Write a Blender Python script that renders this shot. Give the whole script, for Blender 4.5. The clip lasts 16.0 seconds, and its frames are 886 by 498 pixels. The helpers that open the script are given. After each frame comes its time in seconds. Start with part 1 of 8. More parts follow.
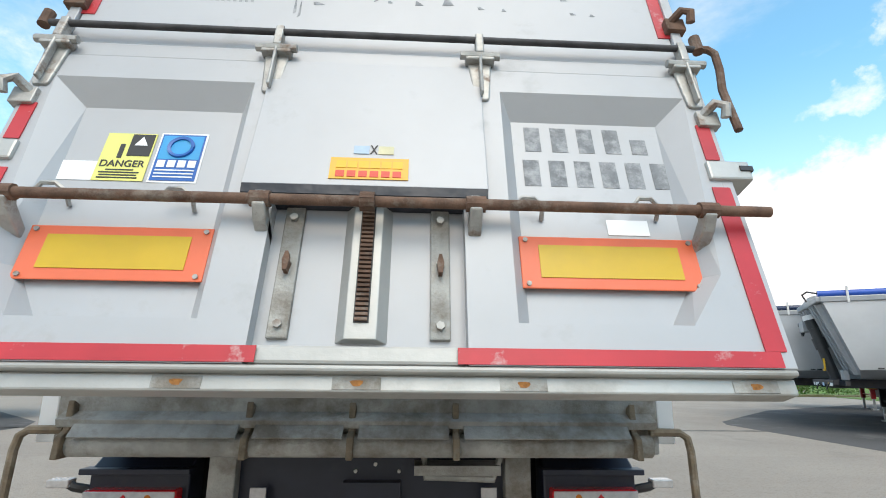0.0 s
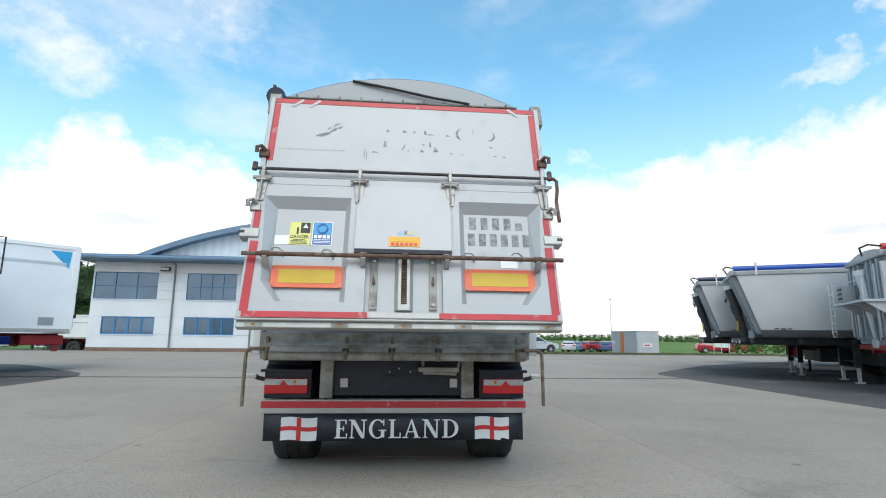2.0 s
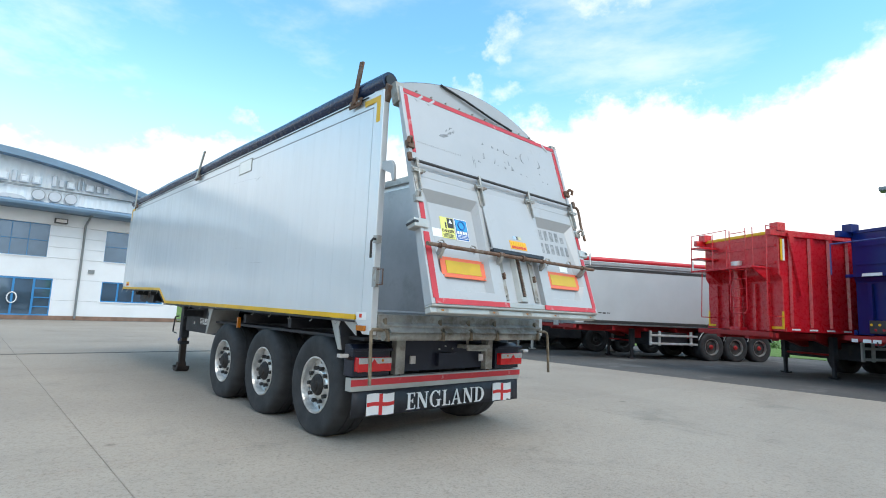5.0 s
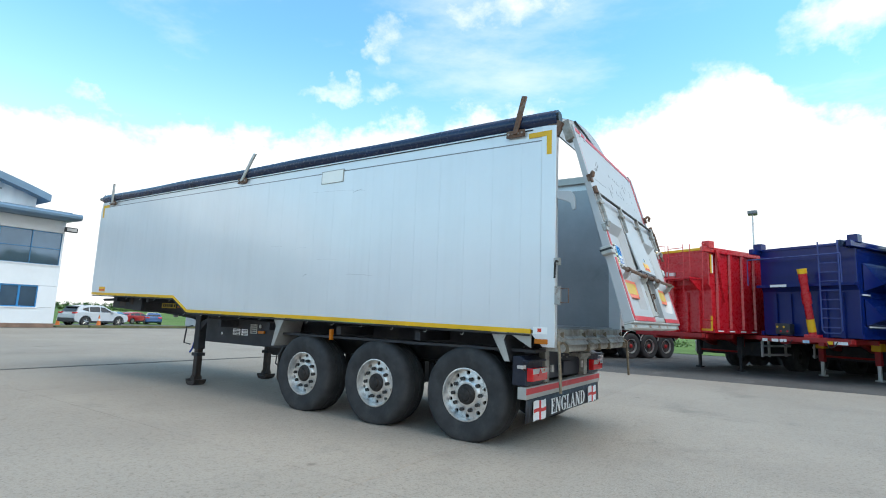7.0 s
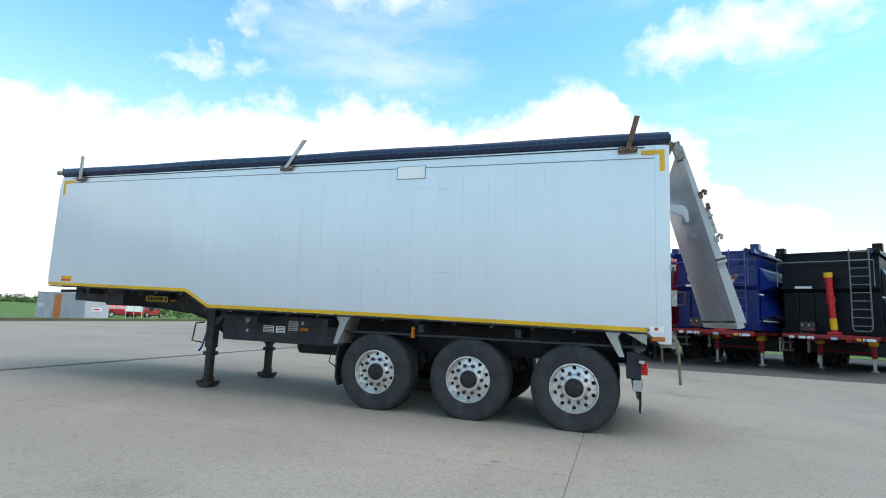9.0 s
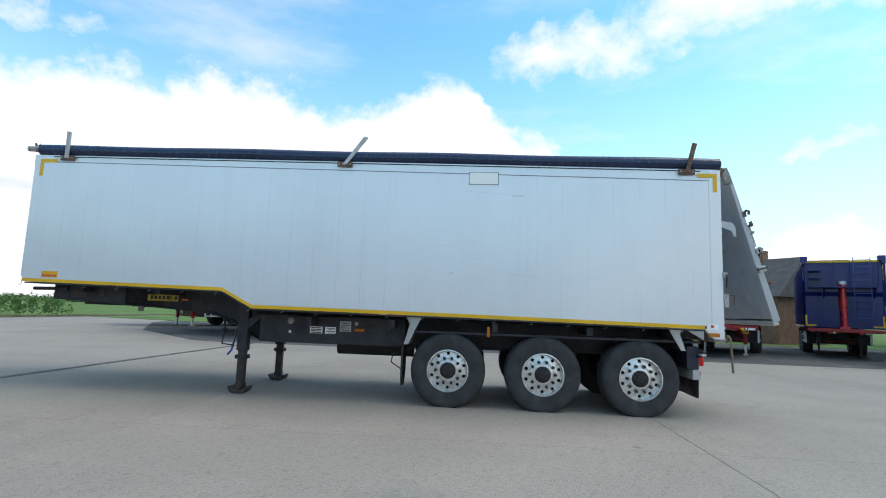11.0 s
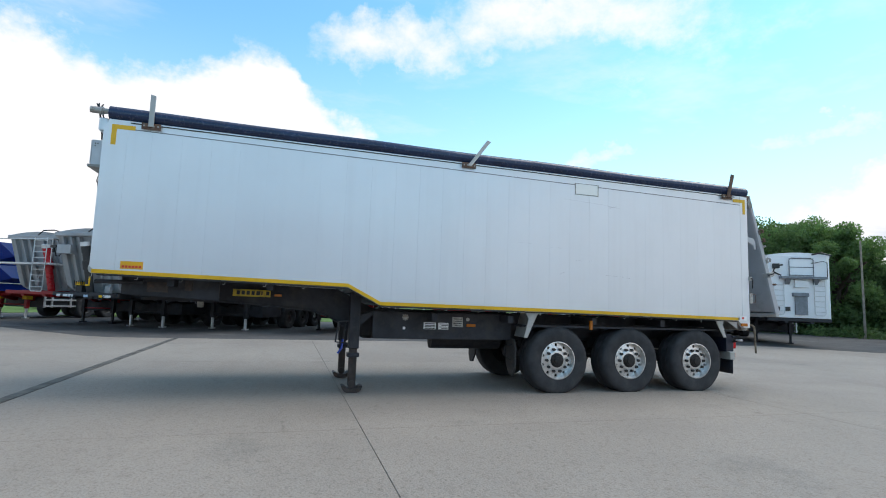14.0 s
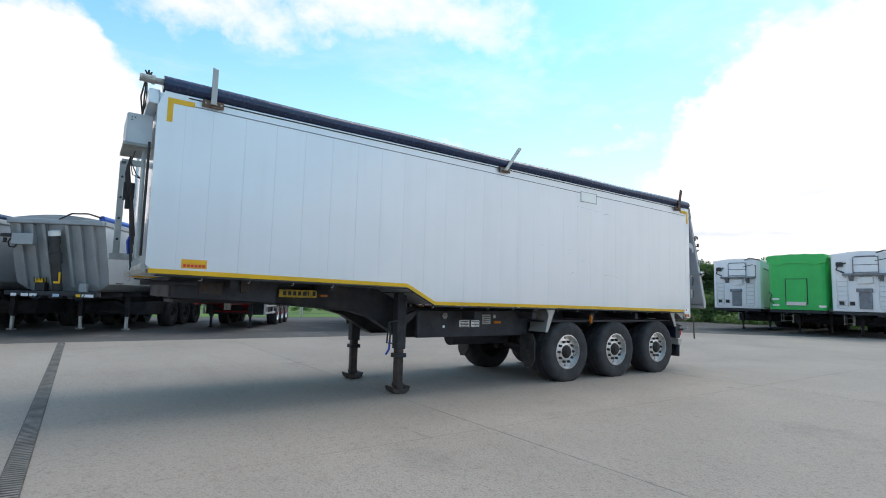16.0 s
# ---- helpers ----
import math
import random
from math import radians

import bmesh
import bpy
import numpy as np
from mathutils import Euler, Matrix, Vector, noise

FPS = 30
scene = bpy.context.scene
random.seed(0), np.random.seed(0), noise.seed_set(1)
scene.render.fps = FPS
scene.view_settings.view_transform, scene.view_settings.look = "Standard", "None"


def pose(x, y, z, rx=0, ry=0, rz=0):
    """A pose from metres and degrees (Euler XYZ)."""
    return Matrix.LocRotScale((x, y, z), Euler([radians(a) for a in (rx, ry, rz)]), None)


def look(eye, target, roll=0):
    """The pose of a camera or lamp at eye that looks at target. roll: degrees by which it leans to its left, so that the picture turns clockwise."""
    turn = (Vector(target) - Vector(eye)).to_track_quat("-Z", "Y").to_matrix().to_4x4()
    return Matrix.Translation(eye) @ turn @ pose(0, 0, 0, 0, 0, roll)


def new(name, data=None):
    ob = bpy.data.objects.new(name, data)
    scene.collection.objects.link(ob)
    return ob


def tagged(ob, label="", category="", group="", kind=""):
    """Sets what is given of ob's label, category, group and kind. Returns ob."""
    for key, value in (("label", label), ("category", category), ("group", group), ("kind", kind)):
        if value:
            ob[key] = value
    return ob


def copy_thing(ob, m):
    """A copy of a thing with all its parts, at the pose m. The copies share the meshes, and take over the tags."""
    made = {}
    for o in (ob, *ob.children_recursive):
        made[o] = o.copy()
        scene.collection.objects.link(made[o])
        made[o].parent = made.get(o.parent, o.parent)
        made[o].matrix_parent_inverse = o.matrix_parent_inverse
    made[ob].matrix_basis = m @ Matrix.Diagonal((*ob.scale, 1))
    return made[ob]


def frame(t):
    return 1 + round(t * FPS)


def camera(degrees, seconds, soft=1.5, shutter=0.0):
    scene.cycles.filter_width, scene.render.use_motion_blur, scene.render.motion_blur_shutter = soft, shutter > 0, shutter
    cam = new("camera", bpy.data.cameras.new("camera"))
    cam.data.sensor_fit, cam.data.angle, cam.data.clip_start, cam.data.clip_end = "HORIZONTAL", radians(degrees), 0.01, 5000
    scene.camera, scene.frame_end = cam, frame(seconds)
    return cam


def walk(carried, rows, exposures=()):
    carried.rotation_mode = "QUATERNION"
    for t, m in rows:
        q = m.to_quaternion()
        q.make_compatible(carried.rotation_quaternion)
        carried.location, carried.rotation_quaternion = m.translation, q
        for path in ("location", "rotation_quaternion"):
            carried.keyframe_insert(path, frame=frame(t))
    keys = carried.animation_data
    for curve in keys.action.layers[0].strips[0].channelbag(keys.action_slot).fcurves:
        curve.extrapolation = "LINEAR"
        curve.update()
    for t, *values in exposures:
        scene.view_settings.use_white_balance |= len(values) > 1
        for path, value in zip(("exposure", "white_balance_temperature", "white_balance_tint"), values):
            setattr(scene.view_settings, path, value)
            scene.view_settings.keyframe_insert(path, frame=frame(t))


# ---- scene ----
cam = camera(81.1, 16.0, 1.0)
PATH = [
    (0, (0.192, -2.300, 1.350), (0.291, -0.357, 1.812), 0.6),
    (0.5, (0.291, -2.952, 1.340), (0.377, -1.001, 1.770), 0.7),
    (1, (0.293, -3.709, 1.304), (0.358, -1.754, 1.718), 0.5),
    (1.5, (0.255, -4.342, 1.256), (0.331, -2.377, 1.624), 0.5),
    (2, (-0.021, -4.834, 1.251), (0.153, -2.869, 1.579), 0.6),
    (2.5, (-0.591, -5.027, 1.205), (-0.211, -3.088, 1.515), 0.9),
    (3, (-1.234, -5.085, 1.238), (-0.701, -3.18, 1.533), 0.9),
    (3.5, (-1.889, -5.022, 1.237), (-1.128, -3.19, 1.492), 1.3),
    (4, (-2.556, -4.807, 1.241), (-1.556, -3.096, 1.511), 1.5),
    (4.2, (-2.853, -4.655, 1.286), (-1.767, -2.995, 1.545), 1.8),
    (6.3, (-5.533, -2.821, 1.295), (-3.978, -1.593, 1.565), 2.1),
    (6.5, (-5.744, -2.631, 1.287), (-4.165, -1.433, 1.554), 2.1),
    (7, (-6.25, -2.036, 1.318), (-4.599, -0.939, 1.584), 2.2),
    (7.5, (-6.695, -1.469, 1.282), (-4.984, -0.468, 1.545), 2.3),
    (8, (-7.056, -0.838, 1.313), (-5.272, 0.027, 1.58), 2.3),
    (8.5, (-7.41, -0.233, 1.314), (-5.578, 0.531, 1.557), 2.3),
    (9, (-7.662, 0.447, 1.3), (-5.787, 1.094, 1.551), 2.4),
    (9.5, (-7.952, 1.104, 1.31), (-6.04, 1.636, 1.559), 2.4),
    (9.7, (-8.05, 1.37, 1.305), (-6.131, 1.865, 1.552), 2.5),
    (11.8, (-8.64, 4.40, 1.352), (-6.657, 4.293, 1.576), 2.2),
    (12, (-8.66, 4.721, 1.375), (-6.679, 4.552, 1.597), 2.4),
    (12.5, (-8.724, 5.444, 1.349), (-6.769, 5.101, 1.587), 2.3),
    (13, (-8.701, 6.159, 1.34), (-6.759, 5.738, 1.572), 2.2),
    (13.5, (-8.679, 6.913, 1.348), (-6.748, 6.435, 1.557), 2.1),
    (14, (-8.485, 7.663, 1.313), (-6.577, 7.101, 1.522), 2.0),
    (14.5, (-8.234, 8.429, 1.315), (-6.357, 7.768, 1.517), 1.8),
    (15, (-7.958, 9.141, 1.34), (-6.14, 8.329, 1.533), 1.8),
    (15.3, (-7.813, 9.469, 1.369), (-6.031, 8.584, 1.561), 1.7),
    (15.5, (-7.669, 9.863, 1.376), (-5.916, 8.919, 1.563), 1.6),
    (16, (-7.323, 10.504, 1.359), (-5.687, 9.37, 1.547), 1.5),
]
walk(cam, [(t, look(eye, target, roll)) for t, eye, target, roll in PATH],
     [(0, 1.25, 6950, 12), (0.6, 1.05, 6800, 11), (1.5, 0.94, 6600, 10), (3.5, 1.28, 6550, 10), (8, 1.18, 6450, 8), (9.5, 1.11, 6420, 9), (12.5, 0.88, 6350, 12), (16, 0.94, 6500, 13)])

# ---- sky, sun ----
world = bpy.data.worlds.new("sky")
scene.world = world
world.use_nodes = True


def build_sky():
    nt = world.node_tree
    N, L = nt.nodes, nt.links
    N.clear()
    out = N.new("ShaderNodeOutputWorld")
    bg = N.new("ShaderNodeBackground")
    L.new(bg.outputs[0], out.inputs[0])
    sky = N.new("ShaderNodeTexSky")
    sky.sky_type = "NISHITA"
    sky.sun_disc = False
    sky.sun_elevation, sky.sun_rotation = radians(52), radians(175)
    sky.air_density, sky.dust_density, sky.ozone_density = 1.0, 0.3, 1.2
    strength = N.new("ShaderNodeVectorMath")
    strength.operation = "SCALE"
    tint = N.new("ShaderNodeVectorMath")
    tint.operation = "MULTIPLY"
    L.new(sky.outputs[0], tint.inputs[0])
    tint.inputs[1].default_value = SKY_TINT
    L.new(tint.outputs[0], strength.inputs[0])
    strength.inputs[3].default_value = SKY_STRENGTH
    tc = N.new("ShaderNodeTexCoord")

    def math_node(op, a, b=None, clamp=False):
        n = N.new("ShaderNodeMath")
        n.operation, n.use_clamp = op, clamp
        for i, v in enumerate((a, b)):
            if v is None:
                continue
            if isinstance(v, (int, float)):
                n.inputs[i].default_value = v
            else:
                L.new(v, n.inputs[i])
        return n.outputs[0]

    def ramp(v, lo, hi):
        n = N.new("ShaderNodeMapRange")
        n.interpolation_type = "SMOOTHSTEP"
        n.inputs[1].default_value, n.inputs[2].default_value = lo, hi
        L.new(v, n.inputs[0])
        return n.outputs[0]

    def noise_tex(s, detail, rough, w=0.0, stretch=(1.0, 1.0, 1.0), kind="Fac"):
        v = N.new("ShaderNodeVectorMath")
        v.operation = "MULTIPLY"
        L.new(tc.outputs["Generated"], v.inputs[0])
        v.inputs[1].default_value = stretch
        n = N.new("ShaderNodeTexNoise")
        n.noise_dimensions = "4D"
        L.new(v.outputs[0], n.inputs["Vector"])
        n.inputs["Scale"].default_value, n.inputs["Detail"].default_value = s, detail
        n.inputs["Roughness"].default_value, n.inputs["W"].default_value = rough, w
        return n.outputs[kind]

    # ragged outlines: directions shifted by two scales of noise
    warped = tc.outputs["Generated"]
    for s, amount in ((6.0, 0.14), (24.0, 0.07)):
        half = N.new("ShaderNodeVectorMath")
        half.operation = "SUBTRACT"
        L.new(noise_tex(s, 6.0, 0.6, kind="Color"), half.inputs[0])
        half.inputs[1].default_value = (0.5, 0.5, 0.5)
        add = N.new("ShaderNodeVectorMath")
        add.operation = "MULTIPLY_ADD"
        L.new(half.outputs[0], add.inputs[0])
        add.inputs[1].default_value = (amount,) * 3
        L.new(warped, add.inputs[2])
        warped = add.outputs[0]
    sep = N.new("ShaderNodeSeparateXYZ")
    L.new(warped, sep.inputs[0])
    plain = N.new("ShaderNodeSeparateXYZ")
    L.new(tc.outputs["Generated"], plain.inputs[0])
    height = plain.outputs[2]
    fluff = noise_tex(9.0, 9.0, 0.64, 1.3, (1.0, 1.0, 1.5))
    # the cumulus bank: its top edge by bearing
    turn = math_node("ADD", math_node("DIVIDE", math_node("ARCTAN2", sep.outputs[0], sep.outputs[1]), 2 * math.pi), 0.5)
    edge = N.new("ShaderNodeValToRGB")
    L.new(turn, edge.inputs[0])
    stops = edge.color_ramp.elements
    while len(stops) > 1:
        stops.remove(stops[-1])
    for i, (az, el) in enumerate(BANK):
        e = stops[0] if i == 0 else stops.new(az / 360 + 0.5)
        e.position = az / 360 + 0.5
        e.color = (*[math.sin(radians(el))] * 3, 1)
    over = math_node("SUBTRACT", edge.outputs[0], sep.outputs[2])
    over = math_node("ADD", over, math_node("MULTIPLY", math_node("SUBTRACT", fluff, 0.5), 0.16))
    bank = ramp(over, -0.030, 0.040)
    # loose clouds: bearing east of north, height, width, height extent (degrees), weight
    total = None
    for az, el, w, h, weight in CLOUDS:
        a, e = radians(az), radians(el)
        c = Vector((math.sin(a) * math.cos(e), math.cos(a) * math.cos(e), math.sin(e)))
        right = Vector((math.cos(a), -math.sin(a), 0))
        up = right.cross(c) * -1
        sub = N.new("ShaderNodeVectorMath")
        sub.operation = "SUBTRACT"
        L.new(warped, sub.inputs[0])
        sub.inputs[1].default_value = c
        d = []
        for axis, ext in ((right, w), (up, h), (c, max(w, h) * 1.5)):
            dot = N.new("ShaderNodeVectorMath")
            dot.operation = "DOT_PRODUCT"
            L.new(sub.outputs[0], dot.inputs[0])
            dot.inputs[1].default_value = axis / math.tan(radians(ext))
            d.append(math_node("MULTIPLY", dot.outputs["Value"], dot.outputs["Value"]))
        r2 = math_node("ADD", math_node("ADD", d[0], d[1]), d[2])
        blob = math_node("MULTIPLY", math_node("SUBTRACT", 1.0, r2, True), weight)
        total = blob if total is None else math_node("MAXIMUM", total, blob)
    dens = math_node("ADD", total, math_node("MULTIPLY", math_node("SUBTRACT", fluff, 0.5), math_node("MULTIPLY", ramp(total, 0.0, 0.25), 2.3)))
    loose = math_node("MULTIPLY", ramp(dens, 0.03, 1.25), 0.97)
    # thin veils and the haze towards the horizon
    veil = math_node("MULTIPLY", ramp(noise_tex(3.0, 7.0, 0.62, 7.7, (1.0, 0.6, 2.2)), 0.44, 0.76), 0.52)
    haze = math_node("MULTIPLY", ramp(height, 0.50, 0.0), 0.55)
    mask = math_node("MAXIMUM", math_node("MAXIMUM", bank, loose), math_node("MAXIMUM", veil, haze))
    # blue-grey undersides low in the bank
    shade = noise_tex(3.0, 5.0, 0.55, 9.0, (1.0, 1.0, 5.0))
    grey = math_node("MULTIPLY", ramp(shade, 0.55, 0.72), ramp(height, 0.30, 0.08))
    white = N.new("ShaderNodeMix")
    white.data_type = "RGBA"
    L.new(grey, white.inputs[0])
    white.inputs[6].default_value = (*[CLOUD_LIGHT * c for c in (1.0, 1.0, 1.0)], 1)
    white.inputs[7].default_value = (*[CLOUD_LIGHT * c for c in (0.58, 0.69, 0.80)], 1)
    mix = N.new("ShaderNodeMix")
    mix.data_type = "RGBA"
    L.new(mask, mix.inputs[0])
    L.new(strength.outputs[0], mix.inputs[6])
    L.new(white.outputs[2], mix.inputs[7])
    L.new(mix.outputs[2], bg.inputs[0])
    bg.inputs[1].default_value = 1.0


SKY_STRENGTH, CLOUD_LIGHT, SKY_TINT = 0.148, 0.5625, (0.68, 1.05, 0.985)
BANK = [(-180, 25), (-140, 24), (-118, 17), (-100, 5), (-48, 4), (-32, 19), (-18, 18), (-8, 11), (3, 14), (18, 16.2), (34, 19), (39, 18.2), (47, 20), (55, 20.6), (61, 22.2), (67, 23),
        (73, 21), (78, 21.5), (83.5, 24.5), (88, 25), (89.8, 21), (93, 19.2), (98, 17.6), (102, 13), (110, 8), (136, 8), (142, 11.5), (147, 15), (150.5, 19), (153, 24), (157, 27), (180, 25)]
CLOUDS = [
    (43, 23.4, 4.2, 1.7, 0.75), (48.3, 23.4, 3.6, 1.5, 0.6), (49, 28.8, 3.2, 3.2, 0.55), (57, 31.8, 7, 2.4, 0.65), (66, 32, 8, 2.6, 0.65), (20.5, 18.2, 4, 1.2, 0.6),
    (96.5, 26.3, 6, 3.4, 0.9), (104, 26.8, 7, 3.8, 0.95), (114, 29.6, 9, 4.6, 1.0), (124, 30, 10, 4.6, 0.9), (131, 22.5, 8, 6, 0.42), (122.5, 15.8, 4.0, 1.7, 0.75), (138, 27, 10, 4, 0.4), (143, 16.6, 7, 1.3, 0.6), (139, 12, 6, 1.6, 0.5),
    (-36, 25, 11, 6, 0.55), (-24, 28.5, 10, 4, 0.5), (-16, 32, 9, 3, 0.4), (-6, 26, 9, 3, 0.25), (20, 80, 30, 30, 1.0), (-150, 62, 34, 20, 0.8), (-140, 45, 32, 20, 1.0), (190, 45, 26, 16, 0.8),
]
build_sky()

sun_data = bpy.data.lights.new("sun", "SUN")
sun_data.energy, sun_data.angle, sun_data.color = 0.81, radians(38), (1.0, 0.93, 0.83)
sun = new("sun", sun_data)
sun.matrix_world = look((2, -28, 40), (0, 0, 0))

# ---- materials ----
def material(name, color, rough=0.6, metal=0.0, vary=0.15, size=0.5, bump=0.0, grain=0.01, dirt=None, dirt_amount=0.0, dirt_size=0.8,
             streak=False, coat=0.0, island=0.0, emit=None, spec=0.5, transmission=0.0, world_space=False):
    """Base colour with two scales of variation, optional dirt or rust patches, vertical streaks and fine relief, sizes in metres."""
    m = bpy.data.materials.new(name)
    m.use_nodes = True
    nt = m.node_tree
    N, L = nt.nodes, nt.links
    b = N["Principled BSDF"]
    b.inputs["Roughness"].default_value, b.inputs["Metallic"].default_value = rough, metal
    b.inputs["Specular IOR Level"].default_value = spec
    b.inputs["Coat Weight"].default_value = coat
    b.inputs["Coat Roughness"].default_value = 0.12
    b.inputs["Transmission Weight"].default_value = transmission
    if emit:
        b.inputs["Emission Color"].default_value, b.inputs["Emission Strength"].default_value = (*color, 1), emit
    tc = N.new("ShaderNodeTexCoord")
    mp = N.new("ShaderNodeMapping")
    where = N.new("ShaderNodeNewGeometry").outputs["Position"] if world_space else tc.outputs["Object"]
    L.new(where, mp.inputs[0])
    if streak:
        mp.inputs["Scale"].default_value = (1, 1, 0.12)

    def tex(s, detail=5.0, rough_=0.6):
        n = N.new("ShaderNodeTexNoise")
        L.new(mp.outputs[0], n.inputs["Vector"])
        n.inputs["Scale"].default_value, n.inputs["Detail"].default_value, n.inputs["Roughness"].default_value = s, detail, rough_
        return n.outputs["Fac"]

    def mix(kind, fac, a, c):
        n = N.new("ShaderNodeMix")
        n.data_type, n.blend_type = "RGBA", kind
        for i, v in ((0, fac), (6, a), (7, c)):
            if isinstance(v, (int, float)):
                n.inputs[i].default_value = v
            elif isinstance(v, tuple):
                n.inputs[i].default_value = (*v, 1)
            else:
                L.new(v, n.inputs[i])
        return n.outputs[2]

    def grade(v, lo, hi, to0, to1):
        n = N.new("ShaderNodeMapRange")
        L.new(v, n.inputs[0])
        for i, x in enumerate((lo, hi, to0, to1)):
            n.inputs[1 + i].default_value = x
        return n.outputs[0]

    big, small = tex(1.0 / size, 4.0), tex(9.0 / size, 6.0, 0.7)
    col = mix("MIX", grade(big, 0.35, 0.65, 0.0, 1.0), tuple(c * (1 - vary) for c in color), tuple(min(1, c * (1 + vary)) for c in color))
    col = mix("MULTIPLY", vary * 1.5, col, mix("MIX", small, (0.55, 0.55, 0.55), (1.3, 1.3, 1.3)))
    if island:
        g = N.new("ShaderNodeObjectInfo")
        col = mix("MULTIPLY", 1.0, col, mix("MIX", g.outputs["Random"], (1 - island,) * 3, (1 + island,) * 3))
    if dirt:
        d = tex(1.0 / dirt_size, 8.0, 0.7)
        f = grade(d, 0.62 - 0.35 * dirt_amount, 0.78 - 0.25 * dirt_amount, 0.0, 0.9)
        col = mix("MIX", f, col, dirt)
        r = N.new("ShaderNodeMix")
        L.new(f, r.inputs[0])
        r.inputs[2].default_value, r.inputs[3].default_value = rough, 0.85
        L.new(r.outputs[0], b.inputs["Roughness"])
    elif rough > 0.12:
        L.new(grade(small, 0.2, 0.8, rough * 0.8, min(1, rough * 1.2)), b.inputs["Roughness"])
    L.new(col, b.inputs["Base Color"])
    if bump:
        t = N.new("ShaderNodeTexNoise")
        L.new(where, t.inputs["Vector"])
        t.inputs["Scale"].default_value, t.inputs["Detail"].default_value = 1.0 / grain, 3.0
        bp = N.new("ShaderNodeBump")
        bp.inputs["Strength"].default_value, bp.inputs["Distance"].default_value = bump, grain
        L.new(t.outputs["Fac"], bp.inputs["Height"])
        L.new(bp.outputs[0], b.inputs["Normal"])
    return m


def panel_material():
    """Grey painted sheet: glossy lacquer with faint upright waves, a few rain streaks."""
    m = material("silver_panel", (0.765, 0.785, 0.800), 0.38, 0.34, 0.02, 1.2, island=0.006)
    nt = m.node_tree
    N, L = nt.nodes, nt.links
    b = N["Principled BSDF"]
    L.remove(b.inputs["Roughness"].links[0])
    b.inputs["Coat Weight"].default_value, b.inputs["Coat Roughness"].default_value = 0.85, 0.10
    geo = N.new("ShaderNodeNewGeometry").outputs["Position"]

    def wave(scale, stretch):
        mp = N.new("ShaderNodeMapping")
        L.new(geo, mp.inputs[0])
        mp.inputs["Scale"].default_value = stretch
        t = N.new("ShaderNodeTexNoise")
        L.new(mp.outputs[0], t.inputs["Vector"])
        t.inputs["Scale"].default_value, t.inputs["Detail"].default_value = scale, 2.0
        return t.outputs["Fac"]

    bp = N.new("ShaderNodeBump")
    bp.inputs["Strength"].default_value, bp.inputs["Distance"].default_value = 0.16, 0.03
    L.new(wave(7.0, (0.2, 1.0, 0.05)), bp.inputs["Height"])
    bp2 = N.new("ShaderNodeBump")
    bp2.inputs["Strength"].default_value, bp2.inputs["Distance"].default_value = 0.12, 0.2
    L.new(wave(0.9, (0.3, 1.0, 1.2)), bp2.inputs["Height"])
    L.new(bp2.outputs[0], bp.inputs["Normal"])
    L.new(bp.outputs[0], b.inputs["Coat Normal"])
    r = N.new("ShaderNodeMapRange")
    L.new(wave(9.0, (0.3, 1.0, 0.06)), r.inputs[0])
    for i, v in enumerate((0.5, 0.75, 0.0, 0.14)):
        r.inputs[1 + i].default_value = v
    x = N.new("ShaderNodeMix")
    x.data_type, x.blend_type = "RGBA", "MULTIPLY"
    L.new(r.outputs[0], x.inputs[0])
    L.new(b.inputs["Base Color"].links[0].from_socket, x.inputs[6])
    x.inputs[7].default_value = (0.84, 0.83, 0.81, 1)
    L.new(x.outputs[2], b.inputs["Base Color"])
    return m


SILVER = panel_material()
ALU = material("weathered_aluminium", (0.47, 0.465, 0.44), 0.45, 0.4, 0.12, 0.5, 0.06, 0.02, dirt=(0.30, 0.28, 0.25), dirt_amount=0.25)
GATE = material("grey_painted_aluminium", (0.46, 0.465, 0.475), 0.46, 0.15, 0.04, 0.7, dirt=(0.41, 0.405, 0.395), dirt_amount=0.12, dirt_size=0.35)
INNER = material("worn_inner_aluminium", (0.43, 0.44, 0.45), 0.38, 0.45, 0.1, 0.9, 0.06, 0.04, dirt=(0.31, 0.31, 0.305), dirt_amount=0.25)
BOXGREY = material("pale_grey_box_paint", (0.62, 0.64, 0.66), 0.5, 0.1, 0.06, 0.3)
PIPEGREY = material("grey_edge_bead", (0.14, 0.145, 0.15), 0.5, 0.1, 0.1, 0.2)
DULL = material("dull_galvanised_metal", (0.37, 0.365, 0.34), 0.6, 0.25, 0.25, 0.25, 0.3, 0.01, dirt=(0.19, 0.16, 0.125), dirt_amount=0.45, dirt_size=0.2)
RUST = material("rusty_steel", (0.16, 0.092, 0.062), 0.8, 0.15, 0.35, 0.08, 0.3, 0.006, dirt=(0.27, 0.23, 0.19), dirt_amount=0.3, dirt_size=0.1)
DARKROD = material("dark_rusted_rod", (0.062, 0.060, 0.062), 0.7, 0.2, 0.3, 0.08, 0.2, 0.006)
# black paint, tinted blue for the sky's reflection on the lamp carriers
SHEENBLACK = material("black_carrier_paint_with_sky_sheen", (0.010, 0.013, 0.028), 0.4, 0.0, 0.2, 0.3, dirt=(0.04, 0.04, 0.045), dirt_amount=0.2, dirt_size=0.3)
PALEPRINT = material("pale_worn_print", (0.36, 0.365, 0.375), 0.6, 0.0, 0.2, 0.05)
CLAW = material("khaki_rusted_claw", (0.20, 0.155, 0.105), 0.75, 0.2, 0.3, 0.08, 0.25, 0.008, dirt=(0.30, 0.27, 0.22), dirt_amount=0.3, dirt_size=0.06)
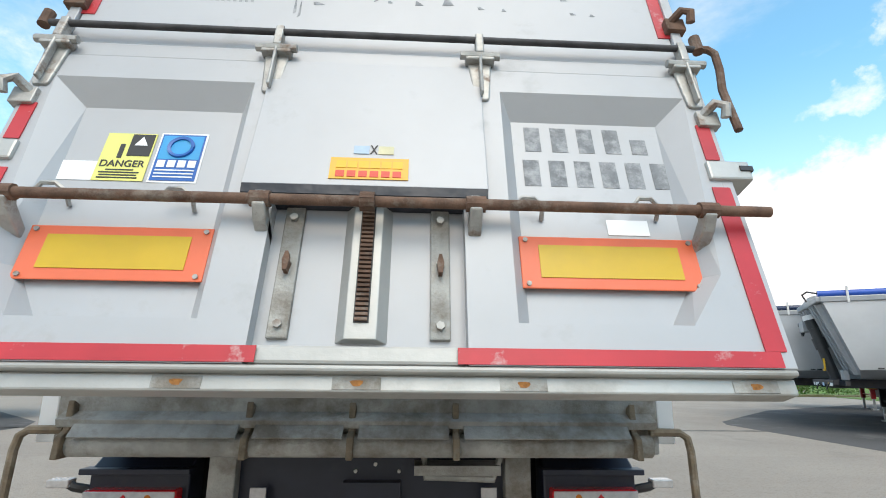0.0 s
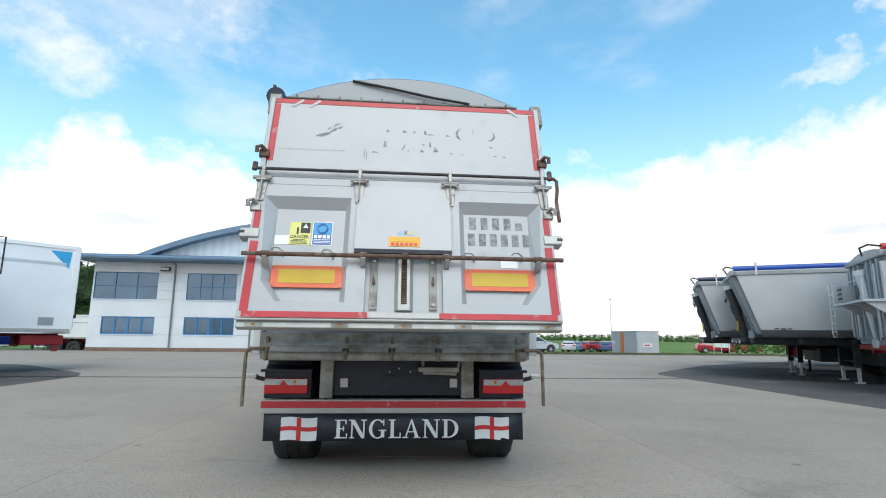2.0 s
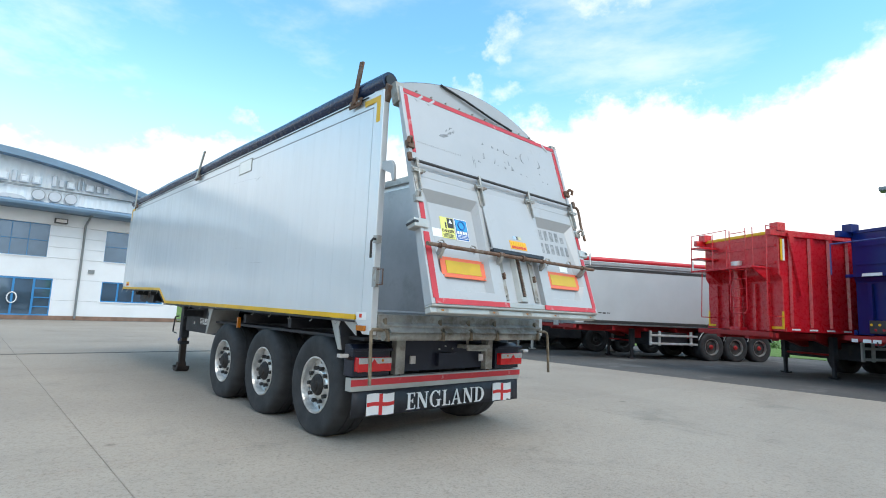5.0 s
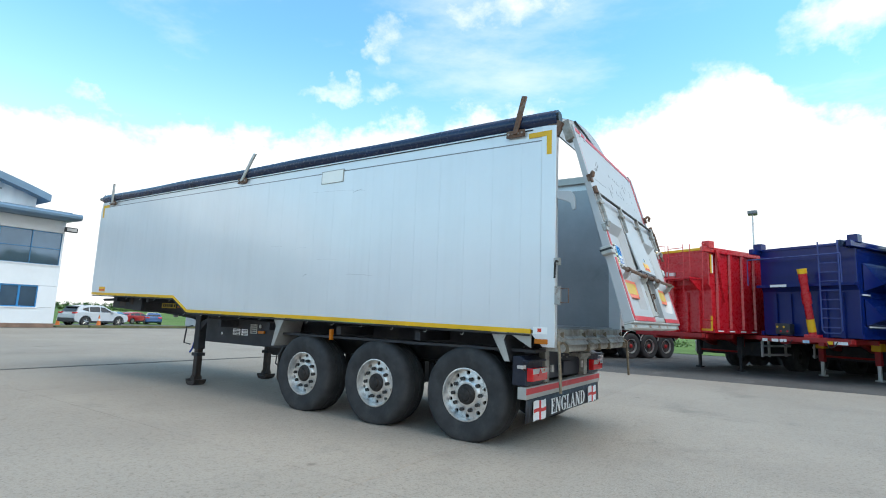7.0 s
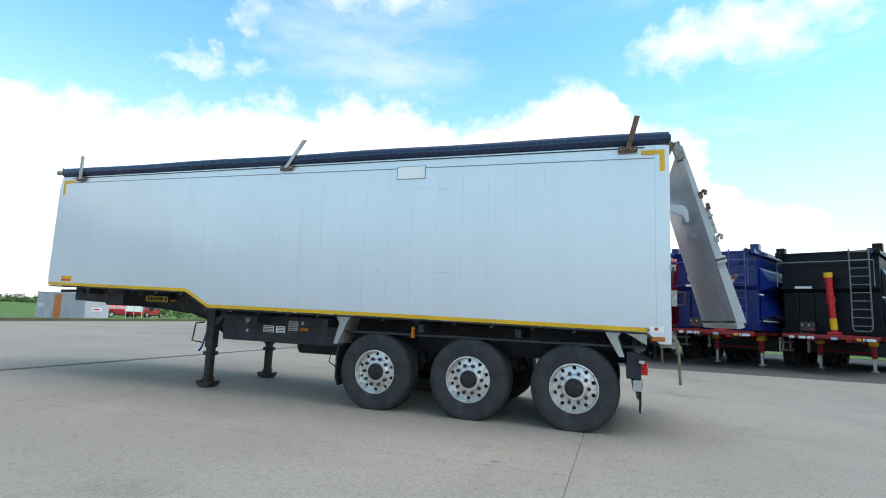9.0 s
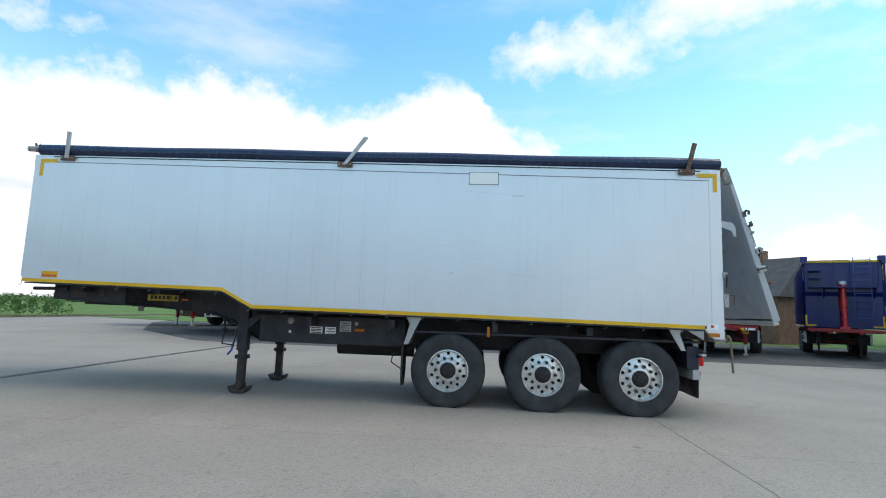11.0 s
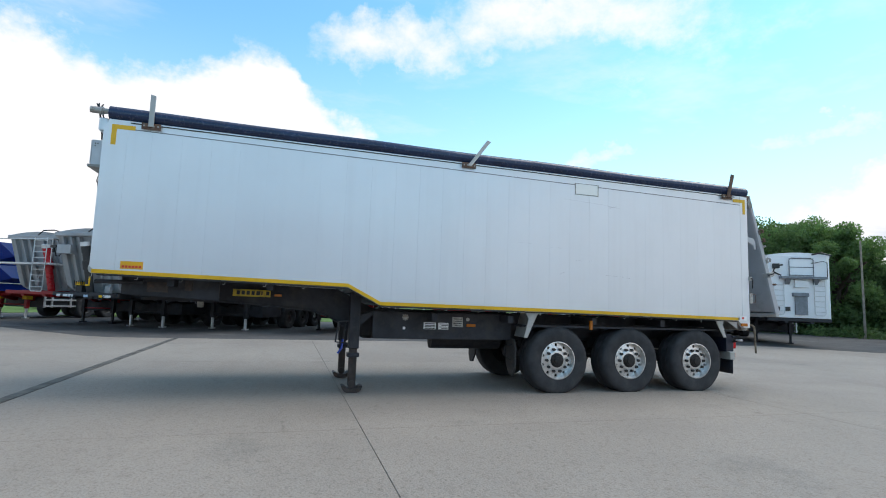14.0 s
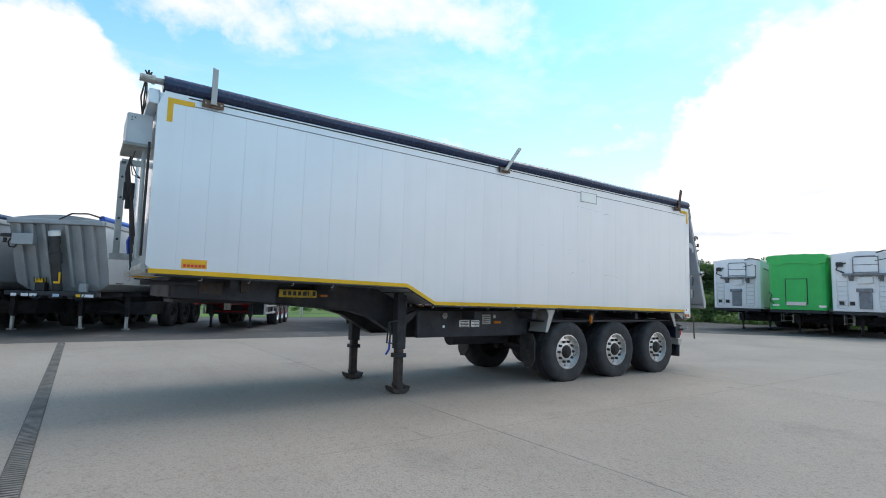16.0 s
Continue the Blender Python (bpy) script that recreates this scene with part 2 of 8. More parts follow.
STEEL = material("cast_steel", (0.42, 0.41, 0.385), 0.5, 0.5, 0.2, 0.1, 0.1, 0.01, dirt=(0.22, 0.13, 0.08), dirt_amount=0.25, dirt_size=0.08)
BLACK = material("black_chassis_paint", (0.031, 0.032, 0.038), 0.55, 0.0, 0.3, 0.3, 0.1, 0.02, dirt=(0.070, 0.064, 0.060), dirt_amount=0.35, dirt_size=0.35, spec=0.35)
DARKROLL = material("dark_blue_tarpaulin", (0.016, 0.032, 0.080), 0.26, 0.0, 0.15, 0.4, 0.05, 0.25)
RUBBER = material("tyre_rubber", (0.035, 0.035, 0.037), 0.75, 0.0, 0.25, 0.15, 0.15, 0.01, dirt=(0.065, 0.062, 0.06), dirt_amount=0.2, dirt_size=0.3)
WORNFLAP = material("scuffed_rubber_flap", (0.030, 0.028, 0.027), 0.6, 0.0, 0.3, 0.15, 0.2, 0.02, dirt=(0.085, 0.070, 0.058), dirt_amount=0.4, dirt_size=0.1)
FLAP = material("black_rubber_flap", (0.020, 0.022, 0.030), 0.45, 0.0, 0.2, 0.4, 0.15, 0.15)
RIM = material("polished_alloy_rim", (0.74, 0.73, 0.71), 0.30, 0.75, 0.14, 0.1, 0.03, 0.01, dirt=(0.22, 0.20, 0.18), dirt_amount=0.2, dirt_size=0.12)
ORANGERUST = material("orange_rust", (0.34, 0.14, 0.035), 0.85, 0.0, 0.35, 0.02, 0.2, 0.005)
HUB = material("oily_hub", (0.028, 0.025, 0.024), 0.6, 0.2, 0.45, 0.05, 0.4, 0.008, dirt=(0.085, 0.055, 0.035), dirt_amount=0.2, dirt_size=0.06)
NUT = material("dull_wheel_nut", (0.06, 0.058, 0.056), 0.5, 0.6, 0.2, 0.05)
YELLOW = material("yellow_marking_tape", (0.82, 0.47, 0.008), 0.4, 0.0, 0.1, 0.6, dirt=(0.35, 0.25, 0.10), dirt_amount=0.1)
REDTAPE = material("red_marking_tape", (0.55, 0.035, 0.045), 0.4, 0.0, 0.12, 0.4, dirt=(0.62, 0.60, 0.58), dirt_amount=0.06, dirt_size=0.12)
ORANGE = material("orange_reflector", (0.85, 0.17, 0.075), 0.4, 0.0, 0.06, 0.3)
AMBER = material("amber_reflector", (0.66, 0.42, 0.02), 0.4, 0.0, 0.06, 0.3)
AMBERLENS = material("amber_lens", (0.5, 0.15, 0.012), 0.2, 0.0, 0.05, 0.1)
REDLENS = material("red_lens", (0.62, 0.008, 0.012), 0.15, 0.0, 0.05, 0.1, coat=0.5)
CLEARLENS = material("clear_lens", (0.50, 0.48, 0.47), 0.2, 0.1, 0.1, 0.03, 0.2, 0.01, coat=0.5)
WHITE = material("white_print", (0.80, 0.80, 0.80), 0.5, 0.0, 0.03, 0.3)
PAPER = material("white_sticker", (0.90, 0.90, 0.89), 0.4, 0.0, 0.03, 0.3, coat=0.2)
STICKYELLOW = material("yellow_sticker", (0.80, 0.77, 0.22), 0.4, 0.0, 0.05, 0.3)
STICKBLUE = material("blue_sticker", (0.015, 0.12, 0.42), 0.35, 0.0, 0.05, 0.3)
SKYBLUE = material("light_blue_sticker", (0.03, 0.35, 0.68), 0.35, 0.0, 0.05, 0.3)
PALEBLUE = material("pale_blue_sticker_rest", (0.42, 0.55, 0.68), 0.5, 0.0, 0.1, 0.05)
PALEYELLOW = material("pale_yellow_sticker_rest", (0.62, 0.58, 0.36), 0.5, 0.0, 0.1, 0.05)
PATCH = material("bright_white_sticker", (0.93, 0.92, 0.86), 0.3, 0.0, 0.02, 0.3, coat=0.6)
PATCHEDGE = material("tarnished_patch_edge", (0.36, 0.35, 0.31), 0.6, 0.1, 0.2, 0.05)
INK = material("black_print", (0.03, 0.03, 0.03), 0.5, 0.0, 0.1, 0.2)
FADED = material("faded_grey_print", (0.21, 0.22, 0.23), 0.6, 0.0, 0.2, 0.05, dirt=(0.45, 0.455, 0.465), dirt_amount=0.5, dirt_size=0.06)
BADGE = material("orange_badge", (0.85, 0.42, 0.03), 0.4, 0.0, 0.05, 0.2)
BADGERED = material("red_badge_print", (0.70, 0.05, 0.02), 0.4, 0.0, 0.05, 0.2)
REDFLAG = material("red_cross_print", (0.62, 0.03, 0.03), 0.5, 0.0, 0.05, 0.2)
PLATE = material("yellow_plate", (0.58, 0.41, 0.03), 0.5, 0.0, 0.1, 0.2, dirt=(0.12, 0.10, 0.06), dirt_amount=0.4, dirt_size=0.15)
LEGDARK = material("worn_dark_leg", (0.055, 0.042, 0.036), 0.6, 0.2, 0.3, 0.15, 0.2, 0.01, dirt=(0.12, 0.07, 0.05), dirt_amount=0.3, dirt_size=0.12)
SEAL = material("grey_seam_seal", (0.20, 0.20, 0.205), 0.6, 0.0, 0.1, 0.3)
SCRAPE = material("grey_scrape", (0.36, 0.36, 0.37), 0.6, 0.1, 0.2, 0.05)
HOSE = material("black_hose", (0.02, 0.02, 0.022), 0.4, 0.0, 0.2, 0.1)
BLUEHOSE = material("blue_hose", (0.02, 0.06, 0.35), 0.4, 0.0, 0.2, 0.1)


def concrete_material():
    m = material("yard_concrete", (0.374, 0.322, 0.270), 0.85, 0.0, 0.06, 3.5, 0.55, 0.022, dirt=(0.24, 0.22, 0.19), dirt_amount=0.12, dirt_size=2.2, spec=0.3, island=0.04, world_space=True)
    nt = m.node_tree
    N, L = nt.nodes, nt.links
    b = N["Principled BSDF"]
    col = b.inputs["Base Color"].links[0].from_socket
    geo = N.new("ShaderNodeNewGeometry").outputs["Position"]

    def masked(col, vec_scale, kind, scale, lo, hi, amount, tone):
        mp = N.new("ShaderNodeMapping")
        L.new(geo, mp.inputs[0])
        mp.inputs["Scale"].default_value = vec_scale
        mp.inputs["Rotation"].default_value = (0, 0, 0.45)
        if kind == "noise":
            t = N.new("ShaderNodeTexNoise")
            t.inputs["Detail"].default_value, t.inputs["Roughness"].default_value = 7.0, 0.65
            o = t.outputs["Fac"]
        else:
            t = N.new("ShaderNodeTexVoronoi")
            t.inputs["Randomness"].default_value = 1.0
            o = t.outputs["Distance"]
        L.new(mp.outputs[0], t.inputs["Vector"])
        t.inputs["Scale"].default_value = scale
        r = N.new("ShaderNodeMapRange")
        r.interpolation_type = "SMOOTHSTEP"
        L.new(o, r.inputs[0])
        for i, v in enumerate((lo, hi, 0.0, amount)):
            r.inputs[1 + i].default_value = v
        x = N.new("ShaderNodeMix")
        x.data_type, x.blend_type = "RGBA", "MULTIPLY"
        L.new(r.outputs[0], x.inputs[0])
        L.new(col, x.inputs[6])
        x.inputs[7].default_value = (*tone, 1)
        return x.outputs[2]

    # drawn-out tyre smears, blotches, small oil and gum spots, fine speckle
    col = masked(col, (0.22, 1.0, 1.0), "noise", 0.8, 0.48, 0.74, 0.45, (0.80, 0.79, 0.78))
    col = masked(col, (1.0, 0.6, 1.0), "noise", 0.30, 0.46, 0.70, 0.6, (0.82, 0.82, 0.83))
    col = masked(col, (1.0, 1.0, 1.0), "spots", 0.55, 0.045, 0.015, 0.75, (0.45, 0.43, 0.42))
    col = masked(col, (1.0, 0.8, 1.0), "spots", 0.23, 0.11, 0.03, 0.35, (0.6, 0.6, 0.6))
    col = masked(col, (1.0, 1.0, 1.0), "noise", 45.0, 0.50, 0.72, 0.75, (0.55, 0.54, 0.53))
    col = masked(col, (1.0, 1.0, 1.0), "noise", 22.0, 0.50, 0.66, 0.7, (0.74, 0.73, 0.72))
    col = masked(col, (1.0, 1.0, 1.0), "noise", 9.0, 0.52, 0.70, 0.6, (0.80, 0.79, 0.78))
    # pitted scuffs in small groups
    col = masked(col, (0.5, 1.6, 1.0), "noise", 1.9, 0.66, 0.74, 0.7, (0.58, 0.56, 0.54))
    L.new(col, b.inputs["Base Color"])
    return m


CONCRETE = concrete_material()
ASPHALT = material("worn_asphalt", (0.105, 0.100, 0.096), 0.9, 0.0, 0.15, 2.5, 0.5, 0.02, dirt=(0.22, 0.21, 0.20), dirt_amount=0.2, dirt_size=1.5, spec=0.3, world_space=True)
STRIP = material("dark_trench_fill", (0.105, 0.095, 0.085), 0.9, 0.0, 0.25, 0.3, 0.4, 0.01, world_space=True)
JOINT = material("joint_sealant", (0.20, 0.18, 0.155), 0.9, 0.0, 0.3, 0.4, 0.3, 0.01)
GRASS = material("field_grass", (0.12, 0.20, 0.05), 0.9, 0.0, 0.25, 6.0, 0.6, 0.08, dirt=(0.14, 0.15, 0.05), dirt_amount=0.2, dirt_size=25.0, spec=0.2, world_space=True)
VERGE = material("worn_verge", (0.15, 0.135, 0.075), 0.95, 0.0, 0.3, 0.8, 0.5, 0.05, dirt=(0.10, 0.15, 0.045), dirt_amount=0.45, dirt_size=0.7, spec=0.1, world_space=True)

# ---- building helpers ----
class Shape:
    """Collects faces; to() makes them one mesh object."""

    def __init__(self):
        self.v, self.f = [], []

    def add(self, verts, faces, m=None):
        n = len(self.v)
        self.v += [tuple(m @ Vector(p)) if m else tuple(p) for p in verts]
        self.f += [tuple(i + n for i in f) for f in faces]
        return self

    def box(self, lo, hi, m=None):
        (a, b, c), (d, e, g) = lo, hi
        return self.add([(a, b, c), (d, b, c), (d, e, c), (a, e, c), (a, b, g), (d, b, g), (d, e, g), (a, e, g)],
                        [(0, 3, 2, 1), (4, 5, 6, 7), (0, 1, 5, 4), (1, 2, 6, 5), (2, 3, 7, 6), (3, 0, 4, 7)], m)

    def prism(self, pts, axis, a, b, m=None):
        """A polygon of two coordinates, extruded along the third axis from a to b."""
        n = len(pts)

        def at(p, w):
            return {0: (w, p[0], p[1]), 1: (p[0], w, p[1]), 2: (p[0], p[1], w)}[axis]

        return self.add([at(p, a) for p in pts] + [at(p, b) for p in pts],
                        [tuple(range(n)), tuple(range(2 * n - 1, n - 1, -1))] + [(i, i + n, (i + 1) % n + n, (i + 1) % n) for i in range(n)], m)

    def rod(self, p, q, r, n=10, r2=None, m=None):
        p, q = Vector(p), Vector(q)
        d = (q - p).normalized()
        u = d.orthogonal().normalized()
        w = d.cross(u)
        r2 = r if r2 is None else r2
        ring = [(math.cos(2 * math.pi * i / n), math.sin(2 * math.pi * i / n)) for i in range(n)]
        vs = [p + (u * c + w * s) * r for c, s in ring] + [q + (u * c + w * s) * r2 for c, s in ring]
        fs = [tuple(range(n - 1, -1, -1)), tuple(range(n, 2 * n))] + [(i, (i + 1) % n, (i + 1) % n + n, i + n) for i in range(n)]
        return self.add(vs, fs, m)

    def tube(self, pts, r, n=8, m=None):
        pts = [Vector(p) for p in pts]
        u = None
        vs = []
        for i, p in enumerate(pts):
            d = (pts[min(i + 1, len(pts) - 1)] - pts[max(i - 1, 0)]).normalized()
            u = d.orthogonal().normalized() if u is None else (u - d * u.dot(d)).normalized()
            w = d.cross(u)
            vs += [p + (u * math.cos(2 * math.pi * k / n) + w * math.sin(2 * math.pi * k / n)) * r for k in range(n)]
        fs = [tuple(range(n - 1, -1, -1)), tuple(range(len(vs) - n, len(vs)))]
        for i in range(len(pts) - 1):
            fs += [(i * n + k, i * n + (k + 1) % n, (i + 1) * n + (k + 1) % n, (i + 1) * n + k) for k in range(n)]
        return self.add(vs, fs, m)

    def lathe(self, prof, n=32, m=None):
        """A profile of (radius, x), turned round the x axis."""
        k = len(prof)
        vs = [(x, r * math.cos(2 * math.pi * i / n), r * math.sin(2 * math.pi * i / n)) for i in range(n) for r, x in prof]
        fs = [(i * k + j, i * k + j + 1, ((i + 1) % n) * k + j + 1, ((i + 1) % n) * k + j) for i in range(n) for j in range(k - 1)]
        return self.add(vs, fs, m)

    def to(self, name, mat, parent=None, label="", bevel=0.0, smooth=False, seg=2):
        me = bpy.data.meshes.new(name)
        me.from_pydata(self.v, [], self.f)
        me.update()
        bm = bmesh.new()
        bm.from_mesh(me)
        bmesh.ops.recalc_face_normals(bm, faces=bm.faces)
        bm.to_mesh(me)
        bm.free()
        me.materials.append(mat)
        if smooth:
            me.shade_smooth()
            me.set_sharp_from_angle(angle=radians(38))
        ob = new(name, me)
        if parent:
            ob.parent = parent
        if label:
            ob["label"] = label
        if bevel:
            mod = ob.modifiers.new("bevel", "BEVEL")
            mod.width, mod.segments, mod.limit_method = bevel, seg, "ANGLE"
            mod.harden_normals = False
        return ob


def thing(name, label, category, m=None, group="", kind=""):
    ob = new(name)
    if m:
        ob.matrix_basis = m
    return tagged(ob, label, category, group, kind)


def lettering(name, text, mat, parent, m, width, height, depth=0.002, label="", bold=0.0):
    cu = bpy.data.curves.new(name, "FONT")
    cu.body, cu.extrude, cu.offset = text, depth, bold
    tmp = bpy.data.objects.new(name, cu)
    scene.collection.objects.link(tmp)
    bpy.context.view_layer.update()
    me = bpy.data.meshes.new_from_object(tmp.evaluated_get(bpy.context.evaluated_depsgraph_get()))
    bpy.data.objects.remove(tmp)
    co = np.array([v.co for v in me.vertices])
    lo, hi = co.min(0), co.max(0)
    fit_m = Matrix.Diagonal((width / (hi[0] - lo[0]), height / (hi[1] - lo[1]), 1, 1)) @ Matrix.Translation((-lo[0], -lo[1], 0))
    me.transform(m @ fit_m)
    me.materials.clear()
    me.materials.append(mat)
    ob = new(name, me)
    ob.parent = parent
    if label:
        ob["label"] = label
    return ob


def grid_lines(a, b, n):
    return [a + (b - a) * i / n for i in range(n + 1)]

# ---- ground ----
fall = [(-2600, -0.05), (33.0, -0.05), (40.0, -0.22), (66.0, -0.85), (2600, -0.85)]
sheet = Shape()
for (y0, z0), (y1, z1) in zip(fall, fall[1:]):
    sheet.add([(-2600, y0, z0), (2600, y0, z0), (2600, y1, z1), (-2600, y1, z1)], [(0, 1, 2, 3)])
sheet.to("ground", GRASS)
tagged(bpy.data.objects["ground"], "green grass fields reaching to the horizon", "ground", kind="structure")

bed = Shape().box((-38, -60, -0.3), (38, 33.2, -0.008)).to("yard_bed", JOINT)
tagged(bed, "dark joint filler bed under the yard slabs", "ground", kind="structure")


def flat(name, pts, z, mat, label, category, thick=0.02):
    ob = Shape().prism(pts, 2, z - thick, z).to(name, mat)
    return tagged(ob, label, category, kind="structure")


flat("road_east", [(8.9, 12.4), (9.3, 13.3), (14.0, 18.2), (22.0, 23.0), (30, 25.5), (30, -60), (-8.9, -60), (-8.9, -33), (-3, -26), (1, -20.2), (5, -15.2), (8.9, -11.5)],
     0.005, ASPHALT, "worn dark asphalt hardstanding under the parked trailers", "asphalt")
flat("road_west", [(-8.9, 11.0), (-9.5, 12.2), (-13.5, 16.1), (-16.5, 17.4), (-26, 20), (-60, 22), (-60, -60), (-8.9, -60)],
     0.005, ASPHALT, "worn dark asphalt hardstanding beside the yard", "asphalt")
park = Shape().prism([(33.21, -0.03), (40.0, -0.20), (62.0, -0.73), (62.0, -0.9), (40.0, -0.35), (33.21, -0.2)], 0, 6.3, 24.0).to("car_park", ASPHALT)
tagged(park, "asphalt car park falling away beyond the kerb", "asphalt", kind="structure")
strip = flat("drain_strip", [(-30, 10.73), (8.9, 10.73), (8.9, 10.88), (-30, 10.88)], 0.005, STRIP, "dark ridged trench strip across the concrete", "strip", 0.01)
ridge = Shape()
for i in range(330):
    ridge.prism([(-8.8 + 0.053 * i, 10.74), (-8.77 + 0.053 * i, 10.74), (-8.755 + 0.053 * i, 10.87), (-8.785 + 0.053 * i, 10.87)], 2, 0.005, 0.011)
ridge.to("ridge", JOINT, strip)

flat("grass_verge", [(25, 22), (27.5, 31.2), (60, 31.2), (60, 10), (36, 17)], 0.02, GRASS, "mown green grass verge beyond the asphalt", "grass", 0.03)

flat("grass_verge_far", [(22.8, -60), (60, -60), (60, 12), (30, 19), (22.8, 19)], 0.018, GRASS, "rough green grass behind the parked trailers", "grass", 0.03)
flat("verge_strip", [(6.4, 32.22), (40, 32.22), (40, 34.6), (6.4, 34.6)], 0.06, VERGE, "worn brown and green verge strip beyond the kerb", "verge", 0.12)
kerb = thing("kerb", "low weathered concrete kerb along the yard edge", "kerb", kind="structure")
block = Shape().box((0, 0, 0), (0.9, 0.3, 0.13)).to("kerb_stone", VERGE, kerb)
block.location = (8.0, 31.9, 0)
for i in range(1, 22):
    o = new("kerb_stone", block.data)
    o.parent = kerb
    o.location = (8.0 + 0.91 * i, 31.9, 0)

# ---- office building ----
WALLWHITE = material("white_composite_cladding", (0.74, 0.765, 0.795), 0.5, 0.0, 0.04, 2.0, 0.02, 0.3, dirt=(0.62, 0.63, 0.64), dirt_amount=0.08, dirt_size=3.0)
CORRUGATED = material("white_corrugated_cladding", (0.73, 0.775, 0.815), 0.5, 0.1, 0.04, 2.0)
ROOFBLUE = material("blue_grey_roof_edge", (0.17, 0.265, 0.37), 0.4, 0.3, 0.08, 1.0)
FRAMEBLUE = material("blue_window_frame", (0.03, 0.22, 0.50), 0.4, 0.0, 0.06, 0.5)
FRAMEDARK = material("dark_blue_window_frame", (0.045, 0.20, 0.40), 0.4, 0.0, 0.06, 0.5)
GLASS = material("tinted_glass", (0.12, 0.19, 0.27), 0.04, 0.6, 0.2, 3.0, spec=0.6, coat=0.4)
PIPE = material("grey_downpipe", (0.22, 0.24, 0.25), 0.5, 0.2, 0.1, 0.3)
PLINTH = material("brown_brick_plinth", (0.24, 0.15, 0.11), 0.8, 0.0, 0.2, 0.3, 0.3, 0.02)
SIGN = material("grey_sign_metal", (0.52, 0.56, 0.61), 0.35, 0.3, 0.05, 0.3)
FRAMEBACK = material("black_lamp_housing", (0.03, 0.032, 0.036), 0.5, 0.0, 0.1, 0.3)
FY = 31.9


def office():
    b = thing("office_building", "two-storey white clad office building with arched roof and blue windows", "building", kind="structure")
    upper = [(-20.3, -16.2), (-14.3, -11.0), (-9.3, -6.0), (-4.1, -0.85), (1.84, 6.0)]
    lower = [(-19.6, -16.2), (-14.3, -11.0), (-9.25, -6.0), (-3.76, -0.43), (1.9, 5.2)]
    x0, x1 = -20.4, 6.1
    Shape().box((x0 + 0.1, FY + 0.25, 0), (x1 - 0.1, FY + 9, 5.9)).to("core", PIPE, b, "dark interior behind the windows")
    Shape().box((x0 - 0.03, FY - 0.03, 0.0), (x1 + 0.03, FY + 9.2, 0.22)).to("plinth", PLINTH, b)
    # cladding in bands, cut at the openings
    bands = [(0.22, 1.08, [lower[3]]), (1.08, 2.26, lower), (2.26, 3.42, []), (3.42, 4.03, upper), (4.03, 4.64, upper), (4.64, 5.25, upper), (5.25, 5.95, [])]
    joints = [x0, -15.1, -9.9, -4.95, 0.75, x1]
    for z0, z1, holes in bands:
        cuts = sorted(joints + [v for h in holes for v in h])
        for a, c in zip(cuts, cuts[1:]):
            mid = (a + c) / 2
            if c - a < 0.03 or any(h[0] < mid < h[1] for h in holes):
                continue
            Shape().box((a + 0.0015, FY, z0 + 0.006), (c - 0.0015, FY + 0.22, z1 - 0.006)).to("wall_panel", WALLWHITE, b)
    for y0, y1 in ((FY + 0.23, FY + 4.6), (FY + 4.62, FY + 9.1)):
        for z0, z1 in ((0.22, 2.26), (2.27, 3.42), (3.43, 5.95)):
            if z0 > 3.4 and y0 < FY + 1:
                y0 = FY + 2.4
            for xx in (x0, x1):
                Shape().box((xx - 0.05, y0, z0), (xx + 0.05, y1, z1)).to("wall_panel", WALLWHITE, b)

    def window(x_0, x_1, z_0, z_1, xs, zs, t=0.045, mat=None):
        w = Shape()
        for a in xs:
            w.box((x_0 + (x_1 - x_0) * a - t, FY + 0.03, z_0), (x_0 + (x_1 - x_0) * a + t, FY + 0.13, z_1))
        for a in zs:
            zz = z_0 + (z_1 - z_0) * a
            w.box((x_0, FY + 0.035, zz - t), (x_1, FY + 0.125, zz + t))
        fr = w.to("window", mat or FRAMEBLUE, b, "blue framed tinted window")
        for a, c in zip(xs, xs[1:]):
            for d, e in zip(zs, zs[1:]):
                Shape().box((x_0 + (x_1 - x_0) * a + t, FY + 0.08, z_0 + (z_1 - z_0) * d + t), (x_0 + (x_1 - x_0) * c - t, FY + 0.10, z_0 + (z_1 - z_0) * e - t)).to("pane", GLASS, fr)
        Shape().box((x_0 - 0.05, FY - 0.05, z_0 - 0.06), (x_1 + 0.05, FY + 0.1, z_0 - 0.01)).to("sill", WALLWHITE, fr)

    for i, (a, c) in enumerate(upper):
        window(a, c, 3.44, 5.22, (0, 0.33, 0.67, 1) if i in (0, 4) else (0, 0.27, 0.5, 0.73, 1), (0, 0.5, 1), 0.017, FRAMEDARK)
    for i, (a, c) in enumerate(lower):
        if i != 3:
            window(a, c, 1.10, 2.24, (0, 0.25, 0.5, 0.75, 1), (0, 1))
    # corner panes that wrap round the right-hand end
    for z0, z1 in ((3.48, 4.3), (4.38, 5.2)):
        Shape().box((x1 - 0.02, FY + 0.2, z0), (x1 + 0.02, FY + 2.3, z1)).to("pane", GLASS, b)
    # entrance
    a, c = lower[3]
    d = Shape()
    for k in (0, 0.24, 0.5, 0.76, 1):
        d.box((a + (c - a) * k - 0.05, FY + 0.02, 0.2), (a + (c - a) * k + 0.05, FY + 0.14, 2.26))
    for z in (0.24, 2.22):
        d.box((a, FY + 0.025, z - 0.05), (c, FY + 0.135, z + 0.05))
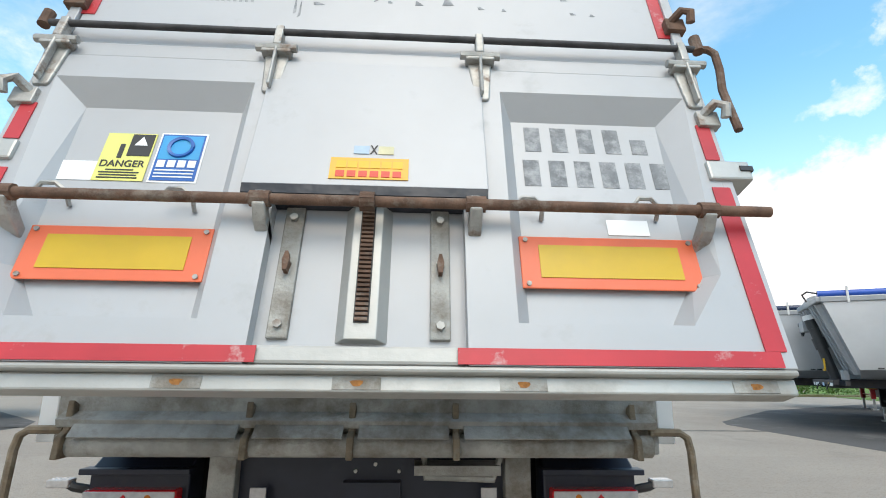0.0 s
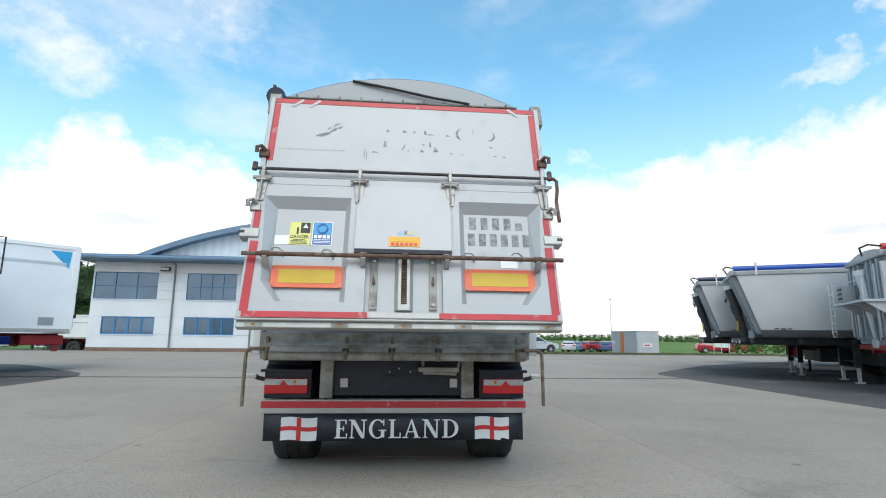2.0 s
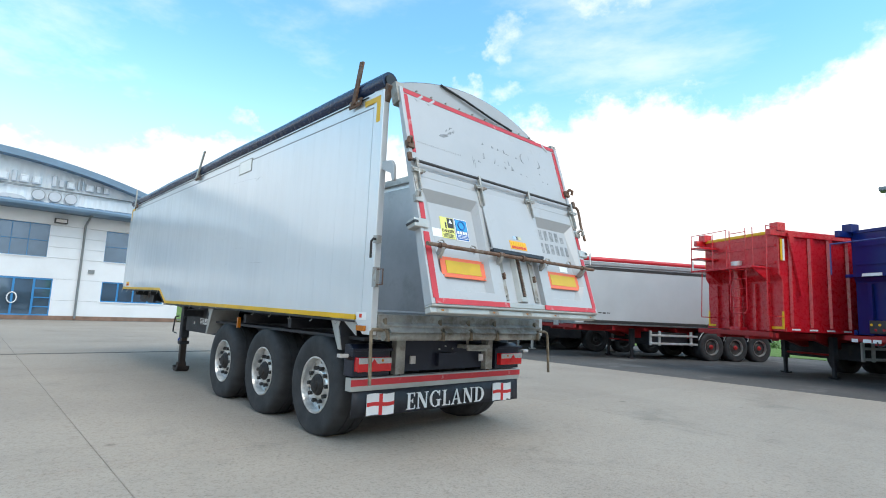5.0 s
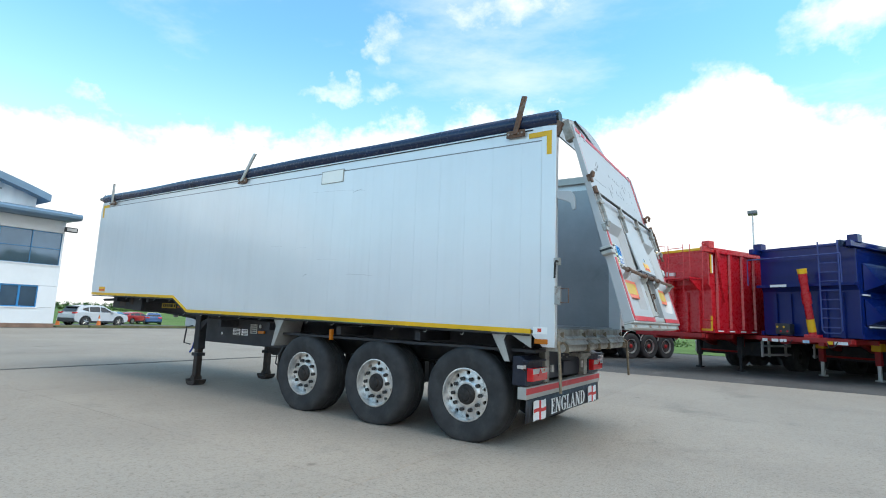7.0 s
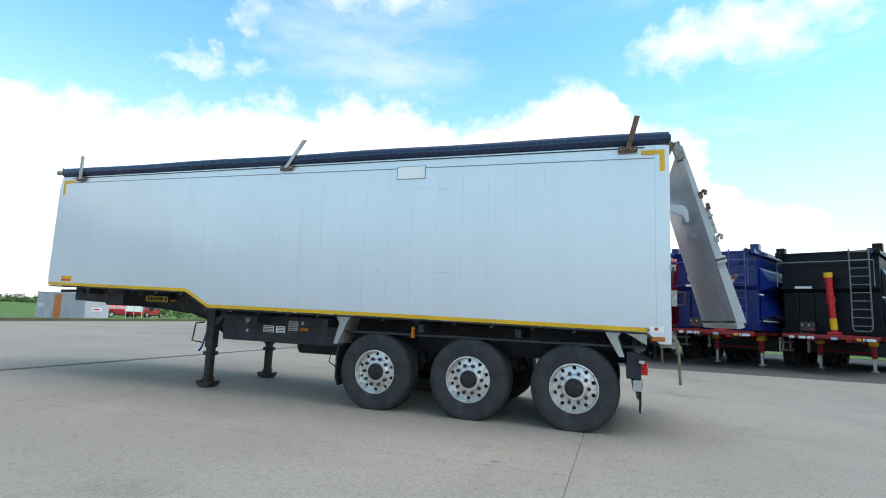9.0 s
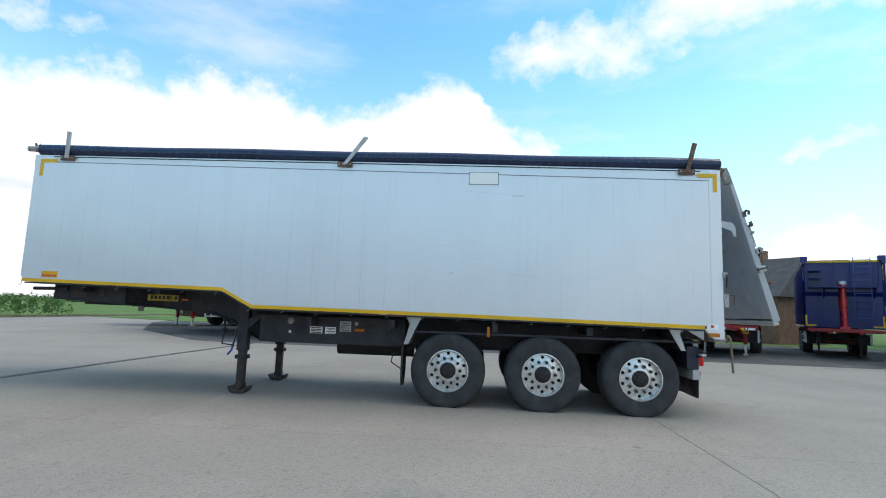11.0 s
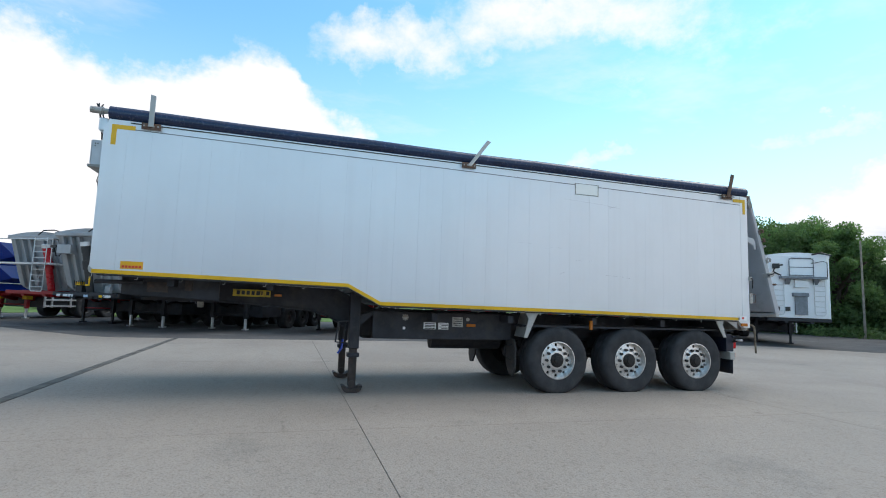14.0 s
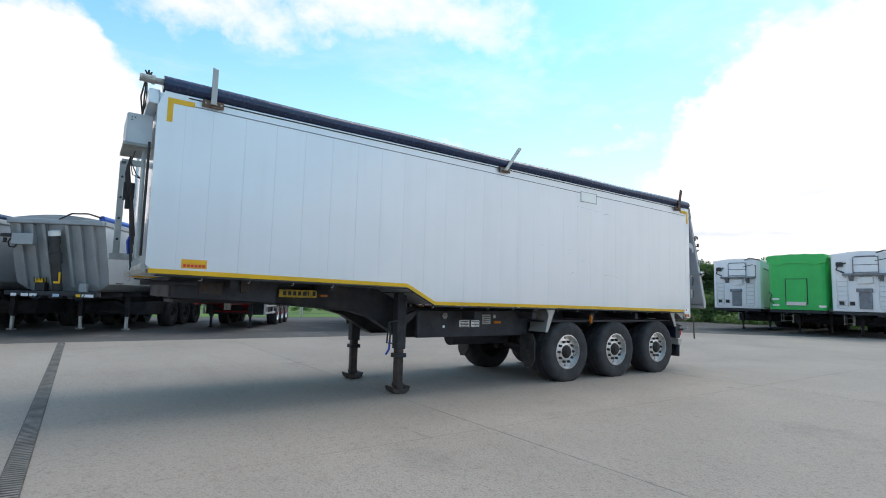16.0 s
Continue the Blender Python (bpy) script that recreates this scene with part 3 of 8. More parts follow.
    for k0, k1 in ((0, 0.24), (0.76, 1)):
        for z in (0.7, 1.2, 1.7):
            d.box((a + (c - a) * k0, FY + 0.04, z - 0.03), (a + (c - a) * k1, FY + 0.12, z + 0.03))
    door = d.to("door", FRAMEBLUE, b, "blue framed double glass entrance door")
    Shape().box((a + 0.05, FY + 0.07, 0.25), (c - 0.05, FY + 0.09, 2.2)).to("pane", GLASS, door)
    ring = Shape()
    ring.tube([((a + c) / 2 + 0.2 * math.cos(t), FY, 1.15 + 0.28 * math.sin(t)) for t in np.linspace(0, 2 * math.pi, 25)], 0.03)
    ring.to("door_handle", WHITE, door)
    for x in (a - 0.28, a + 0.45):
        Shape().rod((x, FY - 1.2, 0.1), (x, FY - 1.2, 0.95), 0.05, 10).to("bollard", PIPE, b)
    # canopy roof along the front with a rounded gutter edge
    prof = [(FY - 1.25, 5.93), (FY - 1.4, 6.02), (FY - 1.42, 6.14), (FY - 1.3, 6.26), (FY + 1.2, 6.62), (FY + 9.4, 6.62), (FY + 9.4, 5.96), (FY - 0.2, 5.96)]
    Shape().prism(prof, 0, x0 - 0.75, x1 + 0.25).to("canopy_roof", ROOFBLUE, b, "blue-grey metal canopy with rounded gutter", smooth=True)
    for i in range(60):
        xx = x0 - 0.6 + i * 0.455
        Shape().box((xx, FY - 1.2, 6.27), (xx + 0.05, FY + 1.0, 6.31), pose(0, 0, 0) @ Matrix.Translation((0, FY, 6.3)) @ pose(0, 0, 0, 8.2, 0, 0) @ Matrix.Translation((0, -FY, -6.3 + 0.17))).to("roof_rib", ROOFBLUE, b)
    # arched gable with corrugated cladding
    cx, apex, k = -5.3, 9.1, 0.0175
    gy = FY + 1.2
    pts_x = grid_lines(-17.3, 4.9, 148)
    arch = lambda x: apex - k * (x - cx) ** 2
    vs, fs = [], []
    for i, x in enumerate(pts_x):
        y = gy + (0.045 if (i // 2) % 2 else 0.0)
        vs += [(x, y, 6.4), (x, y, arch(x))]
        if i:
            fs.append((2 * i - 2, 2 * i, 2 * i + 1, 2 * i - 1))
    Shape().add(vs, fs).to("gable_cladding", CORRUGATED, b, "white vertically corrugated gable")
    Shape().box((4.85, gy, 6.4), (4.95, gy + 8, arch(4.9))).to("gable_end", CORRUGATED, b)
    rf = Shape()
    xs = grid_lines(-18.2, 5.4, 40)
    top = [(x, arch(x) + 0.30) for x in xs]
    bot = [(x, arch(x) - 0.08) for x in reversed(xs)]
    rf.prism(top + bot, 1, gy - 0.7, gy + 8.2)
    rf.to("arched_roof", ROOFBLUE, b, "blue-grey arched metal roof", smooth=True)
    # downpipes, lamps
    for x in (-15.1, -9.9, 0.75):
        Shape().tube([(x + 0.1, FY - 0.9, 5.9), (x + 0.1, FY - 0.3, 5.75), (x, FY - 0.1, 5.4), (x, FY - 0.1, 0.1)], 0.06, 8).to("downpipe", PIPE, b, smooth=True)
    for x in (-15.7, -0.42, 6.3):
        fl = Shape().box((x - 0.30, FY - 0.32, 5.35), (x + 0.30, FY - 0.1, 5.62)).to("floodlight", FRAMEBACK, b, bevel=0.02)
        Shape().box((x - 0.24, FY - 0.335, 5.40), (x + 0.24, FY - 0.32, 5.57)).to("lamp_glass", CLEARLENS, fl)
    Shape().box((-5.05, FY - 0.3, 5.62), (-4.85, FY - 0.05, 5.76)).to("camera_housing", PIPE, b, bevel=0.02)
    for x in (-5.5, -5.1, 1.3):
        Shape().box((x - 0.16, FY - 0.05, 2.66), (x + 0.16, FY, 2.90)).to("wall_box", PIPE, b)
    # raised sign: a crescent with a long tail, and plain rounded shapes in the row of the name
    sg = Shape()
    n = 24
    arc_o = [(-4.72 + 0.98 * math.cos(t), 7.97 + 0.63 * math.sin(t)) for t in np.linspace(radians(78), radians(268), n)]
    arc_i = [(-4.42 + 0.60 * math.cos(t), 7.98 + 0.60 * math.sin(t)) for t in np.linspace(radians(262), radians(98), n)]
    emblem = sg.prism(arc_o + arc_i, 1, gy - 0.16, gy - 0.03).to("sign_emblem", SIGN, b, "grey metal crescent emblem")
    Shape().tube([(x, gy - 0.17, z) for x, z in arc_o + arc_i + arc_o[:1]], 0.022, 6).to("emblem_edge", PIPE, emblem)
    for dz in (0.0, 0.085):
        Shape().tube([(-4.74, gy - 0.12, 7.345 + dz), (-2.8, gy - 0.12, 7.36 + dz * 0.7), (0.2, gy - 0.12, 7.36 + dz * 0.6), (3.3, gy - 0.12, 7.36 + dz * 0.3)], 0.022, 6).to("sign_line", PIPE, b)
    xx = -4.58
    for wdt, hgt, hole in ((0.54, 0.46, 0), (0.54, 0.46, 1), (0.72, 0.46, 0), (0.34, 0.66, 0), (0.56, 0.46, 1), (0.54, 0.46, 0), (0.36, 0.0, 0), (0.34, 0.66, 0), (0.36, 0.46, 0), (0.54, 0.46, 1), (0.20, 0.6, 0), (0.20, 0.7, 0),
                           (0.54, 0.46, 1), (0.36, 0.46, 0), (0.44, 0.46, 1)):
        if hgt:
            z0, x_1 = 7.53 + 0.03 * (xx + 4.6) / 3, xx + wdt - 0.1
            block = Shape().box((xx, gy - 0.15, z0), (x_1, gy - 0.03, z0 + hgt)).to("sign_bar", SIGN, b, bevel=0.05)
            if wdt > 0.4:
                Shape().box((xx + 0.11, gy - 0.158, z0 + 0.11), (x_1 - 0.11, gy - 0.15, z0 + hgt - (0.11 if hole else 0.0))).to("bar_recess", CORRUGATED, block)
        xx += wdt
    for k3 in range(3):
        disc = Shape().rod((-1.50 + 0.76 * k3, gy - 0.12, 6.99), (-1.50 + 0.76 * k3, gy - 0.03, 6.99), 0.30, 24).to("sign_disc", SIGN, b)
        Shape().tube([(-1.50 + 0.76 * k3 + 0.3 * math.cos(t), gy - 0.12, 6.99 + 0.3 * math.sin(t)) for t in np.linspace(0, 2 * math.pi, 25)], 0.016, 6).to("disc_edge", PIPE, disc)
    Shape().prism([(-2.68 + 0.68 * math.cos(t), 6.62 + 0.24 * math.sin(t)) for t in np.linspace(0, math.pi, 13)], 1, gy - 0.10, gy - 0.03).to("sign_mound", SIGN, b)


office()

# ---- the grey tipping trailer ----
def lift(y):
    return 0.007 * y


def wheel_template(name="wheel", hubmat=None, rimmat=None, simple=False):
    """A wheel round the x axis, outer side towards -x, centre at the origin."""
    w = new(name)
    n = 28 if simple else 56
    tyre = Shape().lathe([(0.275, -0.17), (0.285, -0.185), (0.36, -0.205), (0.44, -0.207), (0.488, -0.196), (0.512, -0.172), (0.523, -0.125), (0.524, -0.062), (0.513, -0.060), (0.513, -0.050), (0.524, -0.048),
                          (0.524, 0.045), (0.513, 0.047), (0.513, 0.057), (0.524, 0.06), (0.523, 0.12), (0.512, 0.165), (0.49, 0.19), (0.44, 0.20), (0.30, 0.18), (0.28, 0.15)], n)
    # flattened where it stands on the ground
    tyre.v = [(x * (1.03 if z < -0.40 else 1.0), y, max(z, -0.495)) for x, y, z in tyre.v]
    tyre.to("tyre", RUBBER, w, smooth=True)
    rim = Shape().lathe([(0.290, -0.176), (0.290, -0.192), (0.278, -0.194), (0.274, -0.182), (0.268, -0.16), (0.262, -0.115), (0.258, -0.10)], n)
    r = rim.to("rim", rimmat or RIM, w, smooth=True)
    disc = Shape()
    if simple:
        disc.lathe([(0.262, -0.115), (0.24, -0.10), (0.16, -0.12), (0.14, -0.14), (0.0, -0.14)], n)
    else:
        holes = 10
        inner, outer = 0.165, 0.264
        for i in range(holes):
            mid = 2 * math.pi * (i + 0.5) / holes
            half = math.pi / holes
            cr, hr, steps = 0.234, 0.0235, 16
            loop, rimpts = [], []
            for k in range(steps):
                a = 2 * math.pi * k / steps
                loop.append((cr + hr * math.cos(a), mid + hr * math.sin(a) / cr))
                dr, da = math.cos(a), math.sin(a)
                s = min([(outer - cr) / dr if dr > 1e-6 else 9, (inner - cr) / dr if dr < -1e-6 else 9, half * cr / abs(da) if abs(da) > 1e-6 else 9])
                rimpts.append((cr + s * dr, mid + s * da / cr))
            pos = lambda r_, a_, x=0.0: (-0.112 - 0.018 * (outer - r_) / 0.1 + x, r_ * math.cos(a_), r_ * math.sin(a_))
            vs = [pos(*p) for p in loop] + [pos(*p) for p in rimpts] + [pos(*p, 0.03) for p in loop]
            fs = []
            for k in range(steps):
                q = (k + 1) % steps
                fs += [(k, q, steps + q, steps + k), (k, 2 * steps + k, 2 * steps + q, q)]
            disc.add(vs, fs)
        disc.lathe([(0.166, -0.130), (0.15, -0.146), (0.13, -0.149), (0.08, -0.150)], n)
    disc.to("disc", SHADERIM if simple else RIM, r, smooth=True)
    back = Shape().lathe([(0.27, -0.06), (0.15, -0.06), (0.0, -0.05)], 24)
    back.to("brake_drum", HUB, w)
    k = 0.6 if simple else 0.8
    hub = Shape().lathe([(r_ * k, x) for r_, x in ((0.140, -0.150), (0.138, -0.160), (0.128, -0.164), (0.120, -0.176), (0.105, -0.188), (0.085, -0.190), (0.080, -0.202), (0.06, -0.207), (0.0, -0.207))], 28)
    hub.to("hub", hubmat or HUB, w, smooth=True)
    if not simple:
        for i in range(10):
            a = 2 * math.pi * i / 10
            y, z = 0.174 * math.cos(a), 0.174 * math.sin(a)
            Shape().rod((-0.125, y, z), (-0.172, y, z), 0.0225, 6).to("wheel_nut", NUT, r)
    return w


def put_wheels(parent, template, places):
    first = True
    for x, y, z, flip in places:
        m = pose(x, y, z, 0, 0, 180 if flip else 0)
        if first:
            template.matrix_basis, template.parent, first = m, parent, False
        else:
            c = copy_thing(template, m)
            c.parent = parent


def main_trailer():
    T = thing("tipper_trailer", "grey aluminium tipping semi-trailer with open tailgate, parked on concrete", "trailer")
    XL, XR = -1.27, 1.27
    zb, zt = 1.225, 3.40
    # side walls: frame rails with separate upright panels
    outline = lambda y: zb + 0.012 * y if y < 6.42 else (1.285 + (y - 6.42) / 0.46 * 0.235 if y < 6.88 else 1.52 + 0.014 * (y - 6.88))
    seam = lambda y: 3.238 + 0.0125 * y
    for side, x in ((-1, XL), (1, XR)):
        o = -0.012 * side
        s = Shape()
        s.prism([(0.0, seam(0) + 0.004), (9.9, seam(9.9) + 0.004), (9.93, zt + lift(9.93)), (0.0, zt)], 0, x + o, x - 0.05 * side)
        rail = s.to("side_wall", SILVER, T, "grey aluminium side wall with upright panel seams", bevel=0.006)
        post = Shape()
        post.prism([(-0.10, 1.07), (0.03, 1.07), (0.16, 1.20), (0.06, 1.22), (0.06, 3.25), (0.06, 3.4), (-0.10, 3.385)], 0, x, x - 0.07 * side)
        post.to("corner_post", SILVER, rail, bevel=0.006)
        front = Shape()
        front.prism([(9.72, outline(9.72)), (9.93, outline(9.93)), (9.99, 1.62), (9.99, 3.3), (9.93, zt + lift(9.9)), (9.72, seam(9.72) - 0.002)], 0, x, x - 0.07 * side)
        front.to("corner_post", SILVER, rail, bevel=0.0015)
        # panels
        ys = [0.063] + [0.29 + 0.352 * i for i in range(27)] + [9.7192]
        for a, c in zip(ys, ys[1:]):
            poly = [(a + 0.0006, outline(a) + 0.018), (c - 0.0006, outline(c) + 0.018)]
            for kx in (6.42, 6.88):
                if a < kx < c:
                    poly.insert(1, (kx, outline(kx) + 0.018))
            poly += [(c - 0.0006, seam(c) - 0.009), (a + 0.0006, seam(a) - 0.009)]
            Shape().prism(poly, 0, x, x - 0.035 * side).to("panel", SILVER, rail)
        back = Shape()
        line = [(0.05, outline(0.05) + 0.02), (6.42, outline(6.42) + 0.02), (6.88, outline(6.88) + 0.02), (9.9, outline(9.9) + 0.02), (9.9, 3.4), (0.05, 3.3)]
        Shape().prism([(y, z - 0.01) for y, z in line], 0, x - 0.006 * side, x - 0.034 * side).to("backing", SILVER, rail)
        back.prism(line, 0, x - 0.04 * side, x - 0.055 * side).to("inner_lining", INNER, T)
        # yellow tape along the lower edge
        for a, c in ((0.16, 3.3), (3.3, 6.42), (6.42, 6.88), (6.88, 9.96)):
            tp = Shape()
            tp.prism([(a, outline(a) - 0.028), (c, outline(c) - 0.028), (c, outline(c) + 0.020), (a, outline(a) + 0.020)], 0, x + 0.006 * side, x - 0.03 * side)
            tp.to("marking_tape", YELLOW, T, "yellow tape")
        lip = Shape()
        lip.tube([(x + 0.008 * side, y, outline(y) - 0.045) for y in (0.16, 3, 6.42, 6.88, 9.9)], 0.010, 6).to("lower_rail", BLACK, T)
        Shape().prism([(0.062, seam(0.06) - 0.009), (9.7, seam(9.7) - 0.009), (9.7, seam(9.7) + 0.003), (0.062, seam(0.06) + 0.003)], 0, x + 0.001 * side, x - 0.02 * side).to("seam_seal", SEAL, T)
        Shape().tube([(x - 0.008 * side, y, 3.372 + lift(y)) for y in (0.17, 3, 6, 9.7)], 0.007, 6).to("sheet_cord", HOSE, T)
        # sheet hooks under the rail
        for i in range(20):
            y = 0.45 + 0.5 * i
            z = outline(y) - 0.05
            Shape().tube([(x + 0.01 * side, y, z + 0.02), (x + 0.012 * side, y, z - 0.015), (x + 0.02 * side, y + 0.012, z - 0.035), (x + 0.02 * side, y + 0.035, z - 0.03)], 0.0035, 5).to("sheet_hook", DULL, T)
        # corner marks
        for y0, d in ((-0.05, 1), (9.9, -1)):
            zz = zt - 0.065 + lift(y0) * 0.95
            Shape().prism([(y0, zz), (y0 + 0.26 * d, zz), (y0 + 0.26 * d, zz - 0.055), (y0 + 0.055 * d, zz - 0.055), (y0 + 0.055 * d, zz - 0.26), (y0, zz - 0.26)], 0, x + 0.004 * side, x).to("corner_mark", YELLOW, T, "yellow angle tape")
    # sheet posts and brackets
    for y, lean, mat in ((9.46, 0.0, ALU), (5.18, -0.30, ALU), (0.36, -0.11, RUST)):
        z = 3.36 + lift(y)
        b = Shape().box((XL - 0.03, y - 0.11, z - 0.05), (XL - 0.012, y + 0.11, z + 0.03)).to("post_bracket", RUST, T, "rusty bracket", bevel=0.004)
        for dy in (-0.08, -0.03, 0.03, 0.08):
            Shape().rod((XL - 0.03, y + dy, z - 0.01), (XL - 0.042, y + dy, z - 0.01), 0.011, 6).to("bolt", STEEL, b)
        p = Shape()
        p.prism([(y - 0.03, z - 0.02), (y + 0.03, z - 0.02), (y + 0.03 + lean, z + 0.40), (y - 0.03 + lean, z + 0.385)], 0, XL - 0.055, XL - 0.03)
        p.to("sheet_post", mat, T, bevel=0.004)
    # rolled sheet on the top edge
    roll = Shape()
    pts = [(XL + 0.06, y, 3.478 + lift(y) + 0.006 * math.sin(y * 2.1)) for y in np.linspace(-0.1, 9.95, 44)]
    roll.tube(pts, 0.088, 18)
    roll.to("rolled_sheet", DARKROLL, T, "dark rolled tarpaulin", smooth=True)
    tail = Shape()
    tail.tube([(XL + 0.13, y, 3.44 + lift(y) + 0.012 * math.sin(y * 3.7)) for y in np.linspace(-0.02, 9.9, 40)], 0.06, 10)
    tail.to("sheet_fold", DARKROLL, T, smooth=True)
    Shape().rod((XL + 0.06, -0.12, 3.478), (XL + 0.06, -0.06, 3.478), 0.06, 18).to("roll_end", HOSE, T)
    end = Shape().rod((XL + 0.06, 9.95, 3.57), (XL + 0.06, 10.03, 3.572), 0.035, 14)
    end.rod((XL + 0.06, 10.03, 3.572), (XL + 0.06, 10.06, 3.573), 0.05, 14)
    end.rod((XL + 0.06, 10.06, 3.573), (XL + 0.06, 10.17, 3.576), 0.042, 14)
    end.to("roll_motor", STEEL, T, "worn steel roll drive")
    # body floor, front wall and sill
    Shape().prism([(0.02, 1.20), (6.4, 1.26), (6.9, 1.5), (9.9, 1.56), (9.9, 1.62), (6.85, 1.57), (6.4, 1.33), (0.02, 1.28)], 0, XL + 0.056, XR - 0.056).to("floor", INNER, T)
    Shape().box((XL + 0.071, 9.86, 1.58), (XR - 0.071, 9.97, 3.46)).to("front_wall", SILVER, T)
    Shape().box((XR - 0.12, 0.0, 3.40), (XR + 0.02, 9.9, 3.50)).to("far_top_rail", ALU, T)
    # arched rear top sheet with bolts
    xs = grid_lines(-1.12, 1.13, 26)
    arc = lambda x: 3.50 + 0.25 * (1 - (x / 1.13) ** 2)
    Shape().prism([(x, 3.37) for x in (-1.2, 1.2)] + [(x, arc(x)) for x in reversed(xs)], 1, -0.02, 0.0).to("arched_top", GATE, T, "pale arched top sheet")
    Shape().tube([(x, -0.01, arc(x)) for x in xs], 0.009, 6).to("top_bead", PIPEGREY, T)
    Shape().rod((-1.12, -0.03, 3.50), (1.13, -0.03, 3.50), 0.010, 6).to("bolt_rail", DULL, T)
    for i in range(11):
        Shape().rod((-1.03 + 0.205 * i, -0.02, 3.525), (-1.03 + 0.205 * i, -0.036, 3.525), 0.010, 6).to("bolt", DULL, T)
    Shape().tube([(-0.5, -0.03, arc(-0.5)), (-0.15, -0.045, 3.64), (0.3, -0.05, 3.555), (0.65, -0.05, 3.51)], 0.013, 6).to("strap", HOSE, T, smooth=True)
    # rear sill
    s = Shape().box((XL + 0.073, -0.11, 1.03), (XR - 0.073, 0.02, 1.26))
    sill = s.to("rear_sill", DULL, T, "weathered grey sill beam", bevel=0.008)
    Shape().prism([(-0.16, 1.16), (-0.09, 1.20), (-0.09, 1.13), (-0.15, 1.13)], 0, XL + 0.1, XR - 0.1).to("sill_lip", DULL, sill, bevel=0.003)
    for a, c in ((-1.10, -0.48), (-0.42, -0.08), (-0.02, 0.33), (0.39, 1.05)):
        Shape().prism([(-0.145, 1.155), (-0.195, 1.10), (-0.19, 1.095), (-0.135, 1.145)], 0, a, c).to("sill_flap", DULL, sill, "pale sloped plate", bevel=0.002)
    Shape().rod((XL + 0.12, -0.125, 1.065), (XR - 0.12, -0.125, 1.065), 0.045, 14).to("lock_shaft", DULL, sill, smooth=True)
    for u in (-1.13, -0.45, -0.05, 0.36, 1.08):
        c = Shape()
        c.prism([(-0.20, 1.02), (-0.11, 1.02), (-0.10, 1.21), (-0.14, 1.23), (-0.15, 1.12), (-0.19, 1.10)], 0, u - 0.013, u + 0.013)
        c.to("lock_claw", CLAW, sill, "khaki rusted claw", bevel=0.005)
    for x in (-1.34, 1.34):
        sgn = -1 if x < 0 else 1
        Shape().tube([(sgn * 1.15, -0.13, 1.12), (sgn * 1.27, -0.14, 1.12), (sgn * 1.295, -0.15, 1.10), (sgn * 1.30, -0.16, 1.05), (sgn * 1.30, -0.18, 0.64)], 0.016, 8).to("lock_lever", CLAW, T, "rusty bent lever", smooth=True)
    # hinge ears at the top
    for x in (-1.23, 1.23):
        h = Shape()
        h.prism([(0.0, 3.26), (0.0, 3.42), (-0.11, 3.44), (-0.17, 3.40), (-0.10, 3.26)], 0, x - 0.03, x + 0.03)
        h.to("hinge_ear", RUST, T, "rusty hinge ear", bevel=0.006)
    # side furniture near the rear corner
    Shape().prism([(-0.10, 2.68), (-0.10, 2.60), (-0.24, 2.54), (-0.27, 2.46), (-0.30, 2.47), (-0.29, 2.60), (-0.25, 2.66)], 0, XL + 0.02, XL + 0.05).to("catch_arm", GATE, T, bevel=0.004)
    Shape().tube([(XL + 0.02, -0.14, 1.93), (XL - 0.045, -0.125, 1.935), (XL - 0.06, -0.12, 1.91), (XL - 0.055, -0.115, 1.76)], 0.011, 6).to("handle", HUB, T)
    Shape().box((XL - 0.02, -0.15, 1.90), (XL + 0.03, -0.09, 1.97)).to("handle_lug", STEEL, T)
    Shape().box((XL - 0.015, -0.16, 1.50), (XL + 0.02, -0.10, 1.68)).to("latch_plate", STEEL, T)
    Shape().tube([(XL, -0.16, 1.66), (XL, -0.24, 1.66), (XL, -0.24, 1.52), (XL, -0.16, 1.52)], 0.006, 6).to("latch_loop", RUST, T)
    Shape().box((XL - 0.006, -0.02, 1.20), (XL, 0.13, 1.27)).to("badge", PAPER, T)
    Shape().box((XL - 0.008, 0.04, 1.22), (XL - 0.005, 0.08, 1.255)).to("badge_print", BADGERED, T)
    Shape().box((XL - 0.02, -0.03, 1.10), (XL, 0.11, 1.15)).to("marker_lamp", AMBERLENS, T, "amber marker lamp", bevel=0.006)
    Shape().box((XL - 0.007, 2.96, 3.13), (XL + 0.001, 3.36, 3.295)).to("white_patch", PATCH, T, "white rectangular patch")
    for y0, y1, z0, z1 in ((2.945, 3.375, 3.12, 3.13), (2.945, 3.375, 3.295, 3.305), (2.945, 2.955, 3.12, 3.305), (3.362, 3.372, 3.12, 3.305)):
        Shape().box((XL - 0.006, y0, z0), (XL + 0.001, y1, z1)).to("patch_edge", PATCHEDGE, T, "tarnished grey edge")
    # scrapes along the lower panels
    for y0, y1, z0, z1, r in ((2.55, 3.55, 2.96, 3.03, 0.0022), (2.6, 2.75, 2.98, 2.95, 0.004), (3.0, 3.35, 2.05, 2.06, 0.002), (2.35, 2.8, 1.82, 1.85, 0.0025), (4.1, 4.35, 2.27, 2.28, 0.002), (3.55, 3.62, 1.86, 1.83, 0.004), (3.6, 3.9, 2.24, 2.22, 0.002)):
        Shape().tube([(XL + 0.001, y0, z0), (XL + 0.001, (y0 * 2 + y1) / 3, z0 * 0.6 + z1 * 0.4 + 0.006), (XL + 0.001, y1, z1)], r * 0.7, 5).to("scrape", SCRAPE, T, "dark scrape mark")
    bz = 1.60
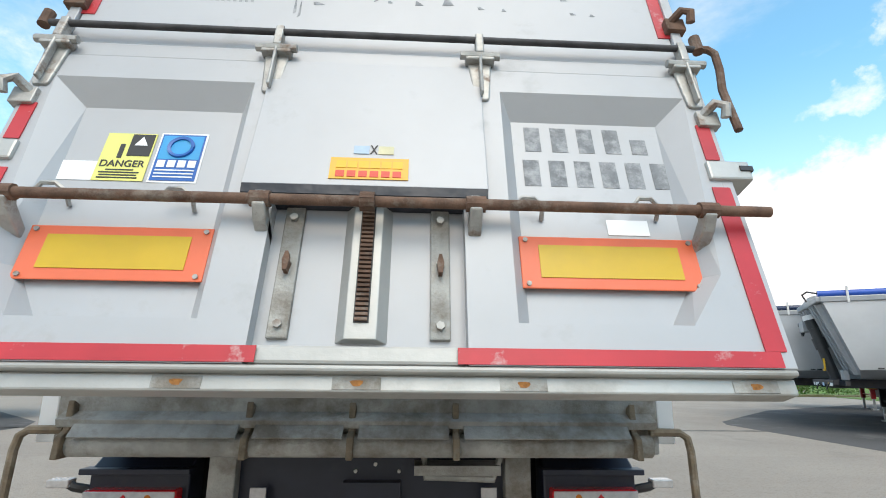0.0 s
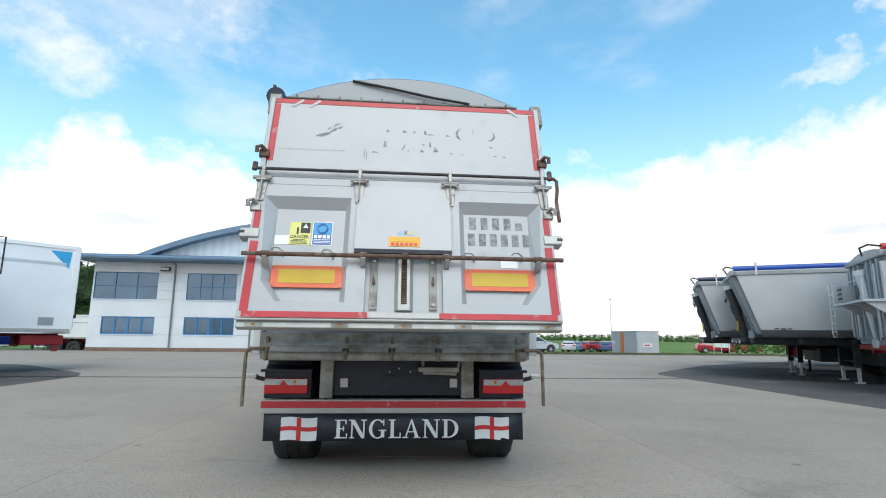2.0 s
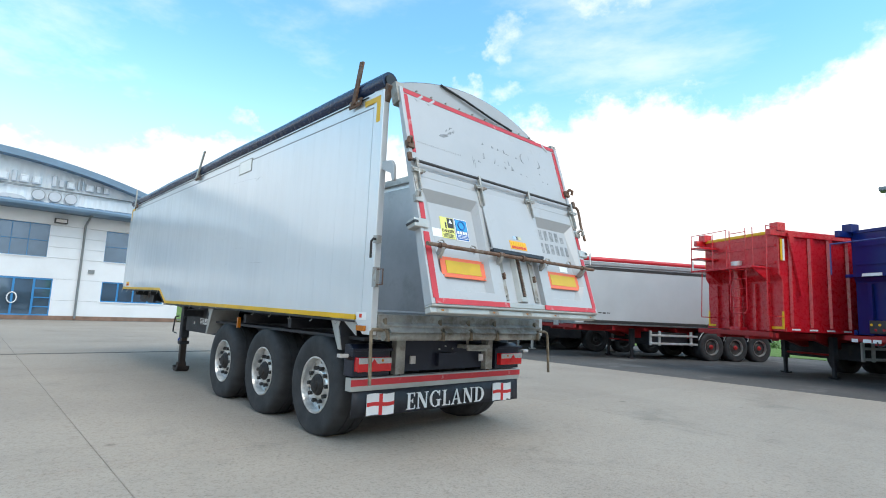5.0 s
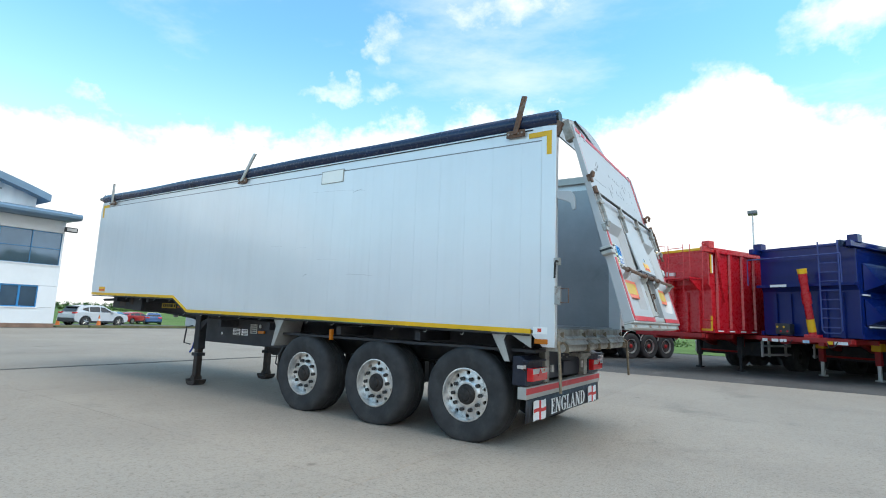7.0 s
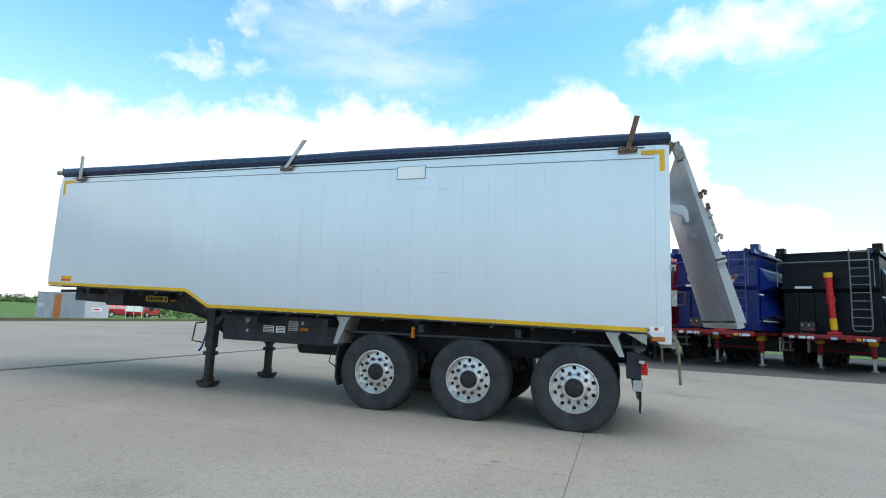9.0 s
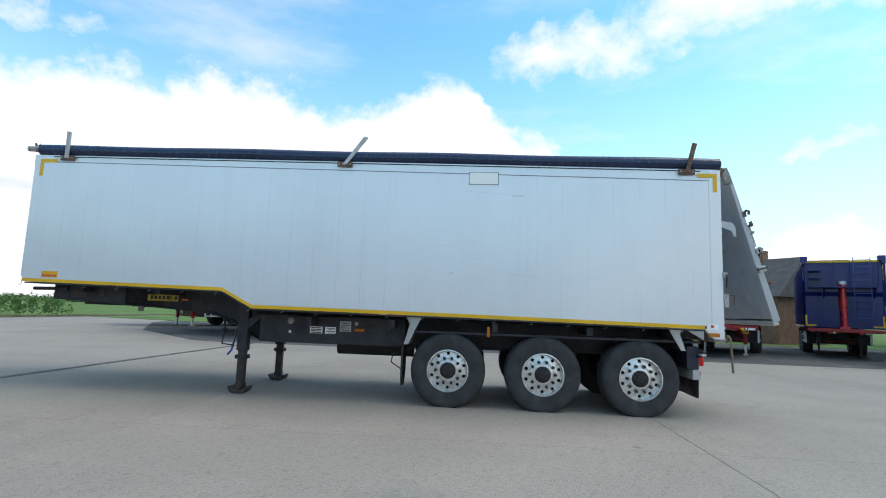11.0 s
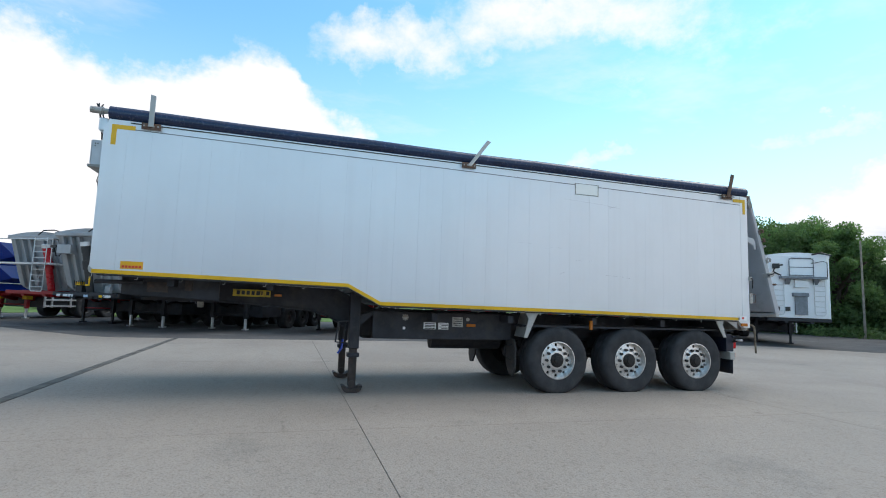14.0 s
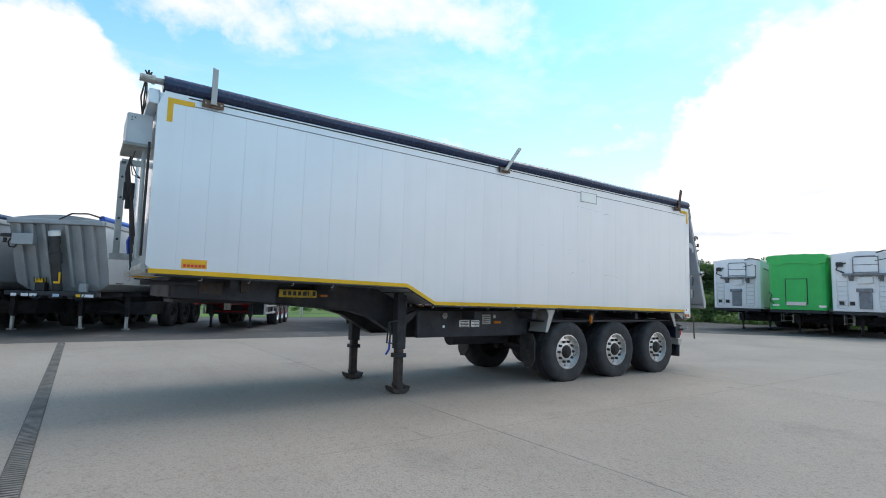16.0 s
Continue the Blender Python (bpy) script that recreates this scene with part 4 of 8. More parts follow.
    Shape().box((XL - 0.004, 9.41, bz), (XL + 0.001, 9.66, bz + 0.095)).to("badge", BADGE, T, "orange maker's badge")
    for i in range(6):
        Shape().box((XL - 0.007, 9.43 + 0.037 * i, bz + 0.055), (XL - 0.003, 9.43 + 0.037 * i + 0.03, bz + 0.085)).to("badge_box", YELLOW, T)
    for i in range(6):
        Shape().box((XL - 0.007, 9.43 + 0.037 * i, bz + 0.015), (XL - 0.003, 9.43 + 0.037 * i + 0.026, bz + 0.042)).to("badge_bar", BADGERED, T)
    # front end: control box, frame and hoses
    fb = Shape().box((-0.88, 9.99, 2.95), (-0.30, 10.23, 3.28)).to("control_box", BOXGREY, T, "grey metal control box", bevel=0.008)
    for dx, dz in ((0.03, 0.03), (0.06, 0.03), (0.03, 0.06)):
        Shape().rod((-0.884, 10.22 - dx, 3.26 - dz), (-0.88, 10.22 - dx, 3.26 - dz), 0.007, 8).to("screw", HUB, fb)
    Shape().box((-0.90, 9.98, 2.915), (-0.28, 10.255, 2.95)).to("box_tray", ALU, fb, bevel=0.004)
    Shape().box((-0.885, 10.228, 2.96), (-0.31, 10.236, 3.27)).to("box_lid", BOXGREY, fb, bevel=0.003)
    Shape().box((XL + 0.075, 9.97, 3.33), (-0.5, 10.075, 3.49)).to("front_hood", SILVER, T, bevel=0.012)
    fr = Shape()
    fr.box((0.46, 10.14, 1.82), (0.54, 10.215, 3.02)).box((0.46, 9.98, 1.74), (0.54, 10.25, 1.82)).box((0.46, 9.98, 2.98), (0.54, 10.2, 3.05))
    fr = fr.to("ladder_frame", ALU, T, "drilled aluminium bracket", bevel=0.006)
    for k in range(4):
        Shape().rod((0.455, 10.178, 2.0 + 0.27 * k), (0.46, 10.178, 2.0 + 0.27 * k), 0.016, 10).to("frame_hole", INK, fr)
    for dx, sag in ((0.0, 0.0), (0.05, 0.03), (0.1, -0.03)):
        Shape().tube([(-0.95 + dx, 10.1, 3.27), (-1.0 + dx, 10.10 + sag, 3.45), (-1.16 + dx * 0.5, 10.10, 3.64), (-1.19 + dx * 0.4, 10.09 + sag, 3.67), (-1.21 + dx * 0.4, 10.08, 3.58)], 0.009, 6).to("hose", HOSE, T, smooth=True)
    for k in range(5):
        Shape().tube([(-0.5 + 0.12 * k, 10.15, 2.88), (-0.45 + 0.12 * k, 10.16, 2.78), (-0.3 + 0.1 * k, 10.13, 2.62 - 0.03 * k), (-0.2 + 0.08 * k, 10.09, 2.45), (-0.1 + 0.05 * k, 10.03, 2.0 - 0.1 * k)], 0.011, 6).to("hose", HOSE, T, smooth=True)
    for k in range(2):
        Shape().tube([(-0.80 + 0.05 * k, 10.13, 2.88), (-0.80 + 0.05 * k, 10.16, 2.75), (-0.78, 10.10 + 0.04 * k, 2.62), (-0.74, 10.04, 2.58)], 0.006, 6).to("cable", HOSE, T, smooth=True)
    vb = Shape().box((-0.04, 10.06, 2.46), (0.13, 10.18, 2.66)).box((-0.02, 10.08, 2.34), (0.04, 10.15, 2.46)).box((-0.09, 10.08, 2.55), (0.18, 10.12, 2.6))
    vb.to("valve_block", HOSE, T, "black valve block", bevel=0.008)
    Shape().tube([(-0.85, 10.05, 2.88), (-0.87, 10.04, 1.7)], 0.022, 10).to("pipe", ALU, T, smooth=True)
    Shape().tube([(-1.02, 10.02, 2.95), (-1.02, 10.02, 1.72)], 0.014, 8).to("pipe", HOSE, T, smooth=True)
    Shape().prism([(9.97, 1.53), (10.01, 1.54), (10.03, 1.58), (10.03, 1.63), (9.97, 1.66)], 0, -1.19, 1.19).to("front_bumper", ALU, T, "aluminium front sill", bevel=0.01)
    Shape().tube([(0.1, 10.04, 2.05), (0.08, 10.08, 1.95), (0.12, 10.06, 1.80)], 0.02, 6).to("hose", BLUEHOSE, T, smooth=True)
    # chassis
    for x in (-0.52, 0.44):
        c = Shape()
        c.prism([(0.30, 0.80), (4.0, 0.76), (6.55, 0.77), (7.05, 1.06), (7.36, 1.15), (8.1, 1.21), (9.66, 1.29), (9.66, 1.54), (6.95, 1.47), (6.4, 1.20), (0.30, 1.16)], 0, x, x + 0.09)
        c.to("chassis_rail", BLACK, T, "black steel chassis rail", bevel=0.006)
        Shape().prism([(0.30, 0.785), (4.0, 0.745), (6.55, 0.755), (7.05, 1.045), (7.36, 1.135), (8.1, 1.195), (9.66, 1.275), (9.66, 1.29), (8.1, 1.21), (7.36, 1.15), (7.05, 1.06), (6.55, 0.77), (4.0, 0.76), (0.30, 0.80)], 0, x - 0.05, x + 0.14).to("flange", BLACK, T)
    for y in (0.5, 1.65, 2.95, 4.4, 5.6, 6.7, 7.9, 9.1):
        z0 = 1.0 if y < 6.5 else 1.36
        Shape().box((-1.18, y - 0.04, z0 + 0.05), (1.18, y + 0.04, z0 + 0.16)).to("cross_member", BLACK, T)
    Shape().box((-0.43, 7.6, 1.22), (0.44, 9.6, 1.26)).to("coupling_plate", BLACK, T)
    Shape().rod((-0.04, 8.9, 1.13), (-0.04, 8.9, 1.23), 0.045, 14).to("king_pin", STEEL, T)
    Shape().box((-0.93, 9.60, 1.29), (0.88, 9.72, 1.53)).to("nose_beam", BLACK, T, bevel=0.01)
    Shape().rod((-0.99, 9.45, 1.45), (-0.99, 10.0, 1.44), 0.026, 8).to("guide_bar", BLACK, T)
    # side equipment panel behind the legs
    eq = Shape().box((-0.86, 4.25, 0.77), (-0.80, 6.45, 1.17)).to("side_box", BLACK, T, "black side panel with labels", bevel=0.01)
    for y0, z0, w, h, mat in ((5.06, 0.96, 0.17, 0.15, DULL), (5.29, 0.92, 0.16, 0.10, PAPER), (5.49, 0.92, 0.19, 0.10, PAPER)):
        Shape().box((-0.864, y0, z0), (-0.859, y0 + w, z0 + h)).to("label_plate", mat, eq)
    for k in range(4):
        Shape().box((-0.867, 5.505, 0.926 + 0.023 * k), (-0.863, 5.665, 0.939 + 0.023 * k)).to("label_bar", INK, eq)
        Shape().box((-0.867, 5.30, 0.928 + 0.023 * k), (-0.863, 5.40 + 0.03 * (k % 2), 0.938 + 0.023 * k)).to("label_bar", INK, eq)
        Shape().box((-0.867, 5.08, 0.975 + 0.034 * k), (-0.863, 5.19 + 0.02 * (k % 2), 0.985 + 0.034 * k)).to("label_bar", INK, eq)
    Shape().rod((-0.87, 4.98, 1.08), (-0.858, 4.98, 1.08), 0.028, 16).to("dial", DULL, eq)
    Shape().box((-0.89, 4.86, 0.97), (-0.86, 5.0, 1.01)).to("marker_lamp", AMBERLENS, eq)
    Shape().rod((-0.87, 5.98, 0.93), (-0.858, 5.98, 0.93), 0.022, 12).to("button", PAPER, eq)
    for k in range(4):
        a = k * math.pi / 4
        Shape().rod((-0.88, 5.97 - 0.05 * math.cos(a), 1.09 - 0.05 * math.sin(a)), (-0.88, 5.97 + 0.05 * math.cos(a), 1.09 + 0.05 * math.sin(a)), 0.01, 6).to("valve_spoke", STEEL, eq)
    pl = Shape().box((-0.625, 7.905, 1.315), (-0.615, 8.41, 1.415)).to("id_plate", PLATE, T, "yellow identity plate with dark bars", bevel=0.003)
    for k, w in enumerate((0.05, 0.05, 0.05, 0.05, 0.06, 0.02, 0.05)):
        y = 8.36 - 0.066 * k
        Shape().box((-0.629, y - w * 0.85, 1.34), (-0.624, y, 1.395)).to("id_bar", INK, pl)
    Shape().box((-0.615, 7.98, 1.33), (-0.52, 8.34, 1.40)).to("id_bracket", BLACK, T)
    Shape().box((-0.625, 7.75, 1.33), (-0.56, 7.85, 1.36)).to("marker_lamp", AMBERLENS, T, "amber marker lamp")
    Shape().prism([(8.55, 1.245), (9.70, 1.29), (9.70, 1.55), (8.55, 1.53)], 0, -0.95, -0.90).to("side_box", BLACK, T)
    Shape().box((-0.957, 9.17, 1.33), (-0.95, 9.42, 1.46)).to("label_plate", LEGDARK, T, "worn dark label plate", bevel=0.003)
    Shape().box((-0.965, 8.88, 1.36), (-0.95, 8.97, 1.50)).to("latch_plate", LEGDARK, T, bevel=0.004)
    # landing legs
    for x in (-0.80, 0.69):
        y = 6.71
        leg = Shape().box((x - 0.07, y - 0.075, 0.62), (x + 0.07, y + 0.075, 1.42)).to("landing_leg", BLACK, T, "worn black landing leg", bevel=0.012)
        Shape().box((x - 0.052, y - 0.055, 0.10), (x + 0.052, y + 0.055, 0.63)).to("inner_leg", LEGDARK, leg, bevel=0.01)
        Shape().box((x - 0.08, y - 0.085, 0.50), (x + 0.08, y + 0.085, 0.56)).to("collar", BLACK, leg, bevel=0.008)
        Shape().rod((x - 0.075, y, 0.115), (x + 0.075, y, 0.115), 0.055, 14).to("foot_axle", LEGDARK, leg)
        ft = Shape()
        ft.prism([(y - 0.15, 0.10), (y - 0.12, 0.03), (y - 0.07, 0.0), (y + 0.07, 0.0), (y + 0.12, 0.03), (y + 0.15, 0.10), (y + 0.11, 0.10), (y + 0.06, 0.06), (y - 0.06, 0.06), (y - 0.11, 0.10)], 0, x - 0.11, x + 0.11)
        ft.to("foot", LEGDARK, leg, "scuffed steel foot", bevel=0.006)
        Shape().prism([(y - 0.07, 0.95), (y - 0.30, 1.15), (y - 0.30, 1.18), (y - 0.07, 1.10)], 0, x - 0.05, x + 0.05).to("brace", BLACK, leg)
    Shape().tube([(-0.90, 6.80, 1.02), (-0.92, 6.95, 1.0), (-0.93, 6.98, 0.72), (-0.92, 6.80, 0.70)], 0.013, 6).to("crank_handle", BLACK, T)
    Shape().tube([(-0.75, 6.83, 1.0), (-0.78, 6.84, 0.9), (-0.80, 6.86, 0.75)], 0.012, 6).to("hose", HOSE, T)
    Shape().tube([(-0.80, 6.86, 0.75), (-0.82, 6.88, 0.62), (-0.83, 6.93, 0.55)], 0.016, 6).to("hose", BLUEHOSE, T)
    # axles, brakes, wheels
    for y in (0.97, 2.28, 3.59):
        Shape().rod((-1.0, y, 0.49), (1.0, y, 0.49), 0.075, 14).to("axle", BLACK, T)
        for x in (-0.52, 0.44):
            Shape().prism([(y - 0.45, 0.74), (y + 0.2, 0.56), (y + 0.2, 0.42), (y - 0.1, 0.42), (y - 0.5, 0.62)], 0, x - 0.03, x + 0.10).to("trailing_arm", BLACK, T)
        for x in (-0.48, 0.48):
            Shape().rod((x, y - 0.30, 0.50), (x, y - 0.30, 0.76), 0.13, 16).to("air_spring", HOSE, T)
    put_wheels(T, wheel_template(), [(x, y, 0.495, f) for y in (0.97, 2.28, 3.59) for x, f in ((-0.995, 0), (0.995, 1))])
    Shape().rod((-0.2, 4.2, 0.72), (-0.2, 5.4, 0.72), 0.14, 20).to("air_tank", BLACK, T)
    # wings: stays and guards
    for side in (-1, 1):
        x = 1.25 * side
        for y, zlow, d in ((4.08, 0.84, 0.10), (0.53, 0.90, -0.10)):
            st = Shape().prism([(y - 0.12, 1.24), (y + 0.12, 1.24), (y + 0.055, 1.12), (y + 0.03 + d, zlow), (y - 0.03 + d, zlow), (y - 0.055, 1.12)], 0, x, x - 0.012 * side)
            st.to("wing_stay", ALU, T, "bright aluminium stay", bevel=0.003)
            Shape().prism([(y - 0.05, 1.2), (y + 0.0, 1.2), (y + d, zlow), (y - 0.03 + d, zlow)], 0, x - 0.012 * side, x - 0.42 * side).to("wing_panel", ALU if y > 2 else BLACK, T)
        Shape().prism([(0.16, 1.20), (0.42, 1.20), (0.16, 1.05)], 0, x, x - 0.01 * side).to("gusset", ALU, T)
        fl = Shape().prism([(side * 0.70, 0.80), (side * 1.0, 0.80), (side * 1.06, 0.70), (side * 1.06, 0.36), (side * 0.98, 0.24), (side * 0.84, 0.25), (side * 0.72, 0.40)], 1, 4.24, 4.27)
        fl.to("spray_flap", WORNFLAP, T, "scuffed black rubber flap", bevel=0.006)
        Shape().tube([(side * 0.95, 4.27, 0.72), (side * 0.97, 4.40, 0.68), (side * 0.97, 4.42, 0.56), (side * 0.95, 4.28, 0.47)], 0.010, 6).to("brake_hose", HOSE, T, smooth=True)
        for y_, z_ in ((3.59, 0.72), (2.28, 0.72), (0.97, 0.72)):
            Shape().rod((side * 0.62, y_ + 0.18, z_), (side * 0.62, y_ + 0.40, z_ + 0.03), 0.09, 14).to("brake_chamber", BLACK, T)
        Shape().box((x - 0.03 * side - 0.02, 3.02, 0.98), (x - 0.03 * side + 0.02, 3.06, 1.12)).to("side_marker", AMBERLENS, T)
        Shape().box((min(x - 0.1 * side, x - 0.4 * side), 0.16, 1.0), (max(x - 0.1 * side, x - 0.4 * side), 4.2, 1.03)).to("wing_top", BLACK, T)
    rear_end(T)
    tailgate(T)
    return T


def bow(cx, cy, rx, ry, ix, iy, a0, a1, n=18):
    ang = [radians(a0 + (a1 - a0) * k / n) for k in range(n + 1)]
    return [[(cx + rx * math.cos(p), cy + ry * math.sin(p)), (cx + rx * math.cos(q), cy + ry * math.sin(q)),
             (cx + ix * math.cos(q), cy + iy * math.sin(q)), (cx + ix * math.cos(p), cy + iy * math.sin(p))] for p, q in zip(ang, ang[1:])]


def bar(x0, x1, z0, z1):
    return [(x0, z0), (x1, z0), (x1, z1), (x0, z1)]


# roman capitals out of thick and thin strokes: width, strokes in a cell one unit high
LETTERS = {
    "E": (0.62, [bar(0.12, 0.28, 0, 1), bar(0.03, 0.58, 0.94, 1), bar(0.28, 0.46, 0.48, 0.54), bar(0.03, 0.62, 0, 0.06), bar(0.52, 0.58, 0.76, 0.94), bar(0.42, 0.47, 0.38, 0.64), bar(0.56, 0.62, 0.06, 0.26)]),
    "N": (0.86, [bar(0.11, 0.18, 0, 1), bar(0.67, 0.74, 0, 1), [(0.06, 1), (0.27, 1), (0.74, 0.08), (0.74, 0), (0.60, 0)], bar(0.0, 0.2, 0.95, 1), bar(0.03, 0.27, 0, 0.05), bar(0.57, 0.85, 0.95, 1)]),
    "G": (0.84, bow(0.42, 0.5, 0.41, 0.52, 0.25, 0.46, 42, 318) + [bar(0.58, 0.74, 0.04, 0.42), bar(0.47, 0.84, 0.40, 0.45), bar(0.68, 0.73, 0.68, 1.0)]),
    "L": (0.62, [bar(0.12, 0.28, 0, 1), bar(0.03, 0.37, 0.95, 1), bar(0.03, 0.61, 0, 0.06), bar(0.55, 0.61, 0.06, 0.28)]),
    "A": (0.86, [[(0.40, 1), (0.46, 1), (0.17, 0), (0.10, 0)], [(0.38, 1), (0.46, 1), (0.78, 0), (0.60, 0)], bar(0.22, 0.60, 0.30, 0.36), bar(0.0, 0.27, 0, 0.05), bar(0.52, 0.86, 0, 0.05)]),
    "D": (0.82, [bar(0.12, 0.28, 0, 1), bar(0.03, 0.36, 0.94, 1), bar(0.03, 0.36, 0, 0.06)] + bow(0.35, 0.5, 0.46, 0.5, 0.29, 0.44, -90, 90)),
}


def serif_word(word, parent, x, y, z, width, height):
    total = sum(LETTERS[c][0] + 0.07 for c in word) - 0.07
    s = width / total
    for c in word:
        w, strokes = LETTERS[c]
        sh = Shape()
        for k, st in enumerate(strokes):
            sh.prism([(x + a * s, z + b * height) for a, b in st], 1, y - 0.0002 * k, y + 0.006)
        sh.to("letter", WHITE, parent, "white serif capital letter")
        x += (w + 0.07) * s


def rear_end(T):
    y = 0.24
    # bumper, lamps and flap
    Shape().box((-1.235, y - 0.03, 0.525), (1.235, y + 0.07, 0.65)).to("bumper_bar", ALU, T, "aluminium rear bumper bar", bevel=0.006)
    Shape().box((-1.235, y - 0.034, 0.575), (1.235, y - 0.029, 0.635)).to("bumper_stripe", REDTAPE, T, "red reflective stripe")
    fl = Shape()
    n = 24
    xs = grid_lines(-1.205, 1.205, n)
    vs, fs = [], []
    for i, x in enumerate(xs):
        wv = 0.012 * math.sin(x * 4.0) + 0.006 * math.sin(x * 11)
        vs += [(x, y - 0.012, 0.53), (x, y - 0.012 + wv * 0.5, 0.40), (x, y - 0.012 + wv, 0.282)]
        if i:
            a = 3 * i
            fs += [(a - 3, a, a + 1, a - 2), (a - 2, a + 1, a + 2, a - 1)]
    fl.add(vs, fs)
    flap = fl.to("mud_flap", FLAP, T, "full-width black rubber mud flap", smooth=True)
    so = flap.modifiers.new("solid", "SOLIDIFY")
    so.thickness = 0.008
    yf = y - 0.034
    serif_word("ENGLAND", T, -0.565, yf, 0.305, 1.155, 0.165)
    for x0 in (-1.045, 0.745):
        f = Shape()
        fx = grid_lines(0, 0.325, 12)
        wav = lambda t: 0.007 * math.sin(t / 0.325 * 2 * math.pi)
        f.prism([(x0 + t, 0.29 + wav(t)) for t in fx] + [(x0 + t, 0.49 + wav(t)) for t in reversed(fx)], 1, yf, yf + 0.008)
        fo = f.to("flag_print", WHITE, T, "white flag with red cross")
        Shape().prism([(x0 + t, 0.374 + wav(t)) for t in fx] + [(x0 + t, 0.410 + wav(t)) for t in reversed(fx)], 1, yf - 0.003, yf + 0.001).to("cross_bar", REDFLAG, fo)
        Shape().prism([(x0 + 0.142, 0.29 + wav(0.16)), (x0 + 0.182, 0.29 + wav(0.18)), (x0 + 0.182, 0.49 + wav(0.18)), (x0 + 0.142, 0.49 + wav(0.16))], 1, yf - 0.004, yf).to("cross_bar", REDFLAG, fo)
    for sgn in (-1, 1):
        wing = Shape()
        wing.prism([(y - 0.02, 0.66), (y - 0.02, 0.92), (y + 0.05, 0.96), (y + 0.14, 0.96), (y + 0.14, 0.66)], 0, sgn * 0.79, sgn * 1.22)
        wg = wing.to("lamp_carrier", SHEENBLACK, T, "black lamp carrier with a blue sky sheen in its colour", bevel=0.01)
        Shape().box((min(sgn * 0.78, sgn * 1.25), y - 0.06, 0.90), (max(sgn * 0.78, sgn * 1.25), y + 0.02, 0.925)).to("carrier_lip", SHEENBLACK, wg, bevel=0.004)
        lp = Shape().box((min(sgn * 0.815, sgn * 1.205), y - 0.09, 0.708), (max(sgn * 0.815, sgn * 1.205), y - 0.01, 0.845)).to("tail_lamp", REDLENS, T, "red tail lamp with clear upper band", bevel=0.012)
        Shape().box((min(sgn * 0.82, sgn * 1.20), y - 0.094, 0.785), (max(sgn * 0.82, sgn * 1.20), y - 0.085, 0.84)).to("clear_band", CLEARLENS, lp, bevel=0.003)
        cx = sgn * 1.03
        Shape().prism([(cx - 0.055, 0.765), (cx + 0.055, 0.765), (cx, 0.83)], 1, y - 0.098, y - 0.086).to("reflex_triangle", REDLENS, lp)
        Shape().rod((cx - sgn * 0.1, y - 0.096, 0.815), (cx - sgn * 0.1, y - 0.086, 0.815), 0.014, 14).to("bulb", AMBERLENS, lp)
        Shape().tube([(sgn * 1.22, y + 0.0, 0.83), (sgn * 1.28, y - 0.02, 0.845), (sgn * 1.31, y - 0.02, 0.86)], 0.02, 8).to("marker_arm", HOSE, T, smooth=True)
        Shape().box((min(sgn * 1.29, sgn * 1.385), y - 0.05, 0.845), (max(sgn * 1.29, sgn * 1.385), y + 0.01, 0.88)).to("marker_lamp", CLEARLENS, T, "small white outline lamp", bevel=0.006)
        x = -0.655 if sgn < 0 else 0.675
        Shape().box((x - 0.06, y - 0.02, 0.66), (x + 0.06, y + 0.06, 1.03)).to("bumper_hanger", DULL, T, "grey steel hanger", bevel=0.006)
        Shape().rod((x, y + 0.0, 0.62), (x, y + 0.0, 0.68), 0.02, 8).to("hanger_bolt", RUST, T)
        xp = -0.49 if sgn < 0 else 0.54
        Shape().box((xp - 0.035, y - 0.02, 0.76), (xp + 0.035, y - 0.005, 0.84)).to("small_reflector", CLEARLENS, T)
    Shape().box((-0.60, y + 0.05, 0.68), (0.62, y + 0.08, 1.02)).to("rear_plate", SHEENBLACK, T, "black steel rear cross plate")
    Shape().box((-0.12, y - 0.01, 0.72), (0.14, y + 0.05, 0.86)).to("plate_holder", SHEENBLACK, T)
    Shape().box((0.20, y - 0.12, 0.91), (0.58, y + 0.04, 0.95)).to("step_bracket", DULL, T)
    Shape().tube([(0.24, y - 0.08, 1.03), (0.25, y - 0.08, 0.90), (0.55, y - 0.08, 0.89), (0.60, y - 0.08, 1.03)], 0.018, 8).to("step_loop", DULL, T)
    for x, z in ((-0.07, 0.90), (0.02, 0.93), (0.13, 0.90)):
        Shape().rod((x, y + 0.05, z), (x, y + 0.035, z), 0.009, 6).to("bolt", STEEL, T)


